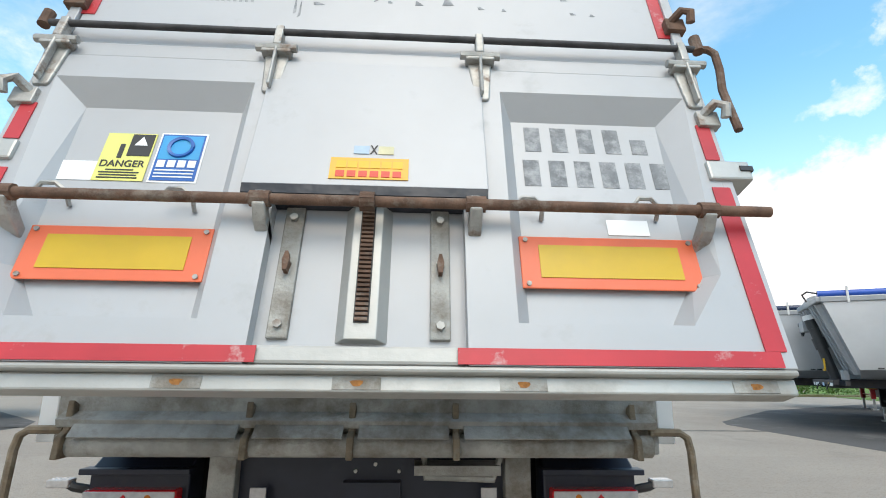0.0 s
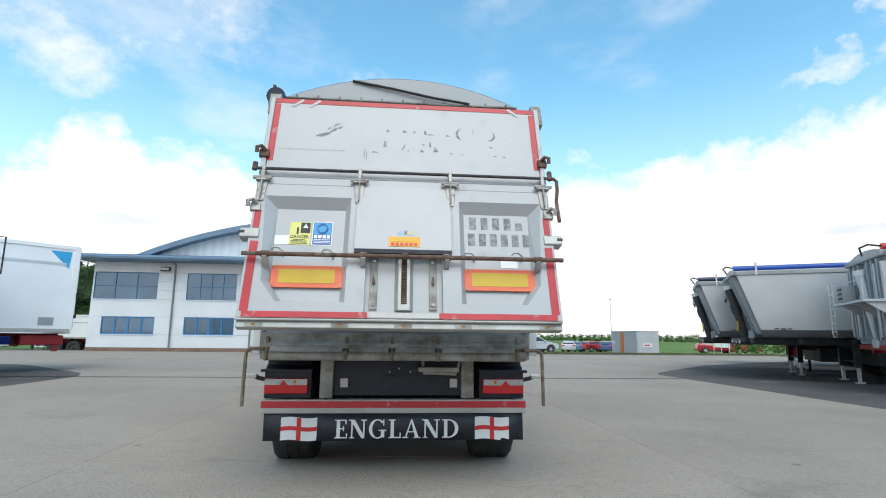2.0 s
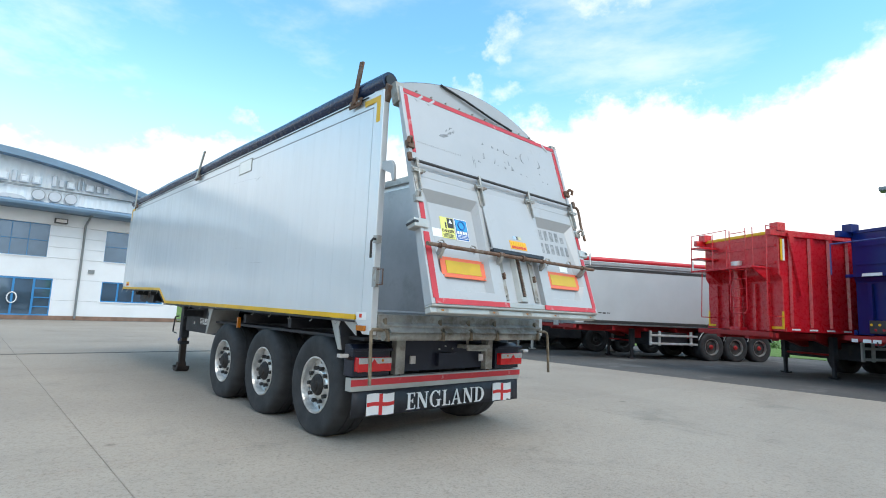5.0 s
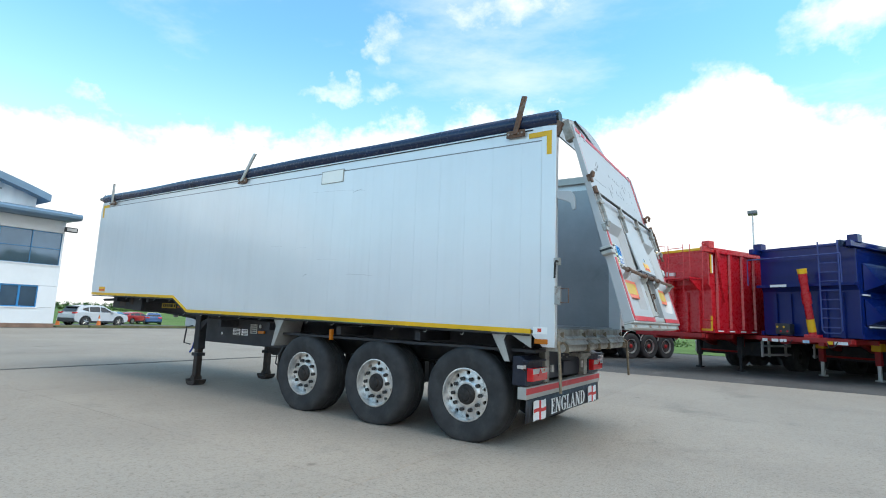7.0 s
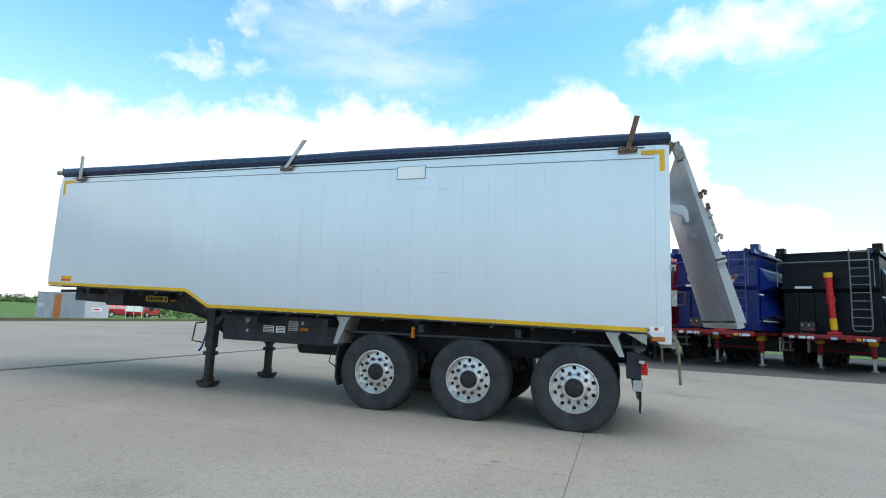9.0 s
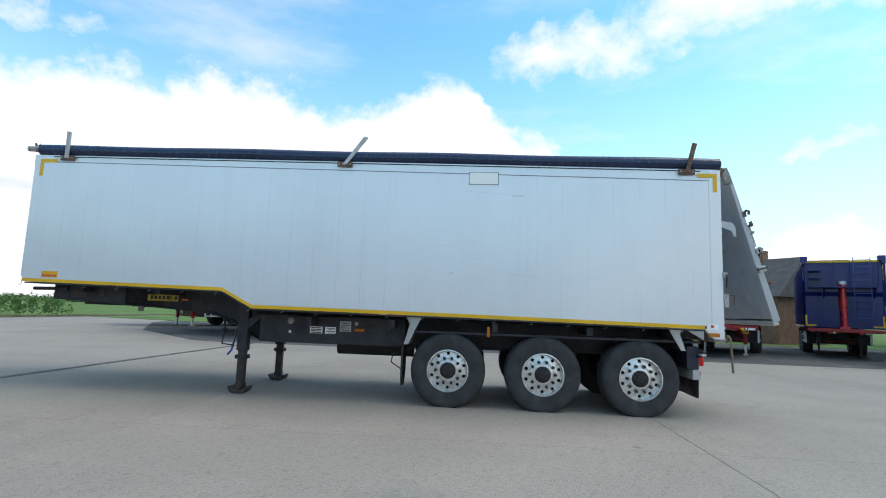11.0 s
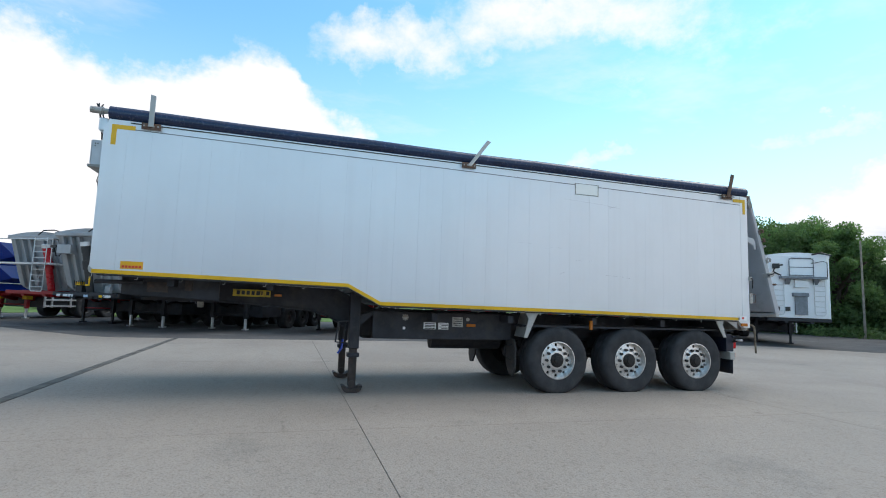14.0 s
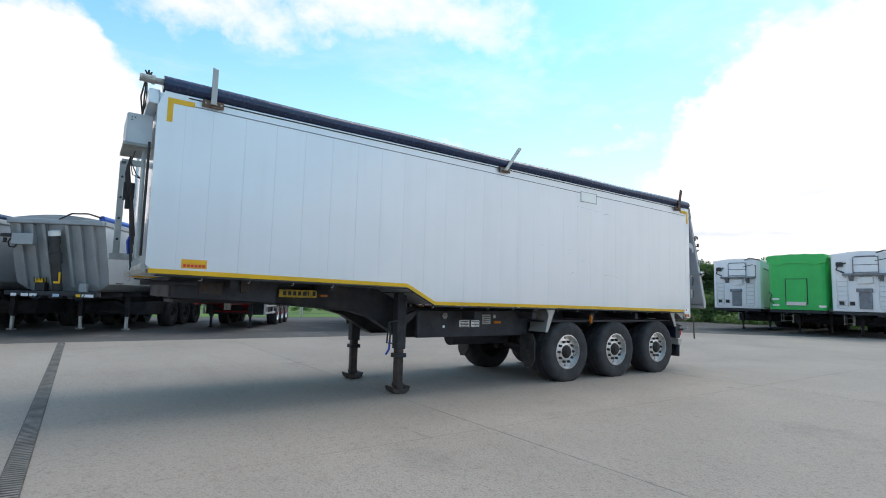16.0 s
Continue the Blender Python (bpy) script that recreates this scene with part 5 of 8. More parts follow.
def tailgate(T):
    V = Vector((0, 0.2852, 0.9585))
    O = Vector((0.035, -0.795, 1.378))
    G = Matrix(((1.02, 0, 0, O.x), (0, V.y * 1.012, -V.z, O.y), (0, V.z * 1.012, V.y, O.z), (0, 0, 0, 1)))
    g = new("tailgate")
    g.parent, g.matrix_basis = T, G
    g["label"] = "grey top-hung tailgate swung open, with red edging"
    W = 1.20

    def bx(name, u0, u1, v0, v1, w0, w1, mat, label="", bevel=0.004):
        return Shape().box((u0, v0, w0), (u1, v1, w1)).to(name, mat, g, label, bevel=bevel)

    F = 0.05
    # back sheet, edges
    for v in (1.02, 1.24):
        Shape().prism([(v, -0.012), (v + 0.10, -0.010), (v + 0.08, -0.11), (v + 0.06, -0.11)], 0, -0.62, -0.34).to("inner_step", INNER, g, "welded angle bracket", bevel=0.003)
    Shape().prism([(0.0, -0.046), (2.06, 0.008), (2.06, 0.012), (0.0, -0.042)], 0, -W + 0.01, W - 0.01).to("inner_sheet", INNER, g, "worn grey inner sheet")
    for s in (-1, 1):
        Shape().prism([(-0.026, -0.047), (2.06, 0.007), (2.06, F), (-0.026, F)], 0, s * W - 0.02, s * W + 0.02).to("edge_beam", GATE, g, bevel=0.004)
    # ledge at the bottom
    bx("bottom_ledge", -W - 0.02, W + 0.02, -0.092, -0.045, -0.055, 0.02, ALU, "scuffed aluminium ledge", 0.006)
    bx("bottom_bead", -W - 0.02, W + 0.02, -0.045, -0.026, -0.055, 0.05, ALU, "", 0.008)
    for u in (-1.09, -0.47, 0.0, 0.45, 1.10):
        p = bx("rub_plate", u - 0.065, u + 0.065, -0.086, -0.052, 0.02, 0.0225, DULL, "scuffed plate", 0.001)
        Shape().prism([(u + (0.016 + 0.005 * math.sin(3 * a + u)) * math.cos(a), -0.069 + (0.011 + 0.003 * math.cos(2 * a)) * math.sin(a)) for a in np.linspace(0, 6.0, 12)], 2, 0.0225, 0.0235).to("rust_patch", ORANGERUST, p, "orange-brown rust patch")
    # recessed side bays
    for s in (-1, 1):
        outer = [(0.445, 0.10), (0.955, 0.10), (1.08, 0.27), (1.14, 1.02), (0.445, 1.02)]
        inner = [(0.49, 0.125), (0.925, 0.125), (1.02, 0.28), (1.04, 0.93), (0.49, 0.93)]
        sh = Shape()
        vs = [(s * a, b, F) for a, b in outer] + [(s * a, b, -0.015) for a, b in inner]
        n = 5
        sh.add(vs, [(i, (i + 1) % n, (i + 1) % n + n, i + n) for i in range(n)] + [tuple(range(n, 2 * n))])
        sh.to("recess", GATE, g, "pressed recess")
        fr = Shape()
        # face plate round the recess, in four strips and a corner
        fr.add([(s * 0.30, -0.026, F), (s * 0.30, 0.10, F), (s * (W - 0.02), 0.10, F), (s * (W - 0.02), -0.026, F)], [(0, 1, 2, 3)])
        fr.add([(s * 0.30, 1.02, F), (s * 0.30, 1.13, F), (s * (W - 0.02), 1.13, F), (s * (W - 0.02), 1.02, F)], [(0, 1, 2, 3)])
        fr.add([(s * 0.30, 0.10, F), (s * 0.445, 0.10, F), (s * 0.445, 1.02, F), (s * 0.30, 1.02, F)], [(0, 1, 2, 3)])
        fr.add([(s * 0.955, 0.10, F), (s * (W - 0.02), 0.10, F), (s * (W - 0.02), 1.02, F), (s * 1.14, 1.02, F), (s * 1.08, 0.27, F)], [(0, 1, 2, 3, 4)])
        fr.add([(s * 0.30, -0.026, F), (s * 0.30, 1.02, F), (s * 0.30, 1.02, -0.008), (s * 0.30, -0.026, -0.008)], [(0, 1, 2, 3)])
        fr.to("face_plate", GATE, g)
        bx("red_edge", s * W - 0.062 if s > 0 else s * W + 0.0, s * W if s > 0 else s * W + 0.062, 0.0235, 0.60, F + 0.001, F + 0.005, REDTAPE, "red tape", 0)
        bx("red_edge", s * W - 0.05 if s > 0 else s * W, s * W if s > 0 else s * W + 0.05, 0.72, 0.88, F + 0.001, F + 0.005, REDTAPE, "red tape", 0)
        a, b = sorted((s * 0.27, s * (W - 0.02)))
        bx("red_edge", a, b, -0.023, 0.023, F + 0.001, F + 0.005, REDTAPE, "red tape", 0)
        # reflector board
        u0, u1 = sorted((s * 0.475, s * (1.045 if s > 0 else 1.02)))
        rb = bx("reflector_board", u0, u1, 0.23, 0.415, 0.004, 0.010, ORANGE, "orange bordered yellow reflector board", 0.003)
        Shape().box((u0 + 0.06, 0.267, 0.010), (u1 - 0.06, 0.382, 0.013)).to("reflector_field", AMBER, rb)
        for uu in (u0 + 0.02, u1 - 0.02):
            for vv in (0.245, 0.40):
                Shape().rod((uu, vv, 0.010), (uu, vv, 0.016), 0.008, 8).to("rivet", STEEL, rb)
        # side locks and lugs
        bx("lock_lug", s * W - 0.06 if s > 0 else s * W - 0.09, s * W + 0.09 if s > 0 else s * W + 0.06, 0.63, 0.71, -0.04, 0.065, ALU, "slotted lug", 0.008)
        bx("lug_slot", min(s * (W + 0.05), s * (W + 0.095)), max(s * (W + 0.05), s * (W + 0.095)), 0.665, 0.685, -0.045, 0.07, INK, "", 0)
        for vv, mat in ((0.92, STEEL), (1.45, RUST)):
            Shape().tube([(s * (W - 0.02), vv, 0.05), (s * (W + 0.02), vv + 0.03, 0.10), (s * (W + 0.05), vv + 0.01, 0.11), (s * (W + 0.05), vv - 0.03, 0.09)], 0.018, 8).to("hook", mat, g, smooth=True)
            bx("hook_base", s * W - 0.04, s * W + 0.04, vv - 0.05, vv + 0.02, 0.03, 0.07, mat)
        # rope hooks inside the bays
        for uu, dv in ((s * 0.95, 0.0), (s * 0.56, -0.01)):
            Shape().tube([(uu, 0.50 + dv, -0.01), (uu, 0.53 + dv, 0.03), (uu - 0.03, 0.55 + dv, 0.045), (uu - 0.07, 0.55 + dv, 0.045), (uu - 0.085, 0.53 + dv, 0.04)], 0.008, 6).to("rope_hook", STEEL, g, smooth=True)
    # centre channel under the cover plate
    bx("channel_floor", -0.30, 0.30, 0.03, 1.13, -0.010, -0.004, GATE, "", 0)
    bx("channel_foot", -0.296, 0.296, -0.024, 0.03, -0.02, 0.045, ALU, "scuffed ledge", 0.01)
    for u in (-0.235, 0.225):
        st = bx("guide_strip", u - 0.03, u + 0.03, 0.06, 0.60, -0.02, 0.012, DULL, "", 0.004)
        for vv in (0.10, 0.30, 0.46):
            Shape().rod((u, vv, 0.012), (u, vv, 0.025), 0.013, 6).to("bolt", STEEL, st)
        Shape().prism([(u - 0.006, 0.262), (u + 0.006, 0.262), (u + 0.011, 0.295), (u + 0.004, 0.325), (u - 0.004, 0.325), (u - 0.011, 0.295)], 2, 0.012, 0.042).to("wing_nut", RUST, st)
    ch = Shape()
    ch.prism([(-0.085, -0.02), (-0.045, 0.035), (0.045, 0.035), (0.085, -0.02)], 1, 0.05, 0.60)
    rk = ch.to("rack_channel", ALU, g, bevel=0.003)
    bx("rack_slot", -0.022, 0.022, 0.10, 0.58, 0.035, 0.038, INK, "", 0)
    for i in range(32):
        Shape().box((-0.018, 0.104 + 0.015 * i, 0.036), (0.018, 0.112 + 0.015 * i, 0.048)).to("rack_tooth", RUST, rk)
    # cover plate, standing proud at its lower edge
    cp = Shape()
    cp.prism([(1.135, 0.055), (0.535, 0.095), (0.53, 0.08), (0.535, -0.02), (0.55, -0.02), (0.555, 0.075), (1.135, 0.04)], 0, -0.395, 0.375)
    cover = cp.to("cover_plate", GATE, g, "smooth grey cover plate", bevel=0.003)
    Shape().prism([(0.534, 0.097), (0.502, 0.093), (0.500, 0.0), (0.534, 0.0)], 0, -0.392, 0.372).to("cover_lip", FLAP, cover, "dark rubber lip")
    lab = Matrix.Translation((0, 0.605, 0.0912)) @ Matrix.Rotation(radians(-3.6), 4, "X")
    bd = Shape().box((-0.13, -0.045, 0.0), (0.12, 0.045, 0.003), lab).to("badge", BADGE, cover, "orange maker's badge")
    for i in range(6):
        Shape().box((-0.11 + 0.036 * i, 0.0, 0.003), (-0.11 + 0.036 * i + 0.031, 0.03, 0.005), lab).to("badge_box", YELLOW, bd)
        Shape().box((-0.11 + 0.036 * i, -0.037, 0.003), (-0.11 + 0.036 * i + 0.027, -0.012, 0.005), lab).to("badge_bar", BADGERED, bd)
    Shape().box((-0.06, 0.065, 0.0), (-0.01, 0.10, 0.002), lab).to("sticker_rest", PALEBLUE, cover)
    Shape().box((0.02, 0.065, 0.0), (0.07, 0.10, 0.002), lab).to("sticker_rest", PALEYELLOW, cover)
    for k in (-1, 1):
        Shape().box((-0.022, -0.002, 0.0), (0.022, 0.002, 0.002), lab @ Matrix.Translation((0.005, 0.085, 0)) @ Matrix.Rotation(k * 1.1, 4, "Z")).to("pen_mark", INK, cover)
    # bars
    Shape().rod((-W - 0.03, 0.465, 0.11), (W + 0.06, 0.465, 0.11), 0.0175, 12).to("lock_bar", RUST, g, "rusty lower cross bar", smooth=True)
    for u in (-1.06, -0.32, 0.33, 1.06):
        c = Shape()
        c.prism([(0.36, -0.01), (0.40, 0.085), (0.44, 0.125), (0.49, 0.125), (0.49, 0.085), (0.45, 0.07), (0.40, -0.01)], 0, u - 0.020, u + 0.020)
        c.to("bar_clamp", STEEL, g, bevel=0.006)
        Shape().rod((u - 0.03, 0.465, 0.11), (u + 0.03, 0.465, 0.11), 0.026, 10).to("bar_sleeve", RUST, g)
    for k in range(14):
        a = 2 * math.pi * k / 14
        Shape().box((-0.022, -0.006, 0.016), (0.022, 0.006, 0.030), Matrix.Translation((0, 0.465, 0.11)) @ Matrix.Rotation(a, 4, "X")).to("pinion_tooth", RUST, g)
    Shape().rod((-W - 0.03, 1.265, 0.08), (W + 0.03, 1.265, 0.08), 0.0135, 10).to("hinge_rod", DARKROD, g, "rusty hinge rod", smooth=True)
    Shape().rod((-W - 0.05, 1.25, 0.08), (-W - 0.05, 1.32, 0.08), 0.022, 10).to("rod_end", RUST, g)
    Shape().tube([(W + 0.03, 1.265, 0.08), (W + 0.08, 1.26, 0.085), (W + 0.10, 1.23, 0.09), (W + 0.095, 1.14, 0.09), (W + 0.075, 1.03, 0.09), (W + 0.08, 0.83, 0.09)], 0.015, 8).to("crank_lever", RUST, g, "bent rusty lever", smooth=True)
    Shape().rod((W + 0.045, 1.25, 0.08), (W + 0.045, 1.33, 0.08), 0.022, 10).to("rod_end", RUST, g)
    for u in (-1.175, -0.385, 0.375, 1.175):
        h = Shape().box((u - 0.055, 1.15, 0.045), (u + 0.055, 1.185, 0.09)).prism([(u - 0.030, 0.975), (u - 0.022, 0.965), (u + 0.022, 0.965), (u + 0.030, 0.975), (u + 0.044, 1.155), (u - 0.044, 1.155)], 2, 0.045, 0.062).box((u - 0.006, 0.975, 0.065), (u + 0.006, 1.185, 0.095)).box((u - 0.016, 1.185, 0.055), (u + 0.016, 1.29, 0.095))
        h.to("hinge", STEEL, g, "cast steel hinge", bevel=0.006)
        Shape().rod((u - 0.075, 1.175, 0.08), (u + 0.075, 1.175, 0.08), 0.016, 8).to("hinge_pin", STEEL, g)
    # upper flap
    up = bx("upper_panel", -W + 0.022, W - 0.022, 1.215, 2.065, 0.014, 0.035, GATE, "plain grey upper panel", 0.006)
    bx("mid_rail", -W + 0.022, W - 0.022, 1.132, 1.21, -0.006, 0.045, GATE, "", 0.008)
    for s in (-1, 1):
        a, b = sorted((s * (W - 0.012), s * (W - 0.072)))
        bx("red_edge", a, b, 1.38, 2.0, 0.0355, 0.039, REDTAPE, "red tape", 0)
    bx("red_edge", -W + 0.012, W - 0.012, 2.012, 2.06, 0.0355, 0.039, REDTAPE, "red tape", 0)
    for u in (-0.98, -0.83, 0.98):
        Shape().box((-0.06, -0.012, 0.039), (0.06, 0.012, 0.041), Matrix.Translation((u, 2.015, 0)) @ pose(0, 0, 0, 0, 0, 40 if u < 0 else -40)).to("tape_patch", GATE, up)
    # flaked remains of two painted lines: leaning wedges and parts of rounds
    random.seed(4)
    for u, v, wd, hg in ((-0.17, 1.75, 0.034, 0.03), (-0.02, 1.75, 0.045, 0.03), (0.065, 1.745, 0.03, 0.025), (0.17, 1.745, 0.022, 0.05), (0.215, 1.725, 0.06, 0.014), (0.37, 1.72, 0.04, 0.02), (0.60, 1.78, 0.014, 0.05),
                         (-0.19, 1.60, 0.03, 0.075), (-0.27, 1.51, 0.045, 0.02), (-0.365, 1.50, 0.012, 0.12), (-0.345, 1.47, 0.01, 0.10), (0.02, 1.54, 0.02, 0.014), (0.14, 1.54, 0.034, 0.03), (0.15, 1.61, 0.02, 0.02),
                         (0.21, 1.615, 0.024, 0.065), (0.26, 1.56, 0.05, 0.06), (0.40, 1.525, 0.024, 0.018), (0.495, 1.52, 0.02, 0.018), (0.76, 1.61, 0.03, 0.02), (0.79, 1.515, 0.024, 0.014), (0.87, 1.51, 0.024, 0.016)):
        lean, tip = random.uniform(-0.3, 0.9) * wd, random.uniform(0.1, 0.6)
        Shape().prism([(u - wd / 2, v - hg / 2), (u + wd / 2, v - hg / 2 + 0.1 * hg), (u + wd * tip / 2 - lean * 0.5, v + hg / 2), (u - wd * tip / 2 - lean * 0.5, v + hg * 0.4)], 2, 0.0352, 0.0362).to("worn_print", FADED, up)
    for u, v, r, a0, a1, th in ((0.50, 1.745, 0.06, 95, 265, 0.022), (0.75, 1.735, 0.05, -110, 60, 0.02), (-0.07, 1.60, 0.06, -70, 20, 0.012)):
        out = [(u + r * math.cos(radians(t)), v + r * 1.1 * math.sin(radians(t))) for t in np.linspace(a0, a1, 12)]
        inn = [(u + (r - th * math.sin(math.pi * k / 11)) * math.cos(radians(t)), v + (r - th * math.sin(math.pi * k / 11) - 0.003) * 1.1 * math.sin(radians(t))) for k, t in enumerate(np.linspace(a0, a1, 12))]
        Shape().prism(out + inn[::-1], 2, 0.0352, 0.0362).to("worn_print", FADED, up)
    # a worn emblem in broken strokes
    for pts in ([(-0.80, 1.655), (-0.74, 1.65), (-0.66, 1.69), (-0.68, 1.705), (-0.77, 1.68)], [(-0.69, 1.70), (-0.63, 1.72), (-0.60, 1.76), (-0.64, 1.75)], [(-0.66, 1.745), (-0.63, 1.80), (-0.58, 1.81), (-0.62, 1.785)], [(-0.61, 1.755), (-0.575, 1.79), (-0.565, 1.77), (-0.59, 1.74)], [(-0.70, 1.725), (-0.665, 1.75), (-0.67, 1.77), (-0.695, 1.745)]):
        Shape().prism(pts, 2, 0.0352, 0.0364).to("worn_print", FADED, up, "worn grey emblem print")
    for k in range(24):
        Shape().box((-1.09 + 0.0235 * k, 1.50, 0.0352), (-1.078 + 0.0235 * k, 1.510 + 0.004 * (k % 3), 0.0358)).to("worn_print", PALEPRINT, up)
    for s in (-1, 1):
        Shape().tube([(s * 1.12, 2.04, 0.0), (s * 1.19, 2.10, -0.05), (s * 1.2, 2.14, -0.13)], 0.03, 8).to("top_hinge", RUST, g)
        bx("top_bracket", s * 1.2 - 0.04, s * 1.2 + 0.06, 1.90, 2.12, -0.06, 0.03, DULL)
    # stickers in the left bay
    z = -0.0145
    before = set(g.children_recursive)
    bx("white_sticker", -1.03, -0.89, 0.595, 0.675, z, z + 0.002, PAPER, "blank white sticker", 0)
    dz = bx("danger_sticker", -0.90, -0.735, 0.595, 0.80, z + 0.001, z + 0.003, STICKYELLOW, "yellow danger sticker", 0)
    Shape().box((-0.815, 0.70, z + 0.003), (-0.74, 0.795, z + 0.005)).to("sticker_print", INK, dz)
    Shape().prism([(-0.80, 0.745), (-0.755, 0.745), (-0.7775, 0.785)], 2, z + 0.005, z + 0.006).to("sticker_print", PAPER, dz)
    Shape().box((-0.845, 0.69, z + 0.003), (-0.83, 0.75, z + 0.005)).to("sticker_print", INK, dz)
    lettering("danger_lettering", "DANGER", INK, g, Matrix.Translation((-0.89, 0.652, z + 0.004)), 0.145, 0.028, 0.001, "black lettering", 0.01)
    for k, w in enumerate((0.09, 0.13, 0.12, 0.13)):
        Shape().box((-0.82 - w / 2, 0.637 - 0.011 * k, z + 0.003), (-0.82 + w / 2, 0.642 - 0.011 * k, z + 0.0045)).to("sticker_bar", INK, dz)
    Shape().box((-0.722, 0.592, z + 0.0005), (-0.562, 0.808, z + 0.0015)).to("sticker_border", PAPER, g)
    bs = bx("blue_sticker", -0.715, -0.569, 0.60, 0.80, z + 0.002, z + 0.004, STICKBLUE, "blue operator sticker with a round emblem", 0)
    Shape().box((-0.710, 0.69, z + 0.004), (-0.574, 0.793, z + 0.005)).to("sticker_field", SKYBLUE, bs)
    ring = [(-0.642 + 0.04 * math.cos(t), 0.742 + 0.04 * math.sin(t)) for t in np.linspace(0, 2 * math.pi, 25)]
    Shape().tube([(a, b, z + 0.005) for a, b in ring], 0.008, 4).to("sticker_ring", STICKBLUE, bs)
    for k in range(4):
        Shape().box((-0.706 + 0.034 * k, 0.655, z + 0.004), (-0.706 + 0.034 * k + 0.026, 0.685, z + 0.0055)).to("sticker_bar", PAPER, bs)
    for k in range(3):
        Shape().box((-0.706, 0.64 - 0.014 * k, z + 0.004), (-0.578, 0.645 - 0.014 * k, z + 0.0055)).to("sticker_bar", PAPER, bs)
    for o in set(g.children_recursive) - before:
        if o.parent == g:
            o.location = (-0.022, 0.012, 0)
    bx("white_sticker", 0.78, 0.92, 0.44, 0.50, z, z + 0.002, PAPER, "", 0)
    # worn number painted in the right bay, as plain bars
    for v, n_, u0, st in ((0.79, 5, 0.535, 0.098), (0.635, 6, 0.52, 0.092)):
        for k in range(n_):
            h = 0.115 if not (v > 0.7 and k == 4) else 0.07
            sh = Shape().box((u0 + st * k, v, -0.0145), (u0 + st * k + 0.058, v + h, -0.0135))
            sh.to("number_bar", FADED, g, "worn grey painted bar")


main_trailer()

# ---- other trailers in the yard ----
FLEETSILVER = material("brushed_silver_body", (0.56, 0.58, 0.60), 0.38, 0.6, 0.05, 1.0)
SATINGREY = material("satin_grey_paint", (0.50, 0.515, 0.53), 0.5, 0.1, 0.04, 1.0)
FLEETGREY = material("grey_front_ribs", (0.36, 0.375, 0.39), 0.45, 0.35, 0.1, 0.6)
REDPAINT = material("red_steel_paint", (0.54, 0.011, 0.020), 0.28, 0.0, 0.03, 0.8, coat=0.4)
BLUEPAINT = material("dark_blue_steel_paint", (0.003, 0.015, 0.125), 0.20, 0.0, 0.05, 0.8, coat=0.12, spec=0.3)
BLACKPAINT = material("black_steel_paint", (0.006, 0.007, 0.010), 0.35, 0.0, 0.06, 0.8, spec=0.16)
WHITEPAINT = material("white_trailer_paint", (0.86, 0.87, 0.89), 0.35, 0.0, 0.03, 1.0, coat=0.2)
GREENPAINT = material("bright_green_paint", (0.03, 0.50, 0.11), 0.4, 0.0, 0.08, 1.0, 0.05, 0.3)
REDROLL = material("red_tarpaulin", (0.55, 0.02, 0.03), 0.4, 0.0, 0.1, 0.5)
BLUEROLL = material("blue_tarpaulin", (0.02, 0.09, 0.42), 0.4, 0.0, 0.1, 0.5)
CHASSISRED = material("red_chassis_paint", (0.33, 0.012, 0.015), 0.45, 0.0, 0.15, 0.5, dirt=(0.12, 0.06, 0.05), dirt_amount=0.15)
GALV = material("bright_galvanised_steel", (0.66, 0.67, 0.67), 0.4, 0.5, 0.1, 0.2)
LIGHTBLUE = material("blue_painted_rail", (0.03, 0.055, 0.22), 0.4, 0.0, 0.1, 0.4)
DARKGALV = material("dull_grey_rail", (0.16, 0.17, 0.18), 0.5, 0.3, 0.1, 0.3)
DARKRAM = material("dark_grey_ram", (0.05, 0.052, 0.055), 0.45, 0.2, 0.15, 0.3)
REDHUB = material("red_hub", (0.45, 0.02, 0.02), 0.45, 0.0, 0.1, 0.1)
# rim metal darkened in its colour for the shade under the parked trailers
SHADERIM = material("shade_dark_rim", (0.075, 0.073, 0.072), 0.6, 0.3, 0.2, 0.1)
PUMPGREY = material("grey_pump_metal", (0.20, 0.215, 0.24), 0.5, 0.3, 0.2, 0.2)
SIMPLE_WHEEL = {}


def wheel_copies(parent, places, hub=None):
    kind = "red" if hub else "plain"
    if kind not in SIMPLE_WHEEL:
        w = SIMPLE_WHEEL[kind] = wheel_template("wheel", hub, None if hub else SHADERIM, simple=True)
        w.parent = parent
        x, y, z, flip = places[0]
        w.matrix_basis = pose(x, y, z, 0, 0, 90 if flip else -90)
        places = places[1:]
    for x, y, z, flip in places:
        c = copy_thing(SIMPLE_WHEEL[kind], pose(x, y, z, 0, 0, 90 if flip else -90))
        c.parent = parent


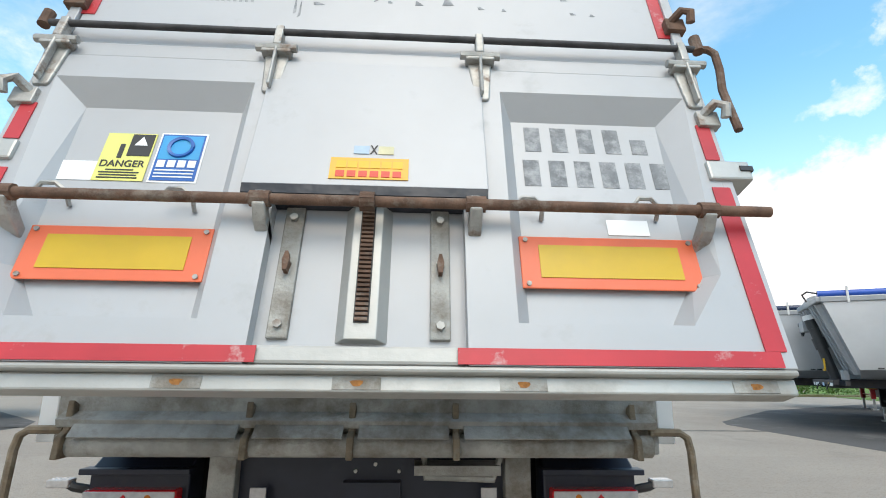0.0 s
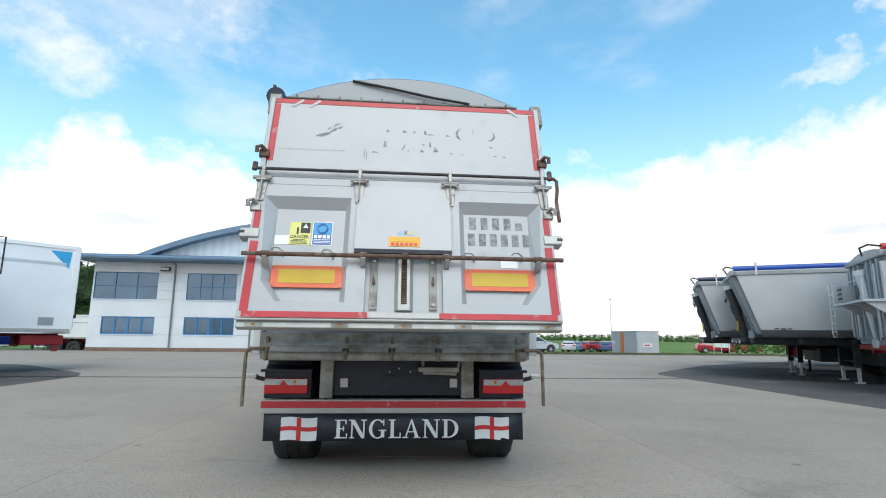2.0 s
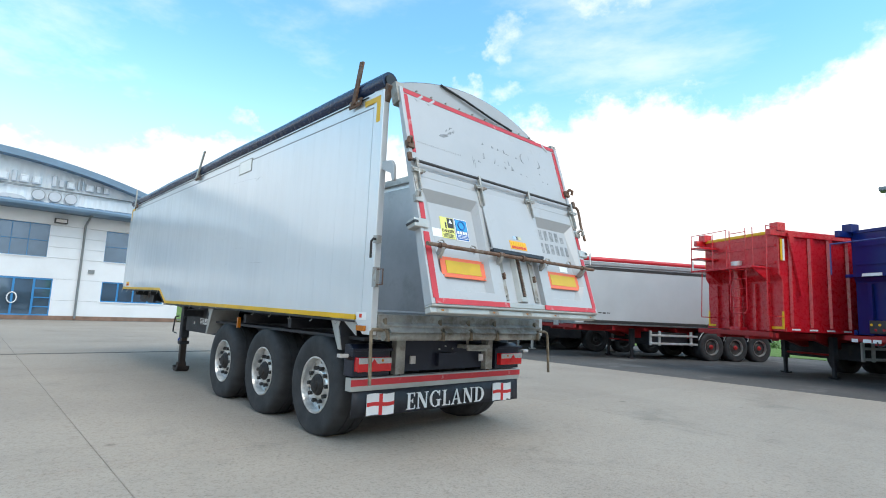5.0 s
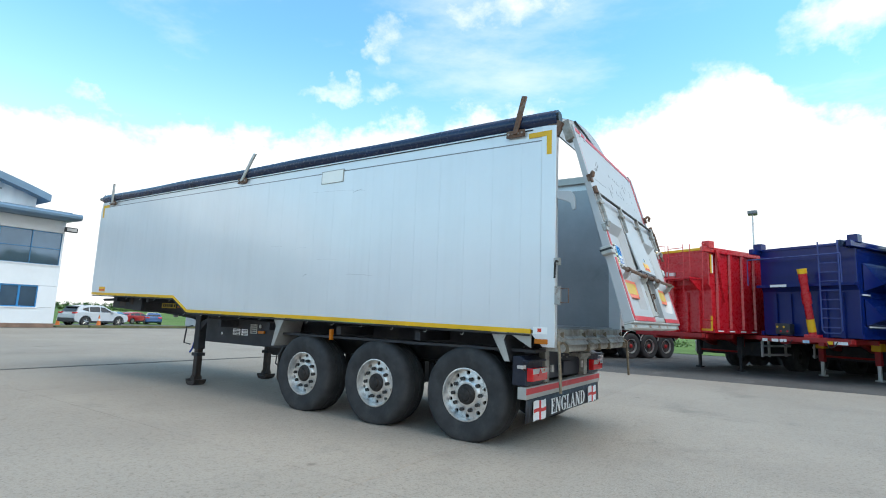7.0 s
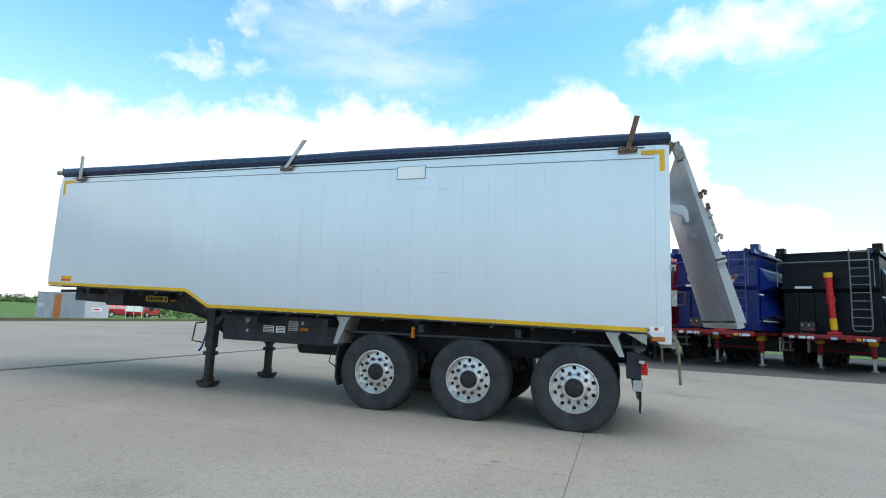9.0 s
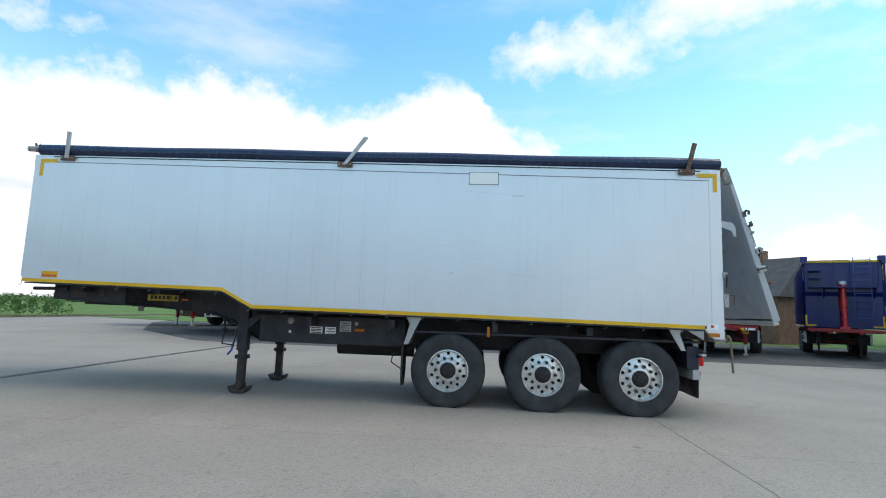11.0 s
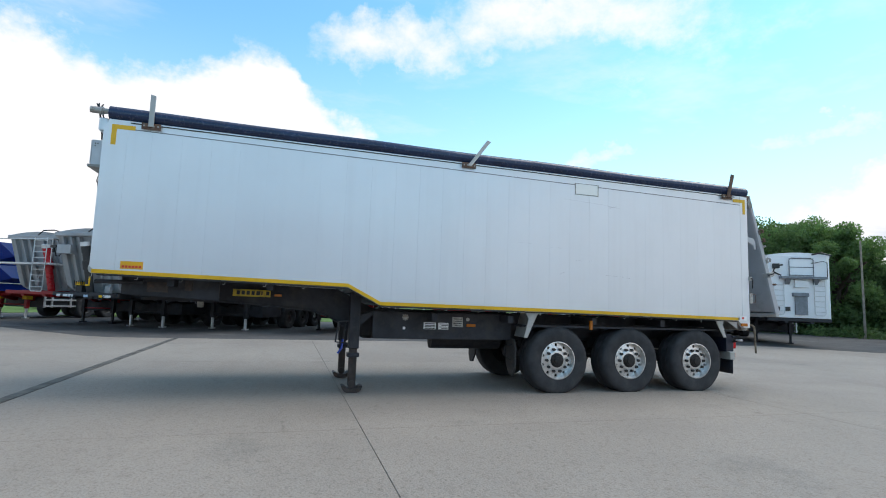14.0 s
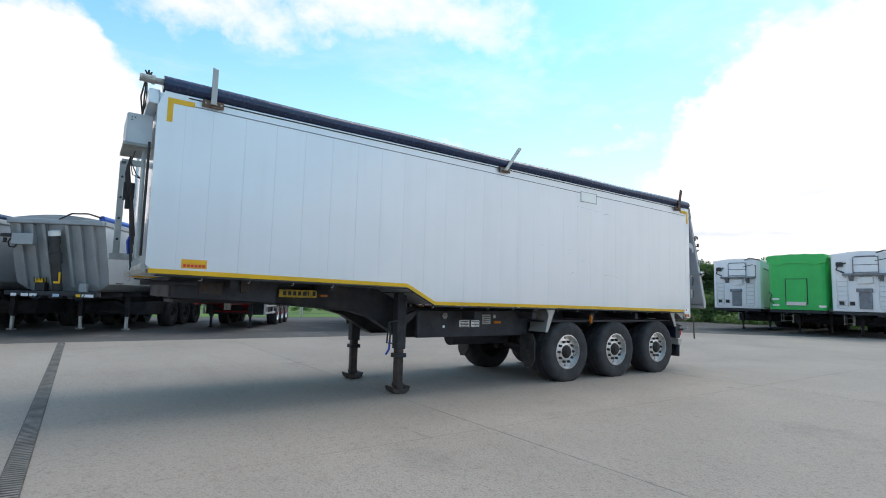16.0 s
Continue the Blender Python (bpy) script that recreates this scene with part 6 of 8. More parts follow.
def running_gear(T, chassis, length, axle_x, deck=1.1, leg_mat=None, leg_x=2.4, guard=True, hub=None, plates=True):
    """Chassis along +x from the nose, wheels, legs and side guards."""
    for y in (-0.48, 0.48):
        c = Shape()
        c.prism([(0.05, deck - 0.22), (leg_x - 0.3, deck - 0.22), (leg_x + 0.3, deck - 0.42), (length - 0.1, deck - 0.36), (length - 0.1, deck), (0.05, deck)], 1, y - 0.07, y + 0.07)
        c.to("chassis_rail", chassis, T, bevel=0.01)
    for x in np.arange(0.3, length, 1.25):
        Shape().box((x - 0.05, -1.15, deck - 0.16), (x + 0.05, 1.15, deck - 0.04)).to("cross_member", chassis, T)
    Shape().box((0.0, -1.2, deck - 0.14), (0.12, 1.2, deck - 0.02)).to("nose_beam", chassis, T, bevel=0.01)
    for y in (-0.72, 0.72):
        leg = Shape().box((leg_x - 0.08, y - 0.07, 0.45), (leg_x + 0.08, y + 0.07, deck - 0.1)).to("landing_leg", chassis if leg_mat else BLACK, T, bevel=0.01)
        Shape().box((leg_x - 0.04, y - 0.04, 0.03), (leg_x + 0.04, y + 0.04, 0.5)).to("inner_leg", leg_mat or BLACK, leg)
        Shape().prism([(leg_x - 0.12, 0.06), (leg_x - 0.10, 0.01), (leg_x + 0.10, 0.01), (leg_x + 0.12, 0.06), (leg_x + 0.07, 0.045), (leg_x - 0.07, 0.045)], 1, y - 0.085, y + 0.085).to("foot", leg_mat or BLACK, leg)
    Shape().rod((leg_x, -0.7, 0.62), (leg_x, 0.7, 0.62), 0.03, 8).to("leg_shaft", chassis, T)
    for x in axle_x:
        Shape().rod((x, -1.0, 0.5), (x, 1.0, 0.5), 0.07, 10).to("axle", BLACK, T)
    wheel_copies(T, [(x, y, 0.5, f) for x in axle_x for y, f in ((-1.0, 1), (1.0, 0))], hub)
    for y in (-1.0, 1.0):
        for x in axle_x:
            arc = [(x + 0.60 * math.cos(a), 0.52 + 0.60 * math.sin(a)) for a in np.linspace(radians(20), radians(160), 14)]
            arc_in = [(x + 0.585 * math.cos(a), 0.52 + 0.585 * math.sin(a)) for a in np.linspace(radians(160), radians(20), 14)]
            Shape().prism(arc + arc_in, 1, y - 0.2, y + 0.2).to("mudguard", BLACK, T, smooth=True)
            if hub:
                Shape().tube([(x + 0.6 * math.cos(a), y * 1.2, 0.52 + 0.6 * math.sin(a)) for a in np.linspace(radians(20), radians(160), 14)], 0.014, 6).to("guard_edge", GALV, T, smooth=True)
        if guard:
            a, b = leg_x + 0.4, axle_x[0] - 0.6
            if b > a + 0.5:
                g = Shape().box((a, y * 1.18 - 0.02, 0.81), (b, y * 1.18 + 0.02, 0.88)).to("side_guard", GALV, T, bevel=0.008)
                Shape().box((a, y * 1.18 - 0.02, 0.53), (b, y * 1.18 + 0.02, 0.60)).to("guard_rail", GALV, g, bevel=0.008)
                for x in (a + 0.04, a + 0.4, b - 0.25):
                    Shape().box((x - 0.04, y * 1.15 - 0.03, 0.5), (x + 0.04, y * 1.15 + 0.02, 1.0)).to("guard_post", GALV, g)
    # added black block that stands in for the deep shade under the chassis
    Shape().box((leg_x + 0.5, -1.1, 0.50), (leg_x + 2.0, 1.1, 0.95)).to("pallet_box", BLACK, T, bevel=0.02)
    if plates:
        for y0, y1, mat in ((-1.12, -0.82, WHITE), (-0.78, -0.66, YELLOW), (-0.22, -0.06, PALEBLUE), (0.36, 0.54, WHITE), (0.58, 0.76, WHITE), (0.88, 1.02, WHITE)):
            Shape().box((-0.012, y0, deck - 0.17), (0.0, y1, deck - 0.09)).to("marker_plate", mat, T)
        for y in (-0.9, 0.2):
            Shape().tube([(-0.02, y, deck - 0.1), (-0.08, y + 0.05, deck - 0.22), (-0.06, y + 0.18, deck - 0.26), (-0.02, y + 0.24, deck - 0.14)], 0.014, 6).to("hose", HOSE, T, smooth=True)


def ladder(T, x, y0, y1, z0, z1, mat, rungs=7, r=0.018):
    s = Shape()
    s.tube([(x, y0, z1), (x, y0, z0 + 0.08), (x, y0 + 0.06, z0), (x, y1 - 0.06, z0), (x, y1, z0 + 0.08), (x, y1, z1)], r, 6)
    lad = s.to("ladder", mat, T, smooth=True)
    for k in range(rungs):
        z = z0 + 0.15 + (z1 - z0 - 0.25) * k / (rungs - 1)
        Shape().rod((x, y0, z), (x, y1, z), r * 0.8, 6).to("rung", mat, lad, smooth=True)
    return lad


def ram(T, x, mat, z0=1.0, z1=3.0, cap=None, lean=0.12, y=0.0, k=1.0):
    tilt = 0.22 * (1 - k)
    at = lambda f: (x + lean * f, y + tilt * f, z0 + (z1 - z0) * f)
    o = Shape().rod(at(0), at(0.94), 0.12 * k, 14).to("tipping_ram", mat, T, smooth=True)
    Shape().rod(at(0.93), at(1.0), 0.15 * k, 14).to("ram_cap", cap or WHITE, o, smooth=True)
    Shape().rod(at(0.50), at(0.66), 0.15 * k, 14).to("ram_collar", mat, o, smooth=True)
    Shape().rod(at(0.80), at(0.94), 0.135 * k, 14).to("ram_stage", mat, o, smooth=True)
    Shape().box((x - 0.13, y - 0.18, z0 - 0.1), (x + 0.13, y + 0.18, z0 + 0.12)).to("ram_foot", mat, o, bevel=0.02)
    if cap is YELLOW:
        Shape().rod(at(0.10), at(0.28), 0.128 * k, 14).to("ram_band", YELLOW, o, smooth=True)


def silver_tipper(m, label, roll, chassis, sloped=True, extras="box", length=9.2, top=3.24, stripes=False, leg_x=2.5, hub=None, axles=None, skin=None):
    T = thing("tipper_trailer", label, "trailer", m, "trailers parked in a row")
    skin = skin or FLEETSILVER
    deck = 1.28 if sloped else 1.14
    slope = 0.62 if sloped else 0.05
    half, low = 1.26, 1.02
    # rounded tub: cross sections along x
    prof = [(-half, top), (-half, 1.9), (-half + 0.02, 1.5), (-low, deck + 0.06), (-low + 0.15, deck), (low - 0.15, deck), (low, deck + 0.06), (half - 0.02, 1.5), (half, 1.9), (half, top)] if sloped else \
        [(-half, top), (-half, deck + 0.05), (-half + 0.05, deck), (half - 0.05, deck), (half, deck + 0.05), (half, top)]
    k = len(prof)
    vs = []
    for x0 in (0.0, length):
        for y, z in prof:
            sl = slope * (top - z) / (top - deck)
            vs.append((x0 + sl if x0 == 0 else x0 + 0.15 - 0.1 * (z - deck), y, z))
    fs = [(i, i + 1, k + i + 1, k + i) for i in range(k - 1)]
    Shape().add(vs, fs).to("tub", skin, T, "smooth silver aluminium tub", smooth=True)
    # same sheet metal as the tub; the front's shade is put into a darker grey
    Shape().add(vs[:k], [tuple(range(k - 1, -1, -1))]).to("front_sheet", FLEETGREY, T, "front sheet of the tub, shaded by a darker grey")
    Shape().add([(vs[k][0], *v[1:]) if i >= k else v for i, v in enumerate(vs)], [tuple(range(k, 2 * k))]).to("rear_door", FLEETGREY, T)
    for y in (-half, half):
        Shape().box((-0.02, y - 0.05, top - 0.1), (length, y + 0.05, top + 0.04)).to("top_rail", FLEETGREY, T, bevel=0.02)
    if stripes:
        for y in (-half - 0.004, half + 0.004):
            for z in (top - 0.2, deck + 0.1):
                Shape().box((0.35, y - 0.003, z - 0.05), (length - 0.2, y + 0.003, z + 0.05)).to("dark_stripe", INK, T)
    # front ribs and uprights
    for y in (-0.95, -0.62, -0.3, 0.3, 0.62, 0.95):
        lo = 0.06 + slope
        Shape().prism([(-0.11, top - 0.12), (lo - 0.20, deck + 0.1), (lo, deck + 0.1), (0.04, top - 0.12)], 1, y - 0.045, y + 0.045).to("front_rib", FLEETGREY, T, bevel=0.01)
    Shape().box((-0.12, -half, top - 0.1), (0.05, half, top + 0.05)).to("head_rail", FLEETGREY, T, bevel=0.03)
    bow = [(-half + 2 * half * i / 14, top + 0.05 + 0.13 * math.sin(math.pi * i / 14)) for i in range(15)]
    Shape().prism([(y, z) for y, z in bow] + [(half, top), (-half, top)], 0, -0.03, 0.02).to("bow_sheet", FLEETGREY, T)
    ram(T, 0.34 if sloped else 0.1, DARKRAM if extras == "box" else (REDPAINT if extras == "ladder" else GALV), 1.15, 2.95, None, -0.44 if sloped else -0.25, -0.5 if extras == "ladder" else 0.0)
    Shape().box((0.06, -0.16, 1.48), (0.10, -0.12, 1.80)).box((0.06, -0.16, 1.48), (0.10, 0.0, 1.54)).to("ram_bracket", YELLOW if extras == "box" else FLEETGREY, T, bevel=0.006)
    if extras == "box":
        Shape().box((-0.16, 0.50, 2.54), (0.04, 1.06, 2.85)).to("control_box", FLEETGREY, T, bevel=0.015)
        Shape().box((-0.14, 1.10, 2.74), (-0.04, 1.36, 2.84)).box((-0.12, 1.22, 2.58), (-0.05, 1.30, 2.72)).to("work_lamp", HOSE, T, bevel=0.015)
        Shape().tube([(-0.1, 1.10, 2.72), (-0.1, 1.16, 2.6), (-0.1, 1.12, 2.47), (-0.1, 0.98, 2.46), (-0.08, 0.95, 2.55)], 0.022, 6).to("hose", HOSE, T, smooth=True)
        Shape().box((0.3, 0.35, 1.25), (0.5, 0.62, 1.5)).to("valve_block", HOSE, T, bevel=0.02)
        Shape().box((0.26, 0.38, 1.5), (0.42, 0.6, 1.62)).to("valve_lever", YELLOW, T, bevel=0.01)
        for k in range(5):
            Shape().rod((0.28, 0.3 + 0.08 * k, 1.5), (0.24, 0.3 + 0.08 * k, 1.66 - 0.02 * (k % 2)), 0.012, 6).to("lever", HOSE, T)
        Shape().box((0.3, -0.75, 1.25), (0.45, -0.55, 1.5)).to("socket_box", FLEETGREY, T, bevel=0.02)
    elif extras == "ladder":
        ladder(T, -0.52, -1.02, -0.48, 1.25, 3.15, GALV, 9)
        Shape().box((-0.5, -1.2, 2.2), (0.1, 1.2, 2.26)).to("catwalk", GALV, T)
        Shape().tube([(-0.48, -1.2, 2.26), (-0.48, -1.2, 3.1), (-0.48, 1.2, 3.1), (-0.48, 1.2, 2.26)], 0.02, 6).to("hand_rail", GALV, T)
    else:
        for y in (-1.18, -0.72, 0.72, 1.18):
            Shape().box((-0.10, y - 0.05, 1.3), (0.02, y + 0.05, 3.02)).to("front_column", FLEETSILVER, T, bevel=0.01)
        walkway = Shape().box((-0.52, -1.26, 2.10), (-0.02, 1.0, 2.16)).to("catwalk", SATINGREY, T, bevel=0.006)
        for y in (-1.2, -0.35, 0.5):
            Shape().prism([(-0.02, 1.78), (-0.02, 2.10), (-0.48, 2.10)], 1, y - 0.015, y + 0.015).to("catwalk_bracket", SATINGREY, walkway)
        ladder(T, -0.50, 1.02, 1.38, 1.30, 2.72, GALV, 7, 0.014)
        Shape().tube([(-0.50, -1.25, 2.16), (-0.50, -1.25, 2.62), (-0.50, 0.98, 2.62), (-0.50, 0.98, 2.16)], 0.011, 6).to("hand_rail", GALV, T)
        Shape().box((-0.42, 0.55, 2.20), (-0.12, 0.9, 2.62)).to("control_box", FLEETGREY, T, bevel=0.015)
        for k in range(3):
            Shape().box((-0.44, 0.58, 2.26 + 0.12 * k), (-0.42, 0.87, 2.31 + 0.12 * k)).to("box_louvre", HOSE, T)
    # rolled sheet along the south top edge with posts
    Shape().rod((-0.05, -half + 0.06, top + 0.11), (length, -half + 0.06, top + 0.11), 0.085, 12).to("rolled_sheet", roll, T, smooth=True)
    for x in (0.55, length * 0.5, length - 0.5):
        Shape().box((x - 0.025, -half - 0.06, top - 0.12), (x + 0.025, -half - 0.03, top + 0.28)).to("sheet_post", GALV, T)
    Shape().tube([(-0.1, -0.1, top + 0.05), (-0.25, -0.5, top + 0.2), (-0.2, -0.9, top + 0.22), (-0.05, -half + 0.06, top + 0.13)], 0.022, 6).to("hose", HOSE, T, smooth=True)
    for k2 in range(3):
        Shape().box((0.9 + k2 * 0.16, -half - 0.006, 1.52 - 0.01 * (k2 % 2)), (1.02 + k2 * 0.16, -half, 1.55)).to("print_bar", INK, T)
    running_gear(T, chassis, length, axles or [length - 3.6, length - 2.3, length - 1.0], deck, GALV if chassis is BLACK else None, leg_x, chassis is not BLACK, hub, plates=chassis is BLACK)
    return T


def steel_tipper(m, label, paint, rammat, length=8.6, top=3.72, ribs=True, legs=None, chassis=None):
    T = thing("tipper_trailer", label, "trailer", m, "trailers parked in a row")
    chassis = chassis or CHASSISRED
    deck, half = 1.2, 1.26
    mid = 2.62 if top > 3.4 else 1.95
    rails = LIGHTBLUE if paint is BLUEPAINT else (paint if ribs else DARKGALV)
    # upper front overhangs the lower front
    up, low = (0.33, 0.43) if ribs else (0.42, 0.5)
    prof = [(up, top), (up, mid), (low, mid - 0.15), (low, deck), (length, deck), (length + 0.25, top)]
    Shape().prism(prof, 1, -half + 0.02, half - 0.02).to("tub", paint, T, "painted steel tub", bevel=0.02)
    for y in (-half, half):
        Shape().box((0, y - 0.06, top - 0.14), (length + 0.2, y + 0.06, top + 0.02)).to("top_rail", paint, T, bevel=0.015)
        Shape().box((0.45, y - 0.04, deck), (length, y + 0.04, deck + 0.12)).to("lower_rail", paint, T)
        if ribs:
            for x in np.arange(0.7, length, 0.62):
                Shape().prism([(x - 0.09, y), (x - 0.05, y * 1.045), (x + 0.05, y * 1.045), (x + 0.09, y)], 2, deck + 0.12, top - 0.14).to("side_rib", paint, T)
            for x in np.arange(0.6, length, 0.55):
                Shape().box((x, y * 1.035 - 0.004, deck + 0.04), (x + 0.26, y * 1.035 + 0.004, deck + 0.08)).to("marking_tape", WHITE, T)
        else:
            for z0, z1 in ((1.55, 2.25), (2.45, 3.2)):
                s = Shape()
                s.add([(0.7, y, z0), (length - 0.3, y, z0), (length - 0.3, y, z1), (0.7, y, z1), (1.2, y * 1.18, z0 + 0.26 * (z1 - z0)), (length - 0.9, y * 1.18, z0 + 0.26 * (z1 - z0))],
                      [(0, 1, 5, 4), (1, 2, 5), (2, 3, 4, 5), (3, 0, 4)])
                s.to("pressed_panel", paint, T)
            Shape().box((0.6, y * 1.0 - 0.01, 2.33), (1.0, y * 1.0 + 0.01, 2.37)).to("marking_tape", WHITE, T)
            Shape().box((0.8, y * 1.02 - 0.008, 1.5), (3.4, y * 1.02 + 0.008, 1.54)).to("marking_tape", WHITE, T)
        Shape().box((up - 0.13, y * 0.98 - 0.12, top - 0.02), (up + 0.13, y * 0.98 + 0.12, top + 0.20)).to("corner_box", paint, T, bevel=0.015)
        if ribs:
            Shape().box((low - 0.01, y * 0.97 - 0.03, deck + 0.12), (low, y * 0.97 + 0.03, deck + 0.5)).to("corner_mark", YELLOW, T)
            Shape().box((low - 0.011, min(y * 0.68, y * 0.99), deck + 0.06), (low, max(y * 0.68, y * 0.99), deck + 0.12)).to("corner_mark", YELLOW, T)
        if ribs:
            Shape().box((0.36, y * 1.006 - 0.004, top - 0.75), (0.42, y * 1.006 + 0.004, top - 0.2)).to("corner_mark", YELLOW, T)
            Shape().box((0.43, y * 1.006 - 0.004, top - 0.75), (0.49, y * 1.006 + 0.004, top - 0.2)).to("corner_mark", WHITE, T)
    Shape().box((up - 0.03, -half, top - 0.05), (up + 0.03, half, top + 0.03)).to("head_rail", YELLOW if ribs else paint, T, bevel=0.01)
    for z in (mid + 0.3, mid + 0.75):
        Shape().box((up - 0.03, -half + 0.1, z - 0.03), (up + 0.01, half - 0.1, z + 0.03)).to("front_rib", paint, T)
    for y in (-0.85, -0.45, 0.45, 0.85):
        Shape().box((low - 0.08, y - 0.04, deck), (low + 0.02, y + 0.04, mid - 0.2)).to("front_rib", paint, T)
    ram(T, 0.26, rammat, 1.15, min(3.05, top - 0.25), YELLOW if not ribs else GALV, 0.0 if ribs else -0.32, 0.0 if ribs else (-0.2 if paint is BLUEPAINT else -0.12), 0.95 if ribs else 0.78)
    if ribs:
        Shape().box((-0.28, -1.02, 2.77), (up + 0.02, 1.12, 2.82)).to("catwalk", paint, T, bevel=0.01)
        for yb in (-0.96, 0.62):
            Shape().prism([(up, 2.40), (up, 2.77), (-0.22, 2.77)], 1, yb - 0.02, yb + 0.02).to("catwalk_bracket", paint, T)
        ladder(T, -0.26, -0.82, -0.30, 1.62, top + 0.09, rails, 9, 0.014)
        for z in (3.15, 3.46):
            Shape().box((-0.28, 0.72, z - 0.025), (up, 1.12, z + 0.025)).to("step_plate", paint, T, bevel=0.006)
        for pts in ([(1.11, 2.80), (1.11, 3.83), (-0.19, 3.83), (-0.19, 2.82)], [(0.30, 3.83), (0.30, 2.82)], [(-1.04, 3.80), (-1.04, 2.82)], [(0.70, 2.78), (0.75, 1.50)], [(-1.45, 3.78), (-1.43, 1.56)]):
            Shape().tube([(-0.26, *p) for p in pts], 0.013, 6).to("hand_rail", paint, T)
        for p, z in ((0.75, 1.5), (-1.43, 1.56), (-1.45, 3.78)):
            Shape().rod((-0.26, p, z), (low, p * 0.86, z), 0.013, 6).to("rail_stay", paint, T)
    else:
        Shape().box((0.2, -half, mid - 0.04), (up + 0.05, half, mid + 0.04)).to("catwalk", paint, T, bevel=0.01)
        ladder(T, -0.14, -1.08, -0.62, deck + 0.12, top + 0.02, rails, 10, 0.02)
        Shape().tube([(-0.3, -1.2, mid), (-0.3, -1.2, top - 0.35), (-0.3, 1.2, top - 0.35), (-0.3, 1.2, mid)], 0.018, 6).to("hand_rail", rails, T)
    if ribs:
        Shape().prism([(0.5, top - 0.05), (0.62, top - 0.05), (0.95, 2.1), (0.85, 2.1)], 1, -half - 0.12, -half - 0.06).to("side_strut", paint, T)
    else:
        Shape().rod((-0.05, -1.1, top - 0.05), (length, -1.1, top + 0.08), 0.09, 10).to("rolled_sheet", DARKROLL, T)
        valve = Shape().box((0.2, 0.36, 1.25), (0.44, 0.76, 1.55)).to("valve_block", FRAMEBACK, T, bevel=0.02)
        for k in range(4):
            Shape().rod((0.19, 0.43 + 0.09 * k, 1.33 + 0.12 * (k % 2)), (0.205, 0.43 + 0.09 * k, 1.33 + 0.12 * (k % 2)), 0.03, 8).to("valve_knob", (REDPAINT, YELLOW)[k % 2], valve)
        for yy in (-0.72, 0.72):
            Shape().box((2.45, yy - 0.12, 0.85), (2.75, yy + 0.12, 1.08)).to("leg_gearbox", YELLOW, T, bevel=0.02)
        Shape().box((0.19, 0.4, mid - 0.03), (0.21, 0.85, mid + 0.04)).to("print_plate", WHITE, T)
    running_gear(T, chassis, length, [length - 3.4, length - 2.1, length - 0.8], deck, legs, 2.6, plates=not ribs)
    return T


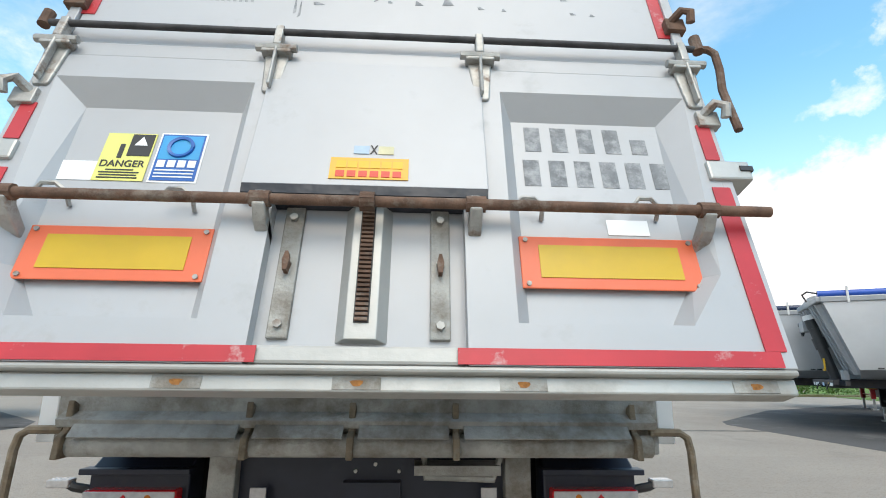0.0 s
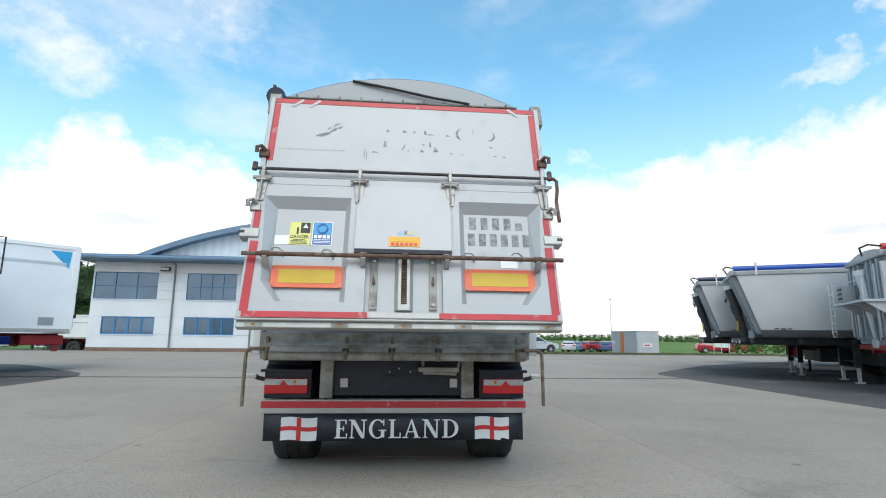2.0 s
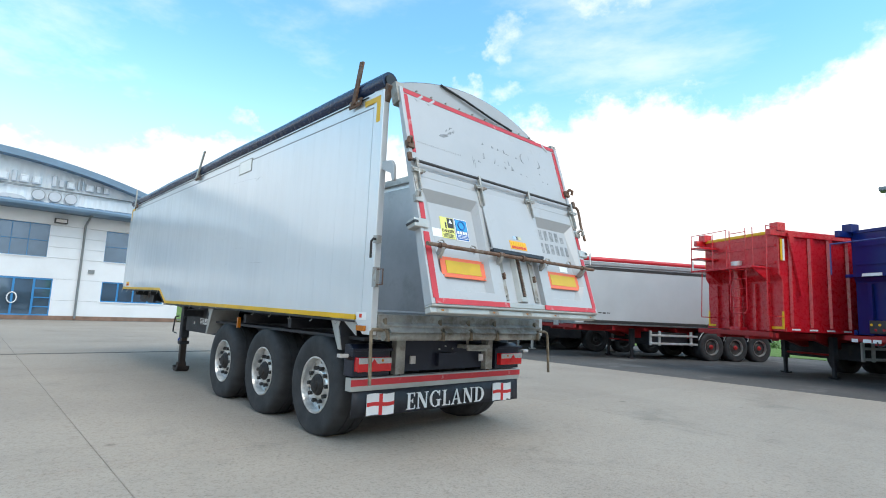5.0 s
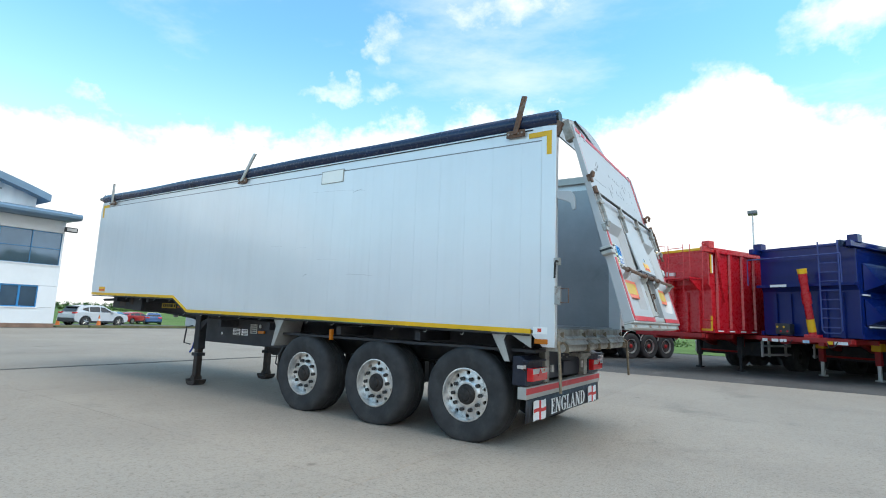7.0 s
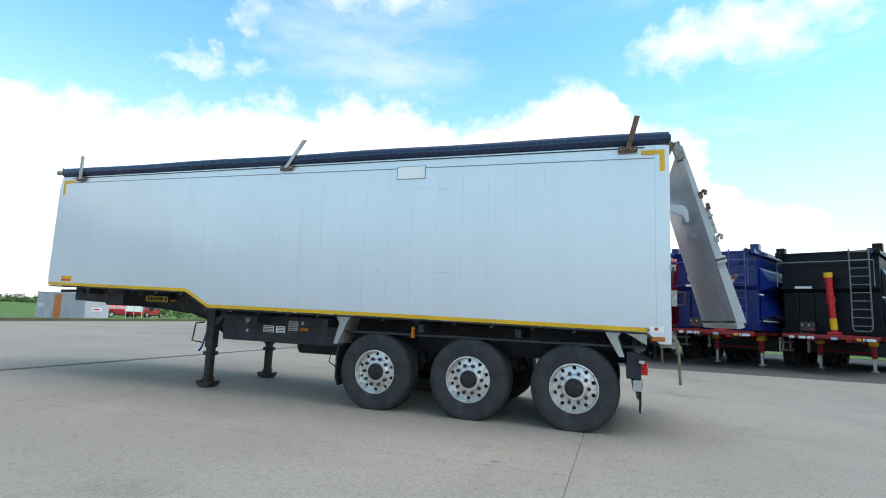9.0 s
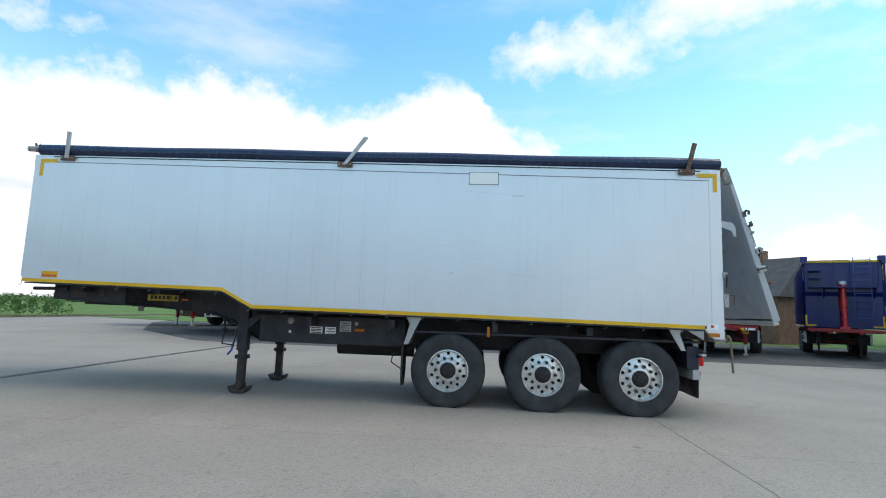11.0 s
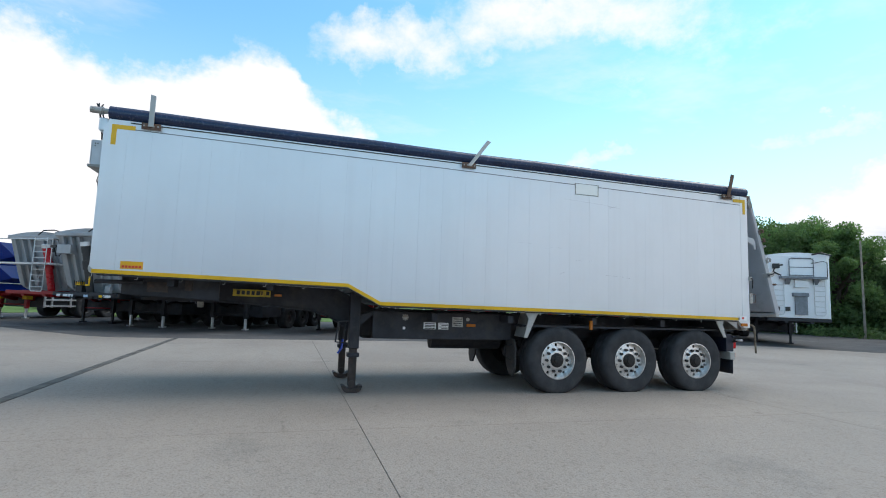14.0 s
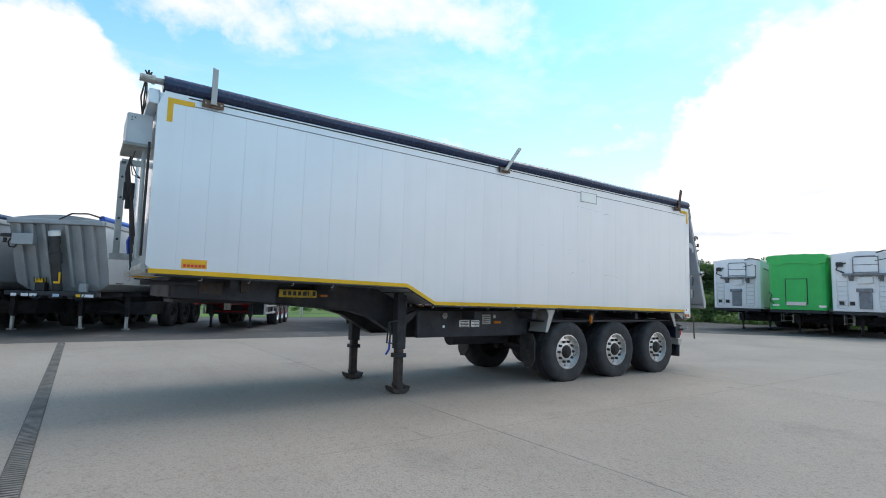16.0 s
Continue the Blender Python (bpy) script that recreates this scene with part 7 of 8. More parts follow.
def box_trailer(m, label, paint, kind, length=13.4, top=3.95, group="trailers parked in a row", deck=1.22):
    T = thing("walking_floor_trailer" if kind != "fridge" else "refrigerated_trailer", label, "trailer", m, group)
    half = 1.27
    # rounded upright front corners
    pts = [(0.22, -half), (0.08, -half + 0.06), (0.0, -half + 0.2), (0.0, half - 0.2), (0.08, half - 0.06), (0.22, half), (length, half), (length, -half)]
    Shape().prism(pts, 2, deck, top).to("box_body", paint, T, "smooth box body", bevel=0.02)
    for y in (-half, half):
        Shape().box((0.3, y - 0.03, deck - 0.02), (length, y + 0.03, deck + 0.1)).to("lower_rail", ALU, T)
        Shape().box((0.2, y - 0.03, top - 0.1), (length, y + 0.03, top + 0.02)).to("top_rail", paint, T, bevel=0.01)
    if kind == "floor":
        Shape().box((-0.05, -0.55, 3.0), (0.0, 0.35, top - 0.15)).to("front_hatch", paint, T, bevel=0.02)
        for z in (3.02, 3.36, 3.72):
            Shape().box((-0.065, -0.57, z - 0.015), (-0.05, 0.37, z + 0.015)).to("hatch_seam", PUMPGREY, T)
        Shape().tube([(-0.07, -0.55, 2.96), (-0.07, -0.55, top - 0.2), (-0.07, -0.45, top - 0.12), (-0.07, 0.27, top - 0.12), (-0.07, 0.37, top - 0.2), (-0.07, 0.37, 2.96)], 0.018, 6).to("hatch_rail", PUMPGREY, T, smooth=True)
        Shape().box((-0.25, -1.0, 2.86), (0.0, 0.75, 2.96)).to("catwalk", PUMPGREY, T, bevel=0.01)
        for y in (-0.62, 0.45):
            Shape().prism([(-0.02, 2.62), (-0.02, 2.86), (-0.22, 2.86)], 1, y - 0.09, y + 0.09).to("catwalk_bracket", PUMPGREY, T)
        Shape().box((-0.14, -0.35, 2.5), (0.0, 0.2, 2.8)).to("control_box", WHITE, T, bevel=0.015)
        Shape().box((-0.10, -0.28, 1.35), (0.0, 0.18, 2.15)).to("pump_panel", PUMPGREY, T, bevel=0.01)
        Shape().box((-0.16, -0.32, 2.12), (0.0, 0.28, 2.28)).to("valve_block", PUMPGREY, T, bevel=0.02)
        ladder(T, -0.08, -0.95, -0.55, 1.35, 2.9, GALV, 7)
        ladder(T, -0.08, 0.6, 1.0, 1.35, 2.7, GALV, 6)
        Shape().tube([(-0.1, -0.45, top - 0.35), (-0.12, -0.9, top - 0.25), (-0.1, -1.05, top - 0.3), (-0.1, -1.05, 2.9)], 0.016, 6).to("hand_rail", HOSE, T, smooth=True)
        Shape().tube([(-0.1, 0.62, 3.45), (-0.12, 0.9, 3.42), (-0.1, 1.0, 3.15), (-0.1, 0.7, 3.0)], 0.035, 6).to("hose", HOSE, T, smooth=True)
        Shape().box((-0.15, 0.75, 3.3), (0.0, 1.0, 3.5)).to("lamp_box", HOSE, T, bevel=0.02)
        for y in (0.85, 0.45):
            Shape().box((-0.05, y - 0.09, 1.5), (0.0, y + 0.09, 1.68)).to("socket_plate", HOSE, T, bevel=0.01)
        Shape().tube([(-0.06, -0.5, top + 0.02), (-0.2, -0.8, top + 0.1), (-0.05, -1.25, top + 0.0)], 0.03, 6).to("hose", HOSE, T, smooth=True)
        for y in (-half - 0.012, half + 0.012):
            Shape().tube([(x, y, top - 0.42 - 0.22 * abs(math.sin((x - 0.4) * 0.75))) for x in np.linspace(0.4, 10.5, 50)], 0.02, 6).to("rope", HOSE, T, smooth=True)
            for x in (2.4, 5.0, 7.4):
                Shape().box((x - 0.015, y - 0.008, deck), (x + 0.015, y + 0.008, top - 0.5)).to("side_strap", HOSE, T)
        Shape().box((0.35, half, deck + 0.12), (0.65, half + 0.008, deck + 0.36)).to("side_label", STICKBLUE, T)
        bow = [(-half + 2 * half * i / 14, top + 0.12 * math.sin(math.pi * i / 14)) for i in range(15)]
        Shape().prism(bow, 0, 0.02, length - 0.1).to("roof_sheet", paint, T, smooth=True)
    elif kind == "green":
        Shape().prism([(-half + 2 * half * i / 14, top + 0.10 + 0.012 * math.sin(i * 1.7) + 0.05 * math.sin(math.pi * i / 14)) for i in range(15)] + [(half, top - 0.25), (0.8, top - 0.42), (0.45, top - 0.3), (-0.45, top - 0.3), (-0.8, top - 0.42), (-half, top - 0.3)], 0, -0.06, length).to("tarpaulin", GREENPAINT, T, "green roof tarpaulin")
        Shape().box((-0.03, -0.45, 1.55), (0.0, 0.45, 2.75)).to("front_door", GREENPAINT, T, bevel=0.01)
        for y0, y1, z0, z1 in ((-0.47, 0.47, 2.75, 2.78), (-0.47, 0.47, 1.52, 1.55), (0.45, 0.48, 1.52, 2.78), (-0.48, -0.45, 1.52, 2.78)):
            Shape().box((-0.035, y0, z0), (0.0, y1, z1)).to("door_seam", BLACK, T)
        Shape().box((-0.1, -0.42, 1.45), (0.0, 0.42, 1.62)).to("step_plate", GALV, T)
        for y, z, mt in ((0.95, 1.75, WHITE), (0.95, 1.45, WHITE), (-1.05, 1.42, PAPER)):
            Shape().box((-0.02, y - 0.18, z - 0.05), (0.0, y + 0.12, z + 0.05)).to("front_label", mt, T)
        Shape().tube([(-0.05, 1.2, 2.1), (-0.15, 1.05, 1.95), (-0.12, 1.15, 1.7), (-0.05, 1.0, 1.5)], 0.03, 6).to("hose", HOSE, T, smooth=True)
    else:
        Shape().box((0.2, -half - 0.012, top - 0.62), (length - 0.3, -half, top - 0.54)).to("side_rail", FLEETSILVER, T)
        Shape().prism([(length - 0.75, top - 0.18), (length - 0.18, top - 0.18), (length - 0.22, top - 0.72)], 1, -half - 0.006, -half).to("side_triangle", SKYBLUE, T, "light blue triangle print")
        Shape().box((length - 0.85, -half - 0.006, deck + 0.2), (length - 0.45, -half, deck + 0.45)).to("side_label", FLEETGREY, T)
        Shape().box((length - 0.12, -half - 0.02, deck - 0.05), (length + 0.06, half + 0.02, top + 0.02)).to("rear_frame", paint, T, bevel=0.02)
        for y in (-1.1, -0.35, 0.35, 1.1):
            Shape().rod((length + 0.1, y, deck + 0.1), (length + 0.1, y, top - 0.1), 0.022, 8).to("lock_rod", GALV, T)
            for z in (deck + 0.5, 2.4, top - 0.5):
                Shape().box((length + 0.06, y - 0.08, z - 0.06), (length + 0.16, y + 0.08, z + 0.06)).to("lock_keeper", BLACK, T)
        Shape().tube([(length + 0.06, -half, 3.5), (length + 0.28, -half - 0.02, 3.5), (length + 0.28, -half - 0.02, 2.6), (length + 0.06, -half, 2.6)], 0.02, 6).to("door_handle", HOSE, T)
    if kind == "fridge":
        running_gear(T, CHASSISRED, length, [length - 7.6, length - 6.3, length - 5.0] if length > 10 else [length - 3.6, length - 2.3, length - 1.0], deck - 0.05, None, 2.6)
        if length > 10:
            # blocks added in place of a blue truck chassis standing behind the trailer
            for x in (length - 3.3, length - 2.0):
                bg = Shape().box((x - 0.58, -1.2, 0.78), (x + 0.58, -0.8, 1.10)).to("blue_guard", BLUEPAINT, T, "dark blue block standing for a truck chassis beyond", bevel=0.04)
                Shape().box((x - 0.55, -1.206, 0.80), (x + 0.55, -1.2, 0.84)).to("skirt_stripe", WHITE, bg)
            Shape().box((length - 1.2, -1.15, 0.82), (length - 0.1, 1.15, 1.12)).to("rear_frame_beam", CHASSISRED, T, bevel=0.03)
            Shape().box((length - 0.35, -1.1, 0.62), (length - 0.22, -0.95, 0.85)).to("bumper_hanger", CHASSISRED, T)
    else:
        running_gear(T, BLACK, length, [length - 3.9, length - 2.6, length - 1.3], deck, None, 2.7, plates=False)
    return T


YAW = -28


def row(x, y, yaw=YAW):
    return pose(x, y, 0, 0, 0, yaw)


silver_tipper(row(10.9, 11.2), "silver aluminium tipping trailer with blue rolled sheet, parked on asphalt", BLUEROLL, BLACK, leg_x=2.95)
silver_tipper(row(11.6, 14.25), "silver aluminium tipping trailer with dark rolled sheet, parked on asphalt", DARKROLL, BLACK, leg_x=2.98)
silver_tipper(row(13.93, 16.6), "silver tipping trailer with ladder and red chassis on asphalt", DARKROLL, CHASSISRED, True, "ladder", leg_x=2.95)
silver_tipper(row(11.56, 6.90), "silver tipping trailer with red rolled sheet and red chassis", REDROLL, CHASSISRED, False, "columns", 9.3, 3.23, True, 2.55, REDHUB, [5.5, 6.55, 7.6], SATINGREY)
steel_tipper(row(11.22, 1.09), "red ribbed steel tipping trailer with front ladder, on asphalt", REDPAINT, REDPAINT)
steel_tipper(row(11.14, -2.33), "dark blue steel tipping trailer with red chassis, on asphalt", BLUEPAINT, REDPAINT, ribs=False, legs=GALV)
steel_tipper(row(11.08, -5.5), "black steel tipping trailer with red chassis, on asphalt", BLACKPAINT, REDPAINT, ribs=False, legs=GALV)
steel_tipper(row(17.0, 20.6), "low dark blue steel tipping trailer at the end of the row", BLUEPAINT, REDPAINT, top=2.75, ribs=False, legs=GALV)
steel_tipper(row(12.8, -11.0), "dark blue ribbed tipping trailer with yellow edging and red chassis", BLUEPAINT, REDPAINT, top=3.85)
box_trailer(row(8.25, -13.0), "white walking-floor trailer with front ladder, parked on asphalt", WHITEPAINT, "floor", top=3.87)
box_trailer(pose(7.1, -19.45, 0, 0, 0, -86), "white walking-floor trailer beside a green one", WHITEPAINT, "floor", top=3.85, group="trailers by the hedge")
box_trailer(pose(3.88, -18.8, 0, 0, 0, -86), "bright green walking-floor trailer with green tarpaulin roof", GREENPAINT, "green", top=3.85, group="trailers by the hedge")
box_trailer(pose(1.08, -18.62, 0, 0, 0, -86), "white walking-floor trailer at the end of the row", WHITEPAINT, "floor", top=3.87, group="trailers by the hedge")
FR = 45
fx, fy = math.cos(radians(FR)), math.sin(radians(FR))
box_trailer(pose(-10.4 - 13.4 * fx - 0.9, 12.9 - 13.4 * fy + 0.9, 0, 0, 0, FR), "white refrigerated trailer with blue triangle print, parked at an angle", WHITEPAINT, "fridge", group="refrigerated trailers")
box_trailer(pose(-9.75 - 13.4 * fx - 0.9, 8.3 - 13.4 * fy + 0.9, 0, 0, 0, FR), "white refrigerated trailer parked at an angle", WHITEPAINT, "fridge", group="refrigerated trailers")
box_trailer(pose(-30.5, 39.0, -0.5, 0, 0, 3), "white box trailer beside the office building", WHITEPAINT, "fridge", length=8.0, top=3.0, group="refrigerated trailers")

# ---- distance: shed, cars, lamps, trees, hedges ----
SHEDGREY = material("grey_cabin_steel", (0.55, 0.57, 0.58), 0.5, 0.1, 0.05, 0.8)
DOORORANGE = material("orange_door_paint", (0.70, 0.18, 0.03), 0.5, 0.0, 0.08, 0.5)
BARK = material("tree_bark", (0.10, 0.075, 0.055), 0.9, 0.0, 0.25, 0.3, 0.5, 0.05)


def leaf_material(name, color, size):
    """Thin leaves: a matt face that also lets light through."""
    m = material(name, color, 0.65, 0.0, 0.35, size, spec=0.3)
    nt = m.node_tree
    N, L = nt.nodes, nt.links
    b = N["Principled BSDF"]
    out = N["Material Output"]
    tr = N.new("ShaderNodeBsdfTranslucent")
    mul = N.new("ShaderNodeMix")
    mul.data_type, mul.blend_type = "RGBA", "MULTIPLY"
    mul.inputs[0].default_value = 1.0
    L.new(b.inputs["Base Color"].links[0].from_socket, mul.inputs[6])
    mul.inputs[7].default_value = (1.15, 1.3, 0.85, 1)
    L.new(mul.outputs[2], tr.inputs[0])
    mx = N.new("ShaderNodeMixShader")
    mx.inputs[0].default_value = 0.55
    L.new(b.outputs[0], mx.inputs[1])
    L.new(tr.outputs[0], mx.inputs[2])
    L.new(mx.outputs[0], out.inputs[0])
    return m


LEAF = leaf_material("tree_leaves", (0.155, 0.24, 0.10), 0.9)
LEAFDARK = leaf_material("dark_tree_leaves", (0.105, 0.17, 0.075), 0.9)
HEDGE = leaf_material("hedge_leaves", (0.17, 0.25, 0.11), 1.5)
CARGLASS = material("car_glass", (0.02, 0.025, 0.03), 0.06, 0.0, 0.1, 0.5, spec=0.8)
BRICK = material("brown_brick_wall", (0.22, 0.12, 0.08), 0.85, 0.0, 0.2, 0.4, 0.3, 0.03)
TILE = material("grey_roof_tiles", (0.10, 0.09, 0.085), 0.8, 0.0, 0.2, 0.4, 0.3, 0.05)
WOOD = material("weathered_pole_wood", (0.30, 0.255, 0.20), 0.85, 0.0, 0.2, 0.3)


def shed():
    T = thing("site_cabin", "grey steel site cabin with an orange door beyond the kerb", "cabin", pose(20.2, 37.7, -0.26))
    Shape().box((0, 0, 0.05), (1.9, 5.2, 1.98)).to("cabin_body", SHEDGREY, T, bevel=0.02)
    for k in range(34):
        Shape().box((-0.03, 0.04 + 0.15 * k, 0.12), (0.0, 0.11 + 0.15 * k, 1.96)).to("rib", SHEDGREY, T)
    for k in range(12):
        Shape().box((0.03 + 0.15 * k, -0.02, 0.12), (0.10 + 0.15 * k, 0.0, 1.96)).to("rib", SHEDGREY, T)
    Shape().box((-0.05, 2.5, 0.12), (-0.03, 3.25, 1.9)).to("door", DOORORANGE, T, bevel=0.005)
    Shape().box((0.5, -0.04, 0.7), (1.3, -0.02, 1.0)).to("sign_plate", WHITE, T)
    Shape().box((0.6, -0.045, 0.8), (1.1, -0.04, 0.9)).to("sign_bar", REDFLAG, T)
    Shape().box((-0.04, 4.4, 0.9), (-0.03, 5.0, 1.2)).to("sign_plate", WHITE, T)
    Shape().box((-0.05, -0.05, 1.98), (1.95, 5.25, 2.04)).to("cabin_roof", SHEDGREY, T)


def car(m, paint_color, label):
    """Front towards -x."""
    T = thing("car", label, "car", m, "cars in the car park")
    paint = material("car_paint", paint_color, 0.25, 0.2, 0.03, 1.0, coat=0.6)
    h = 1.47
    L, w, belt, rw = 2.15, 0.89, 1.0, 0.36
    wheels = (-1.33, 1.28)

    def arch(cx):
        return [(cx + 0.42 * math.cos(a), 0.34 + 0.42 * math.sin(a)) for a in np.linspace(math.pi + 0.25, -0.25, 12)]

    low = [(-L + 0.05, 0.30)] + arch(wheels[0]) + arch(wheels[1]) + [(L - 0.03, 0.34), (L, 0.62), (L - 0.04, 0.95), (L - 0.10, belt + 0.04), (-1.02, belt + 0.03), (-1.75, 0.90), (-L + 0.10, 0.76), (-L, 0.55)]
    Shape().prism(low, 1, -w, w).to("car_body", paint, T, bevel=0.045, smooth=True)
    base = [(-1.12, belt), (L - 0.16, belt)]
    roof = [(-0.28, h - 0.04), (0.15, h), (1.15, h - 0.03), (L - 0.62, h - 0.10)]
    prof = [base[0]] + roof + [base[1]]
    half = lambda z: 0.84 - 0.20 * (z - belt) / (h - belt)
    n = len(prof)
    vs = [(x, -half(z), z) for x, z in prof] + [(x, half(z), z) for x, z in prof]
    Shape().add(vs, [tuple(range(n)), tuple(range(2 * n - 1, n - 1, -1))] + [(i, i + n, i + 1 + n, i + 1) for i in range(n - 1)]).to("cabin", paint, T, bevel=0.04, smooth=True)
    top, bot = h - 0.13, belt + 0.05
    for sg in (-1, 1):
        for pane in ([(-0.93, bot), (-0.05, bot), (-0.05, top), (-0.33, top - 0.02)], [(0.02, bot), (0.92, bot), (0.92, top - 0.01), (0.02, top)], [(0.99, bot), (1.62, bot), (1.40, top - 0.04), (0.99, top - 0.01)]):
            Shape().add([(x, sg * (half(z) + 0.006), z) for x, z in pane], [(0, 1, 2, 3)]).to("side_window", CARGLASS, T)
        Shape().box((-0.9, min(sg * 0.88, sg * 0.91), 0.27), (0.85, max(sg * 0.88, sg * 0.91), 0.42)).to("sill", BLACK, T, bevel=0.02)
        Shape().box((-0.85, min(sg * 0.86, sg * 1.02), 1.02), (-0.68, max(sg * 0.86, sg * 1.02), 1.15)).to("mirror", paint, T, bevel=0.03)
        Shape().box((0.1, min(sg * 0.89, sg * 0.905), 0.82), (0.3, max(sg * 0.89, sg * 0.905), 0.86)).to("door_handle", BLACK, T)
    Shape().add([(-1.085, -0.74, belt + 0.05), (-1.085, 0.74, belt + 0.05), (-0.36, 0.62, h - 0.09), (-0.36, -0.62, h - 0.09)], [(0, 1, 2, 3)]).to("windscreen", CARGLASS, T)
    xr = L - 0.62
    Shape().add([(L - 0.18, -0.70, belt + 0.08), (L - 0.18, 0.70, belt + 0.08), (xr + 0.03, 0.60, h - 0.16), (xr + 0.03, -0.60, h - 0.16)], [(0, 1, 2, 3)]).to("rear_window", CARGLASS, T)
    for x in wheels:
        for y in (-0.80, 0.80):
            wh = Shape().rod((x, y - 0.11, 0.34), (x, y + 0.11, 0.34), 0.34, 24).to("wheel", RUBBER, T, bevel=0.03)
            Shape().rod((x, y - 0.114, 0.34), (x, y + 0.114, 0.34), 0.22, 16).to("rim", RIM, wh)
            for k in range(5):
                a = 2 * math.pi * (k + 0.5) / 5
                Shape().rod((x + 0.14 * math.cos(a), y - 0.117, 0.34 + 0.14 * math.sin(a)), (x + 0.14 * math.cos(a), y + 0.117, 0.34 + 0.14 * math.sin(a)), 0.05, 8).to("rim_hole", HUB, wh)
    Shape().box((-L - 0.02, -0.75, 0.32), (-L + 0.06, 0.75, 0.48)).to("front_bumper", BLACK, T, bevel=0.03)
    Shape().box((-L - 0.012, -0.45, 0.55), (-L + 0.06, 0.45, 0.68)).to("grille", BLACK, T, bevel=0.02)
    Shape().box((L - 0.06, -0.78, 0.34), (L + 0.02, 0.78, 0.55)).to("rear_bumper", paint, T, bevel=0.03)
    for y in (-0.66, 0.66):
        Shape().box((-L - 0.005, y - 0.2, 0.66), (-L + 0.14, y + 0.2, 0.78)).to("headlight", CLEARLENS, T, bevel=0.02)
        Shape().box((L - 0.10, y - 0.2, 0.80), (L + 0.01, y + 0.2, 0.95)).to("tail_light", REDLENS, T, bevel=0.02)
    return T


def crossover(m, label):
    """A tall hatchback, front towards +x."""
    T = thing("car", label, "car", m, "cars in the car park")
    paint = material("silver_car_paint", (0.58, 0.60, 0.63), 0.45, 0.0, 0.0, 4.0, coat=0.3)
    w, belt, h, wr = 0.88, 0.98, 1.55, 0.34
    wheels = (-1.32, 1.36)
    arc = lambda cx, r: [(cx + r * math.cos(a), wr + r * math.sin(a)) for a in np.linspace(math.pi + 0.2, -0.2, 14)]
    hull = [(-2.10, 0.40)] + arc(wheels[0], 0.40) + arc(wheels[1], 0.40) + [(2.12, 0.36), (2.20, 0.55), (2.16, 0.74), (1.98, 0.86), (1.35, 0.97), (0.98, belt + 0.05), (-1.88, belt + 0.06), (-2.10, 0.94), (-2.17, 0.66)]
    Shape().prism(hull, 1, -w, w).to("car_body", paint, T, bevel=0.025, smooth=True)
    half = lambda z: 0.83 - 0.20 * (z - belt) / (h - belt)
    prof = [(1.12, belt), (0.26, h - 0.07), (-0.15, h), (-0.95, h - 0.02), (-1.72, h - 0.13), (-2.0, belt)]
    n = len(prof)
    vs = [(x, -half(z), z) for x, z in prof] + [(x, half(z), z) for x, z in prof]
    Shape().add(vs, [tuple(range(n)), tuple(range(2 * n - 1, n - 1, -1))] + [(i, i + n, i + 1 + n, i + 1) for i in range(n - 1)]).to("cabin", paint, T, bevel=0.05, smooth=True, seg=3)
    top, bot = h - 0.12, belt + 0.06
    for sg in (-1, 1):
        y0, y1 = min(sg * 0.875, sg * 0.897), max(sg * 0.875, sg * 0.897)
        for pane in ([(0.86, bot), (0.22, top - 0.03), (-0.10, top), (-0.10, bot)], [(-0.17, bot), (-0.17, top), (-0.98, top - 0.02), (-0.98, bot + 0.03)], [(-1.05, bot + 0.04), (-1.05, top - 0.03), (-1.42, top - 0.12), (-1.58, bot + 0.15)]):
            Shape().add([(x, sg * (half(z) + 0.008), z) for x, z in pane], [(0, 1, 2, 3)]).to("side_window", CARGLASS, T)
        for cx in wheels:
            Shape().prism(arc(cx, 0.455) + list(reversed(arc(cx, 0.40))), 1, y0, y1).to("arch_cladding", FRAMEBACK, T)
        Shape().box((wheels[0] + 0.45, y0, 0.26), (wheels[1] - 0.45, y1, 0.40)).to("sill", FRAMEBACK, T, bevel=0.01)
        Shape().box((0.62, min(sg * 0.86, sg * 1.03), 1.00), (0.80, max(sg * 0.86, sg * 1.03), 1.14)).to("mirror", paint, T, bevel=0.03)
        Shape().rod((0.1, sg * 0.60, h + 0.0), (-1.35, sg * 0.58, h - 0.05), 0.018, 6).to("roof_rail", PIPE, T)
        for x in (-0.72, 0.12):
            Shape().box((x - 0.1, y0, 0.86), (x + 0.1, y1, 0.89)).to("door_handle", paint, T)
        Shape().box((-2.14, min(sg * 0.52, sg * 0.87), 0.90), (-1.86, max(sg * 0.52, sg * 0.87), 1.03)).to("tail_light", REDLENS, T, bevel=0.025)
        Shape().box((1.86, min(sg * 0.5, sg * 0.86), 0.72), (2.14, max(sg * 0.5, sg * 0.86), 0.84)).to("headlight", CLEARLENS, T, bevel=0.03)
    Shape().add([(1.06, -0.76, belt + 0.06), (1.06, 0.76, belt + 0.06), (0.31, 0.62, h - 0.10), (0.31, -0.62, h - 0.10)], [(0, 1, 2, 3)]).to("windscreen", CARGLASS, T)
    Shape().add([(-2.0, -0.72, belt + 0.10), (-2.0, 0.72, belt + 0.10), (-1.80, 0.62, h - 0.17), (-1.80, -0.62, h - 0.17)], [(0, 1, 2, 3)]).to("rear_window", CARGLASS, T)
    Shape().prism([(-1.60, h - 0.09), (-1.93, h - 0.13), (-1.92, h - 0.17), (-1.62, h - 0.14)], 1, -0.6, 0.6).to("spoiler", FRAMEBACK, T, bevel=0.01)
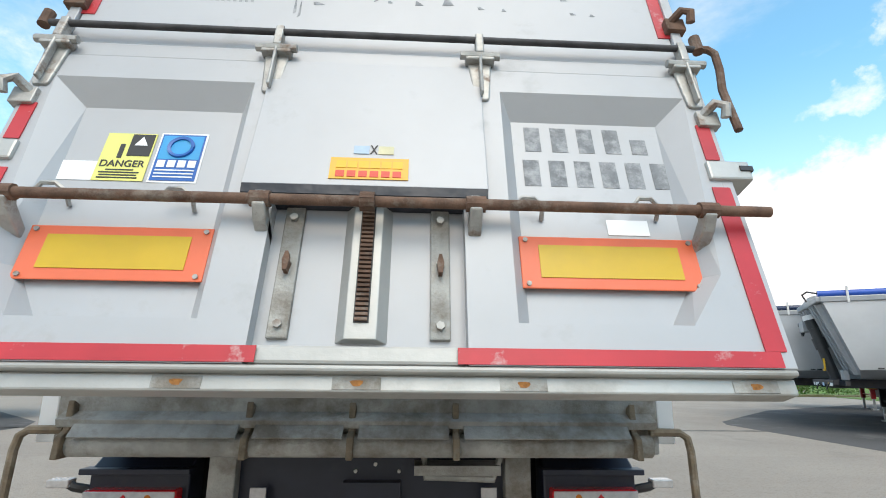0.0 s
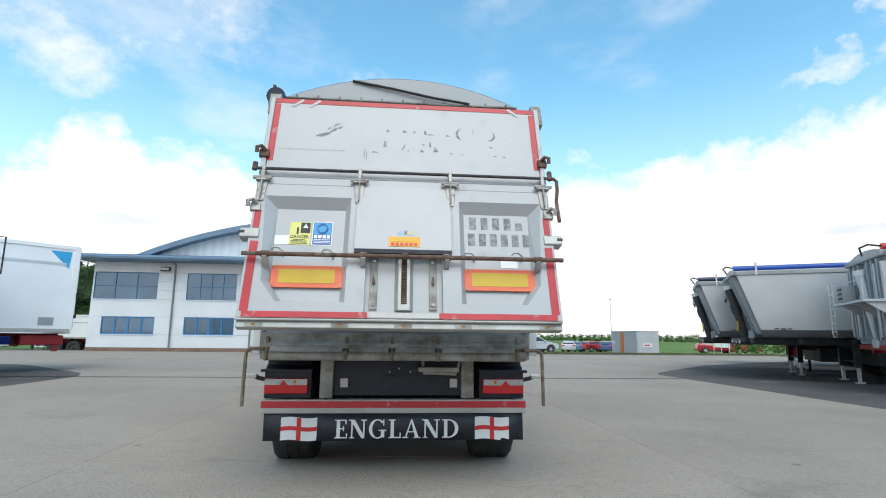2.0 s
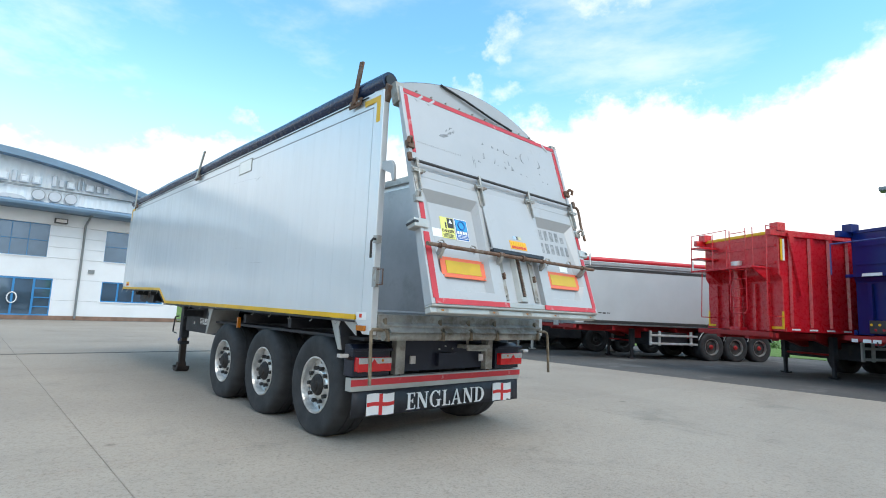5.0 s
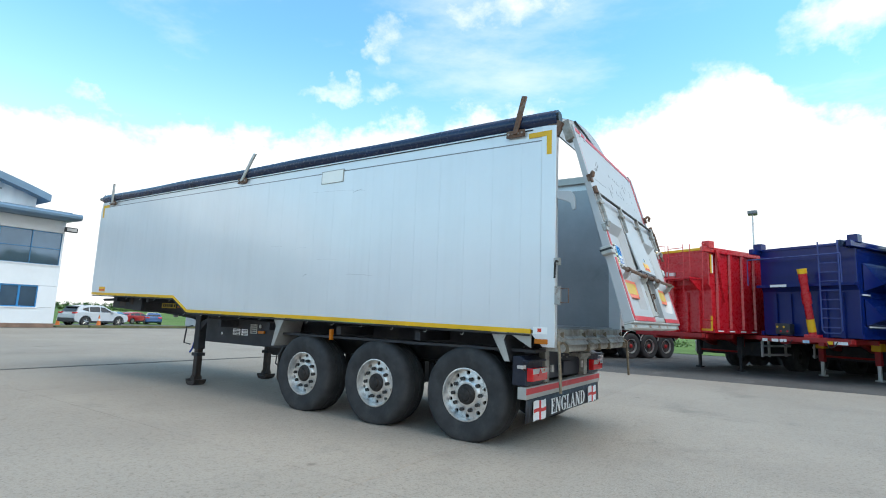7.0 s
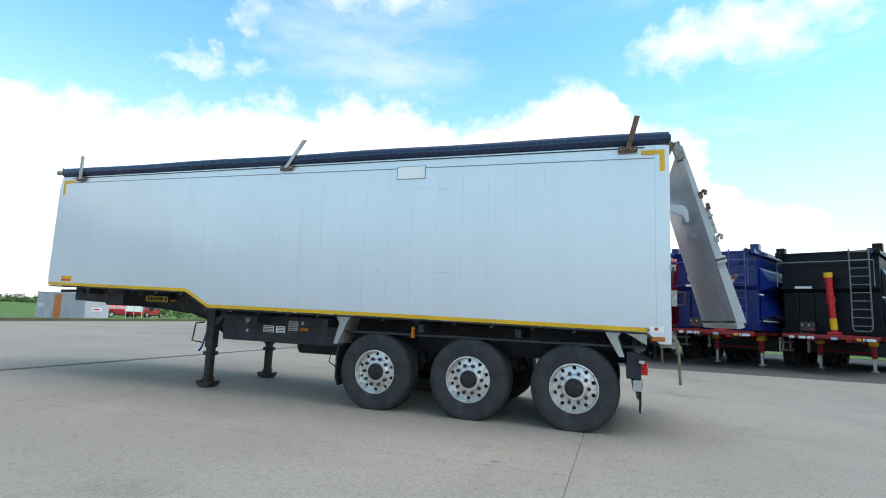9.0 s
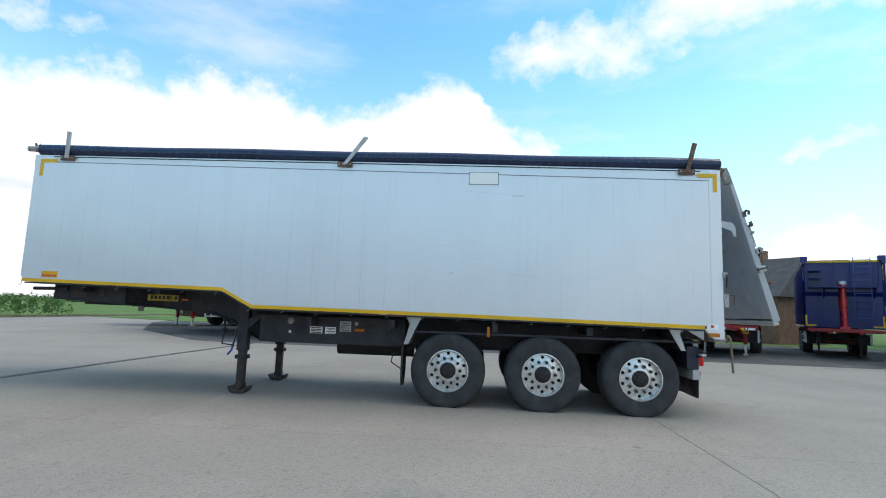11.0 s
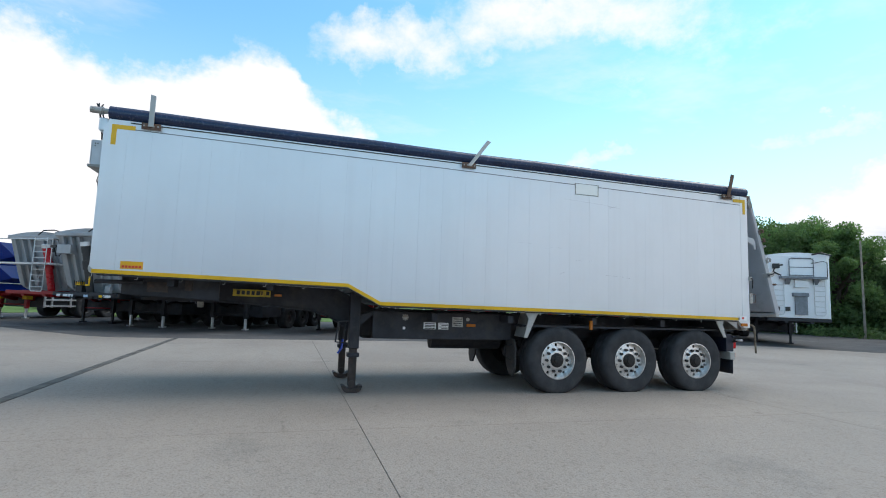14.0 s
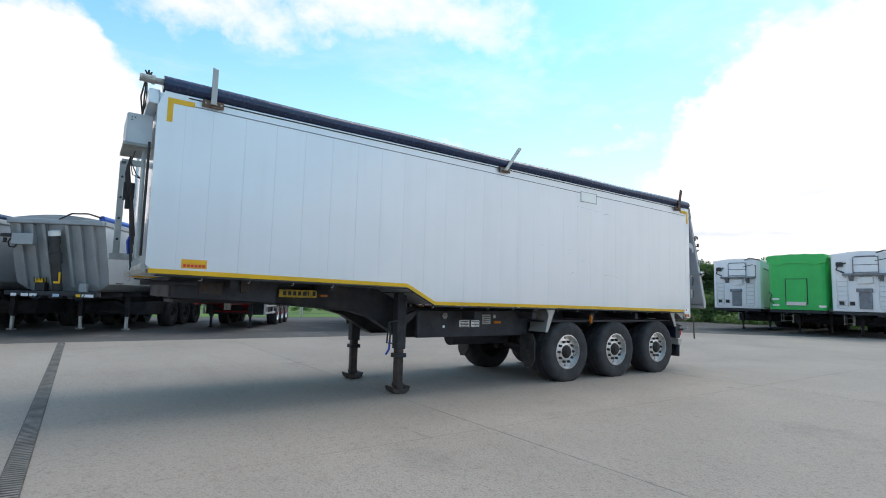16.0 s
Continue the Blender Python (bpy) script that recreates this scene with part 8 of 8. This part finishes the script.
    Shape().box((-2.20, -0.80, 0.32), (-2.02, 0.80, 0.60)).to("rear_bumper", FRAMEBACK, T, bevel=0.04)
    Shape().box((2.05, -0.75, 0.30), (2.21, 0.75, 0.46)).to("front_bumper", FRAMEBACK, T, bevel=0.04)
    Shape().box((2.12, -0.45, 0.58), (2.205, 0.45, 0.68)).to("grille", FRAMEBACK, T, bevel=0.02)
    for x in wheels:
        for y in (-0.79, 0.79):
            wh = Shape().rod((x, y - 0.11, wr), (x, y + 0.11, wr), wr, 24).to("wheel", RUBBER, T, bevel=0.03)
            Shape().rod((x, y - 0.112, wr), (x, y + 0.112, wr), 0.23, 20).to("rim", FRAMEBACK, wh)
            for k in range(5):
                a = 2 * math.pi * k / 5
                Shape().rod((x, y - 0.116, wr), (x + 0.21 * math.cos(a), y - 0.114, wr + 0.21 * math.sin(a)), 0.035, 6).rod((x, y + 0.116, wr), (x + 0.21 * math.cos(a), y + 0.114, wr + 0.21 * math.sin(a)), 0.035, 6).to("spoke", RIM, wh)
    return T


def cone(x, y, z=0.0):
    T = thing("traffic_cone", "orange traffic cone with white band near the parked car", "cone", pose(x, y, z), "traffic cones")
    Shape().box((-0.2, -0.2, 0), (0.2, 0.2, 0.04)).to("cone_base", DOORORANGE, T)
    c = Shape().rod((0, 0, 0.04), (0, 0, 0.78), 0.15, 16, 0.03).to("cone_body", DOORORANGE, T, smooth=True)
    Shape().rod((0, 0, 0.4), (0, 0, 0.55), 0.094, 16, 0.07).to("cone_band", WHITE, c)


def lamp_post(x, y, h, label, head="box"):
    T = thing("street_lamp", label, "lamp post", pose(x, y, 0 if y < 33 else -0.35))
    Shape().rod((0, 0, 0), (0, 0, h), 0.075 if head == "box" else 0.05, 12, 0.035).to("pole", GALV, T, smooth=True)
    if head == "slim":
        Shape().box((-0.12, -0.1, h), (0.12, 0.1, h + 0.1)).to("lamp_head", PIPE, T, bevel=0.03)
    elif head == "box":
        Shape().box((-0.3, -0.22, h), (0.3, 0.22, h + 0.18)).to("lamp_head", PIPE, T, bevel=0.04)
    else:
        for s in (-1, 1):
            Shape().tube([(0, 0, h), (0.3 * s, 0, h + 0.2), (0.8 * s, 0, h + 0.25)], 0.03, 6).to("arm", PIPE, T)
            Shape().box((min(0.7 * s, 1.2 * s), -0.12, h + 0.2), (max(0.7 * s, 1.2 * s), 0.12, h + 0.3)).to("lamp_head", PIPE, T)


def leaf_cloud(rng, centres, per, leaf, spread):
    """Many small bent leaf cards round the given clump centres, as vertices and faces."""
    c = np.repeat(np.array(centres)[:, :3], per, axis=0)
    r = np.repeat(np.array(centres)[:, 3], per)
    n = len(c)
    d = rng.normal(size=(n, 3))
    d /= np.linalg.norm(d, axis=1)[:, None]
    p = c + d * (r * rng.uniform(0.02, 1.0, n) ** 0.45)[:, None] * np.array([1, 1, 0.8])
    a = rng.normal(size=(n, 3)) + d * 0.6
    a /= np.linalg.norm(a, axis=1)[:, None]
    b = np.cross(a, rng.normal(size=(n, 3)))
    b /= np.linalg.norm(b, axis=1)[:, None]
    s = rng.uniform(0.6, 1.3, n)[:, None] * leaf
    v = np.stack([p - a * s, p + b * s * 0.6, p + a * s, p - b * s * 0.6], 1).reshape(-1, 3)
    return v, np.arange(4 * n).reshape(-1, 4)


def foliage_mesh(name, v, f, mat, parent=None, label=""):
    me = bpy.data.meshes.new(name)
    me.from_pydata(v.tolist(), [], f.tolist())
    me.update()
    me.materials.append(mat)
    ob = new(name, me)
    if parent:
        ob.parent = parent
    if label:
        ob["label"] = label
    return ob


def tree(x, y, h, r, seed, label, mat, density=1.0, leaf=0.09):
    rng = np.random.default_rng(seed)
    T = thing("tree", label, "tree", pose(x, y, 0), "trees")
    tr = Shape()
    tr.tube([(0, 0, -0.1), (0.1, 0.05, h * 0.2), (0.05, -0.1, h * 0.45), (0.15, 0, h * 0.75)], 0.28, 9)
    cl = []
    for k in range(11):
        a = 2.4 * k + rng.uniform(-0.4, 0.4)
        z0 = h * rng.uniform(0.22, 0.5)
        tip = Vector((math.cos(a) * r * rng.uniform(0.5, 0.85), math.sin(a) * r * rng.uniform(0.5, 0.85), h * rng.uniform(0.4, 0.85)))
        tr.tube([(0.05, 0, z0), tuple(tip * 0.5 + Vector((0, 0, z0 * 0.5 + 0.3))), tuple(tip)], 0.09, 6)
    tr.to("trunk", BARK, T, smooth=True)
    n = int(85 * density)
    for k in range(n):
        u = rng.uniform(0, 1)
        zz = h * (0.16 + 0.8 * u)
        rad = r * math.sqrt(max(0.05, 1 - ((u - 0.45) / 0.6) ** 2)) * rng.uniform(0.35, 1.0)
        a = rng.uniform(0, 2 * math.pi)
        cl.append((rad * math.cos(a), rad * math.sin(a), zz, rng.uniform(0.16, 0.34) * r))
    v, f = leaf_cloud(rng, cl, 700, leaf, r)
    foliage_mesh("crown", v, f, mat, T)


def hedge(name, pts, h, w, seed, mat, label, leaf=0.16, step=0.55, per=60):
    rng = np.random.default_rng(seed)
    cl = []
    for (ax, ay), (bx, by) in zip(pts, pts[1:]):
        L = math.hypot(bx - ax, by - ay)
        for k in range(int(L / step)):
            t = k * step / L
            for z in np.arange(0.25, h, 0.6):
                cl.append((ax + (bx - ax) * t + rng.normal() * w * 0.3, ay + (by - ay) * t + rng.normal() * w * 0.3, z * rng.uniform(0.8, 1.15), rng.uniform(0.4, 0.8) * w))
    v, f = leaf_cloud(rng, cl, per, leaf, w)
    ob = foliage_mesh(name, v, f, mat)
    return tagged(ob, label, "hedge", kind="stuff")


shed()
crossover(pose(12.4, 42.0, -0.248, 0, 0, 15), "silver crossover car with black wheel arch trim, parked beyond the kerb")
for x, y, yaw, colr, lab in ((28.7, 64.7, 246, (0.03, 0.08, 0.22), "dark blue hatchback facing the yard"), (28.3, 68.2, 200, (0.45, 0.03, 0.03), "red hatchback in the far car park"),
                             (23.0, 63.5, 250, (0.55, 0.56, 0.57), "pale grey hatchback in the far car park"), (24.3, 65.2, 255, (0.06, 0.18, 0.32), "light blue hatchback in the far car park"),
                             (40.2, 58.6, 165, (0.5, 0.02, 0.04), "red saloon beyond the cabin"), (42.6, 56.7, 190, (0.48, 0.02, 0.02), "red hatchback by the verge")):
    car(pose(x, y, -0.22 - 0.024 * (min(y, 66) - 40), 0, 0, yaw), colr, lab)
T = thing("notice_board", "white framed notice board on posts in the car park", "sign", pose(38.1, 53.8, -0.6, 0, 0, -40))
Shape().box((-0.9, -0.03, 0.75), (0.9, 0.03, 2.0)).to("board", PAPER, T)
for x in (-0.8, 0.0, 0.8):
    Shape().box((x - 0.04, -0.06, 0.0), (x + 0.04, -0.03, 2.05)).to("post", GALV, T)
cone(11.1, 44.8, -0.315)
cone(11.3, 38.6, -0.165)
lamp_post(31.9, 70.5, 7.1, "slim grey lamp post in the far car park", "slim")
lamp_post(24.2, -0.8, 7.2, "grey lamp post with a square head behind the trailers")

# ---- trees and hedges ----
for i, (x, y, h, r, mt) in enumerate(((23.5, -27, 8.6, 4.5, LEAFDARK), (19.5, -30.5, 7.9, 3.3, LEAF), (25, -33, 9.0, 5.0, LEAF), (16.8, -33.5, 5.0, 3.0, LEAFDARK), (12, -37, 5.2, 3.6, LEAF), (7, -40, 5.0, 3.5, LEAF),
                                      (29.5, -30.5, 6.6, 3.8, LEAFDARK), (22.5, -35, 7.0, 3.4, LEAFDARK), (52, -34, 7.0, 4.0, LEAF))):
    tree(x, y, h, r, 11 + i, "leafy green broadleaf tree behind the parked trailers", mt)
for i, (x, y, h, r) in enumerate(((-27, 42, 6.5, 4.0), (-33, 44, 7.5, 4.5), (-41, 42, 7.5, 4.5), (-49, 39, 7.0, 4.5), (-57, 35, 7.5, 4.5))):
    tree(x, y, h, r, 40 + i, "round green tree beside the office building", LEAFDARK)
tree(60, 32, 7, 5, 55, "distant green tree beyond the fence", LEAF, 0.8, 0.25)
hedge("hedge_south", [(26, -27.5), (14, -31), (4, -35), (-10, -40)], 2.1, 1.3, 3, HEDGE, "overgrown green hedge along the yard edge", 0.13, 0.5, 80)
hedge("hedge_grass", [(25, -25.3), (14, -28.7), (5, -32.5)], 0.75, 1.0, 17, HEDGE, "long rough grass growing along the foot of the hedge", 0.10, 0.4, 70)
hedge("hedge_back", [(27, -30), (15, -33.5)], 4.6, 1.8, 13, LEAFDARK, "dense shrubs under the trees", 0.16, 0.6, 90)
hedge("hedge_east", [(31, 22), (46, 30), (60, 38)], 1.3, 1.2, 5, HEDGE, "low rough hedge beyond the asphalt", 0.16, 0.7, 40)
hedge("hedge_far", [(-60, 190), (60, 175), (160, 150), (240, 80)], 0.6, 0.8, 7, HEDGE, "far hedgerow between the fields", 0.30, 0.8, 90)
hedge("hedge_far", [(-100, 420), (120, 400), (380, 300), (560, 80)], 2.6, 3.5, 8, LEAFDARK, "distant tree line on the horizon", 0.5, 5.0, 40)
hedge("grass_tufts", [(32, -20), (33, 24)], 0.3, 0.5, 9, HEDGE, "long grass along the asphalt edge", 0.12, 0.5, 30)


def house():
    T = thing("brick_house", "brown brick gabled house among the trees", "house", pose(27.5, -19.5, 0, 0, 0, 30), kind="structure")
    Shape().box((0, 0, 0), (6, 5, 3.0)).to("wall", BRICK, T)
    Shape().prism([(-0.3, 2.95), (2.5, 5.6), (5.3, 2.95)], 0, -0.3, 6.3).to("roof", TILE, T)
    Shape().box((2.2, 2.2, 4.6), (2.8, 2.8, 6.2)).to("chimney", BRICK, T)


house()
T = thing("telegraph_pole", "leaning weathered wooden pole in the hedge", "pole", pose(15.7, -27.6, 0, 1, 1, 0))
Shape().rod((0, 0, 0), (0, 0, 6.3), 0.075, 12, 0.055).to("pole_shaft", WOOD, T, smooth=True)
hedge("bramble_bush", [(33.8, 44.6), (37.6, 40.8)], 0.9, 1.0, 21, HEDGE, "rough green bushes in the grass beyond the kerb", 0.13, 0.5, 60)

# ---- yard slabs, laid last ----
yard = thing("yard_pavement", "weathered pale concrete yard cast in large slabs with dark joints", "pavement", kind="structure")
GAP = 0.003
slab_mesh = None
for i in range(-6, 6):
    for j in range(-9, 6):
        cx, cy = -0.05 + 5.9 * i, 3.85 + 6.0 * j
        if cy > 31 or cy < -45:
            continue
        if slab_mesh is None:
            b, h, c = 2.9485, 3.0 - GAP, 0.004
            sh = Shape()
            vs = [(-b, -h, -0.2), (b, -h, -0.2), (b, h, -0.2), (-b, h, -0.2), (-b, -h, -c), (b, -h, -c), (b, h, -c), (-b, h, -c), (-b + c, -h + c, 0), (b - c, -h + c, 0), (b - c, h - c, 0), (-b + c, h - c, 0)]
            sh.add(vs, [(0, 1, 5, 4), (1, 2, 6, 5), (2, 3, 7, 6), (3, 0, 4, 7), (4, 5, 9, 8), (5, 6, 10, 9), (6, 7, 11, 10), (7, 4, 8, 11), (8, 9, 10, 11)])
            o = sh.to("slab", CONCRETE, yard)
            slab_mesh = o.data
        else:
            o = new("slab", slab_mesh)
            o.parent = yard
        o.location = (cx, cy, 0)
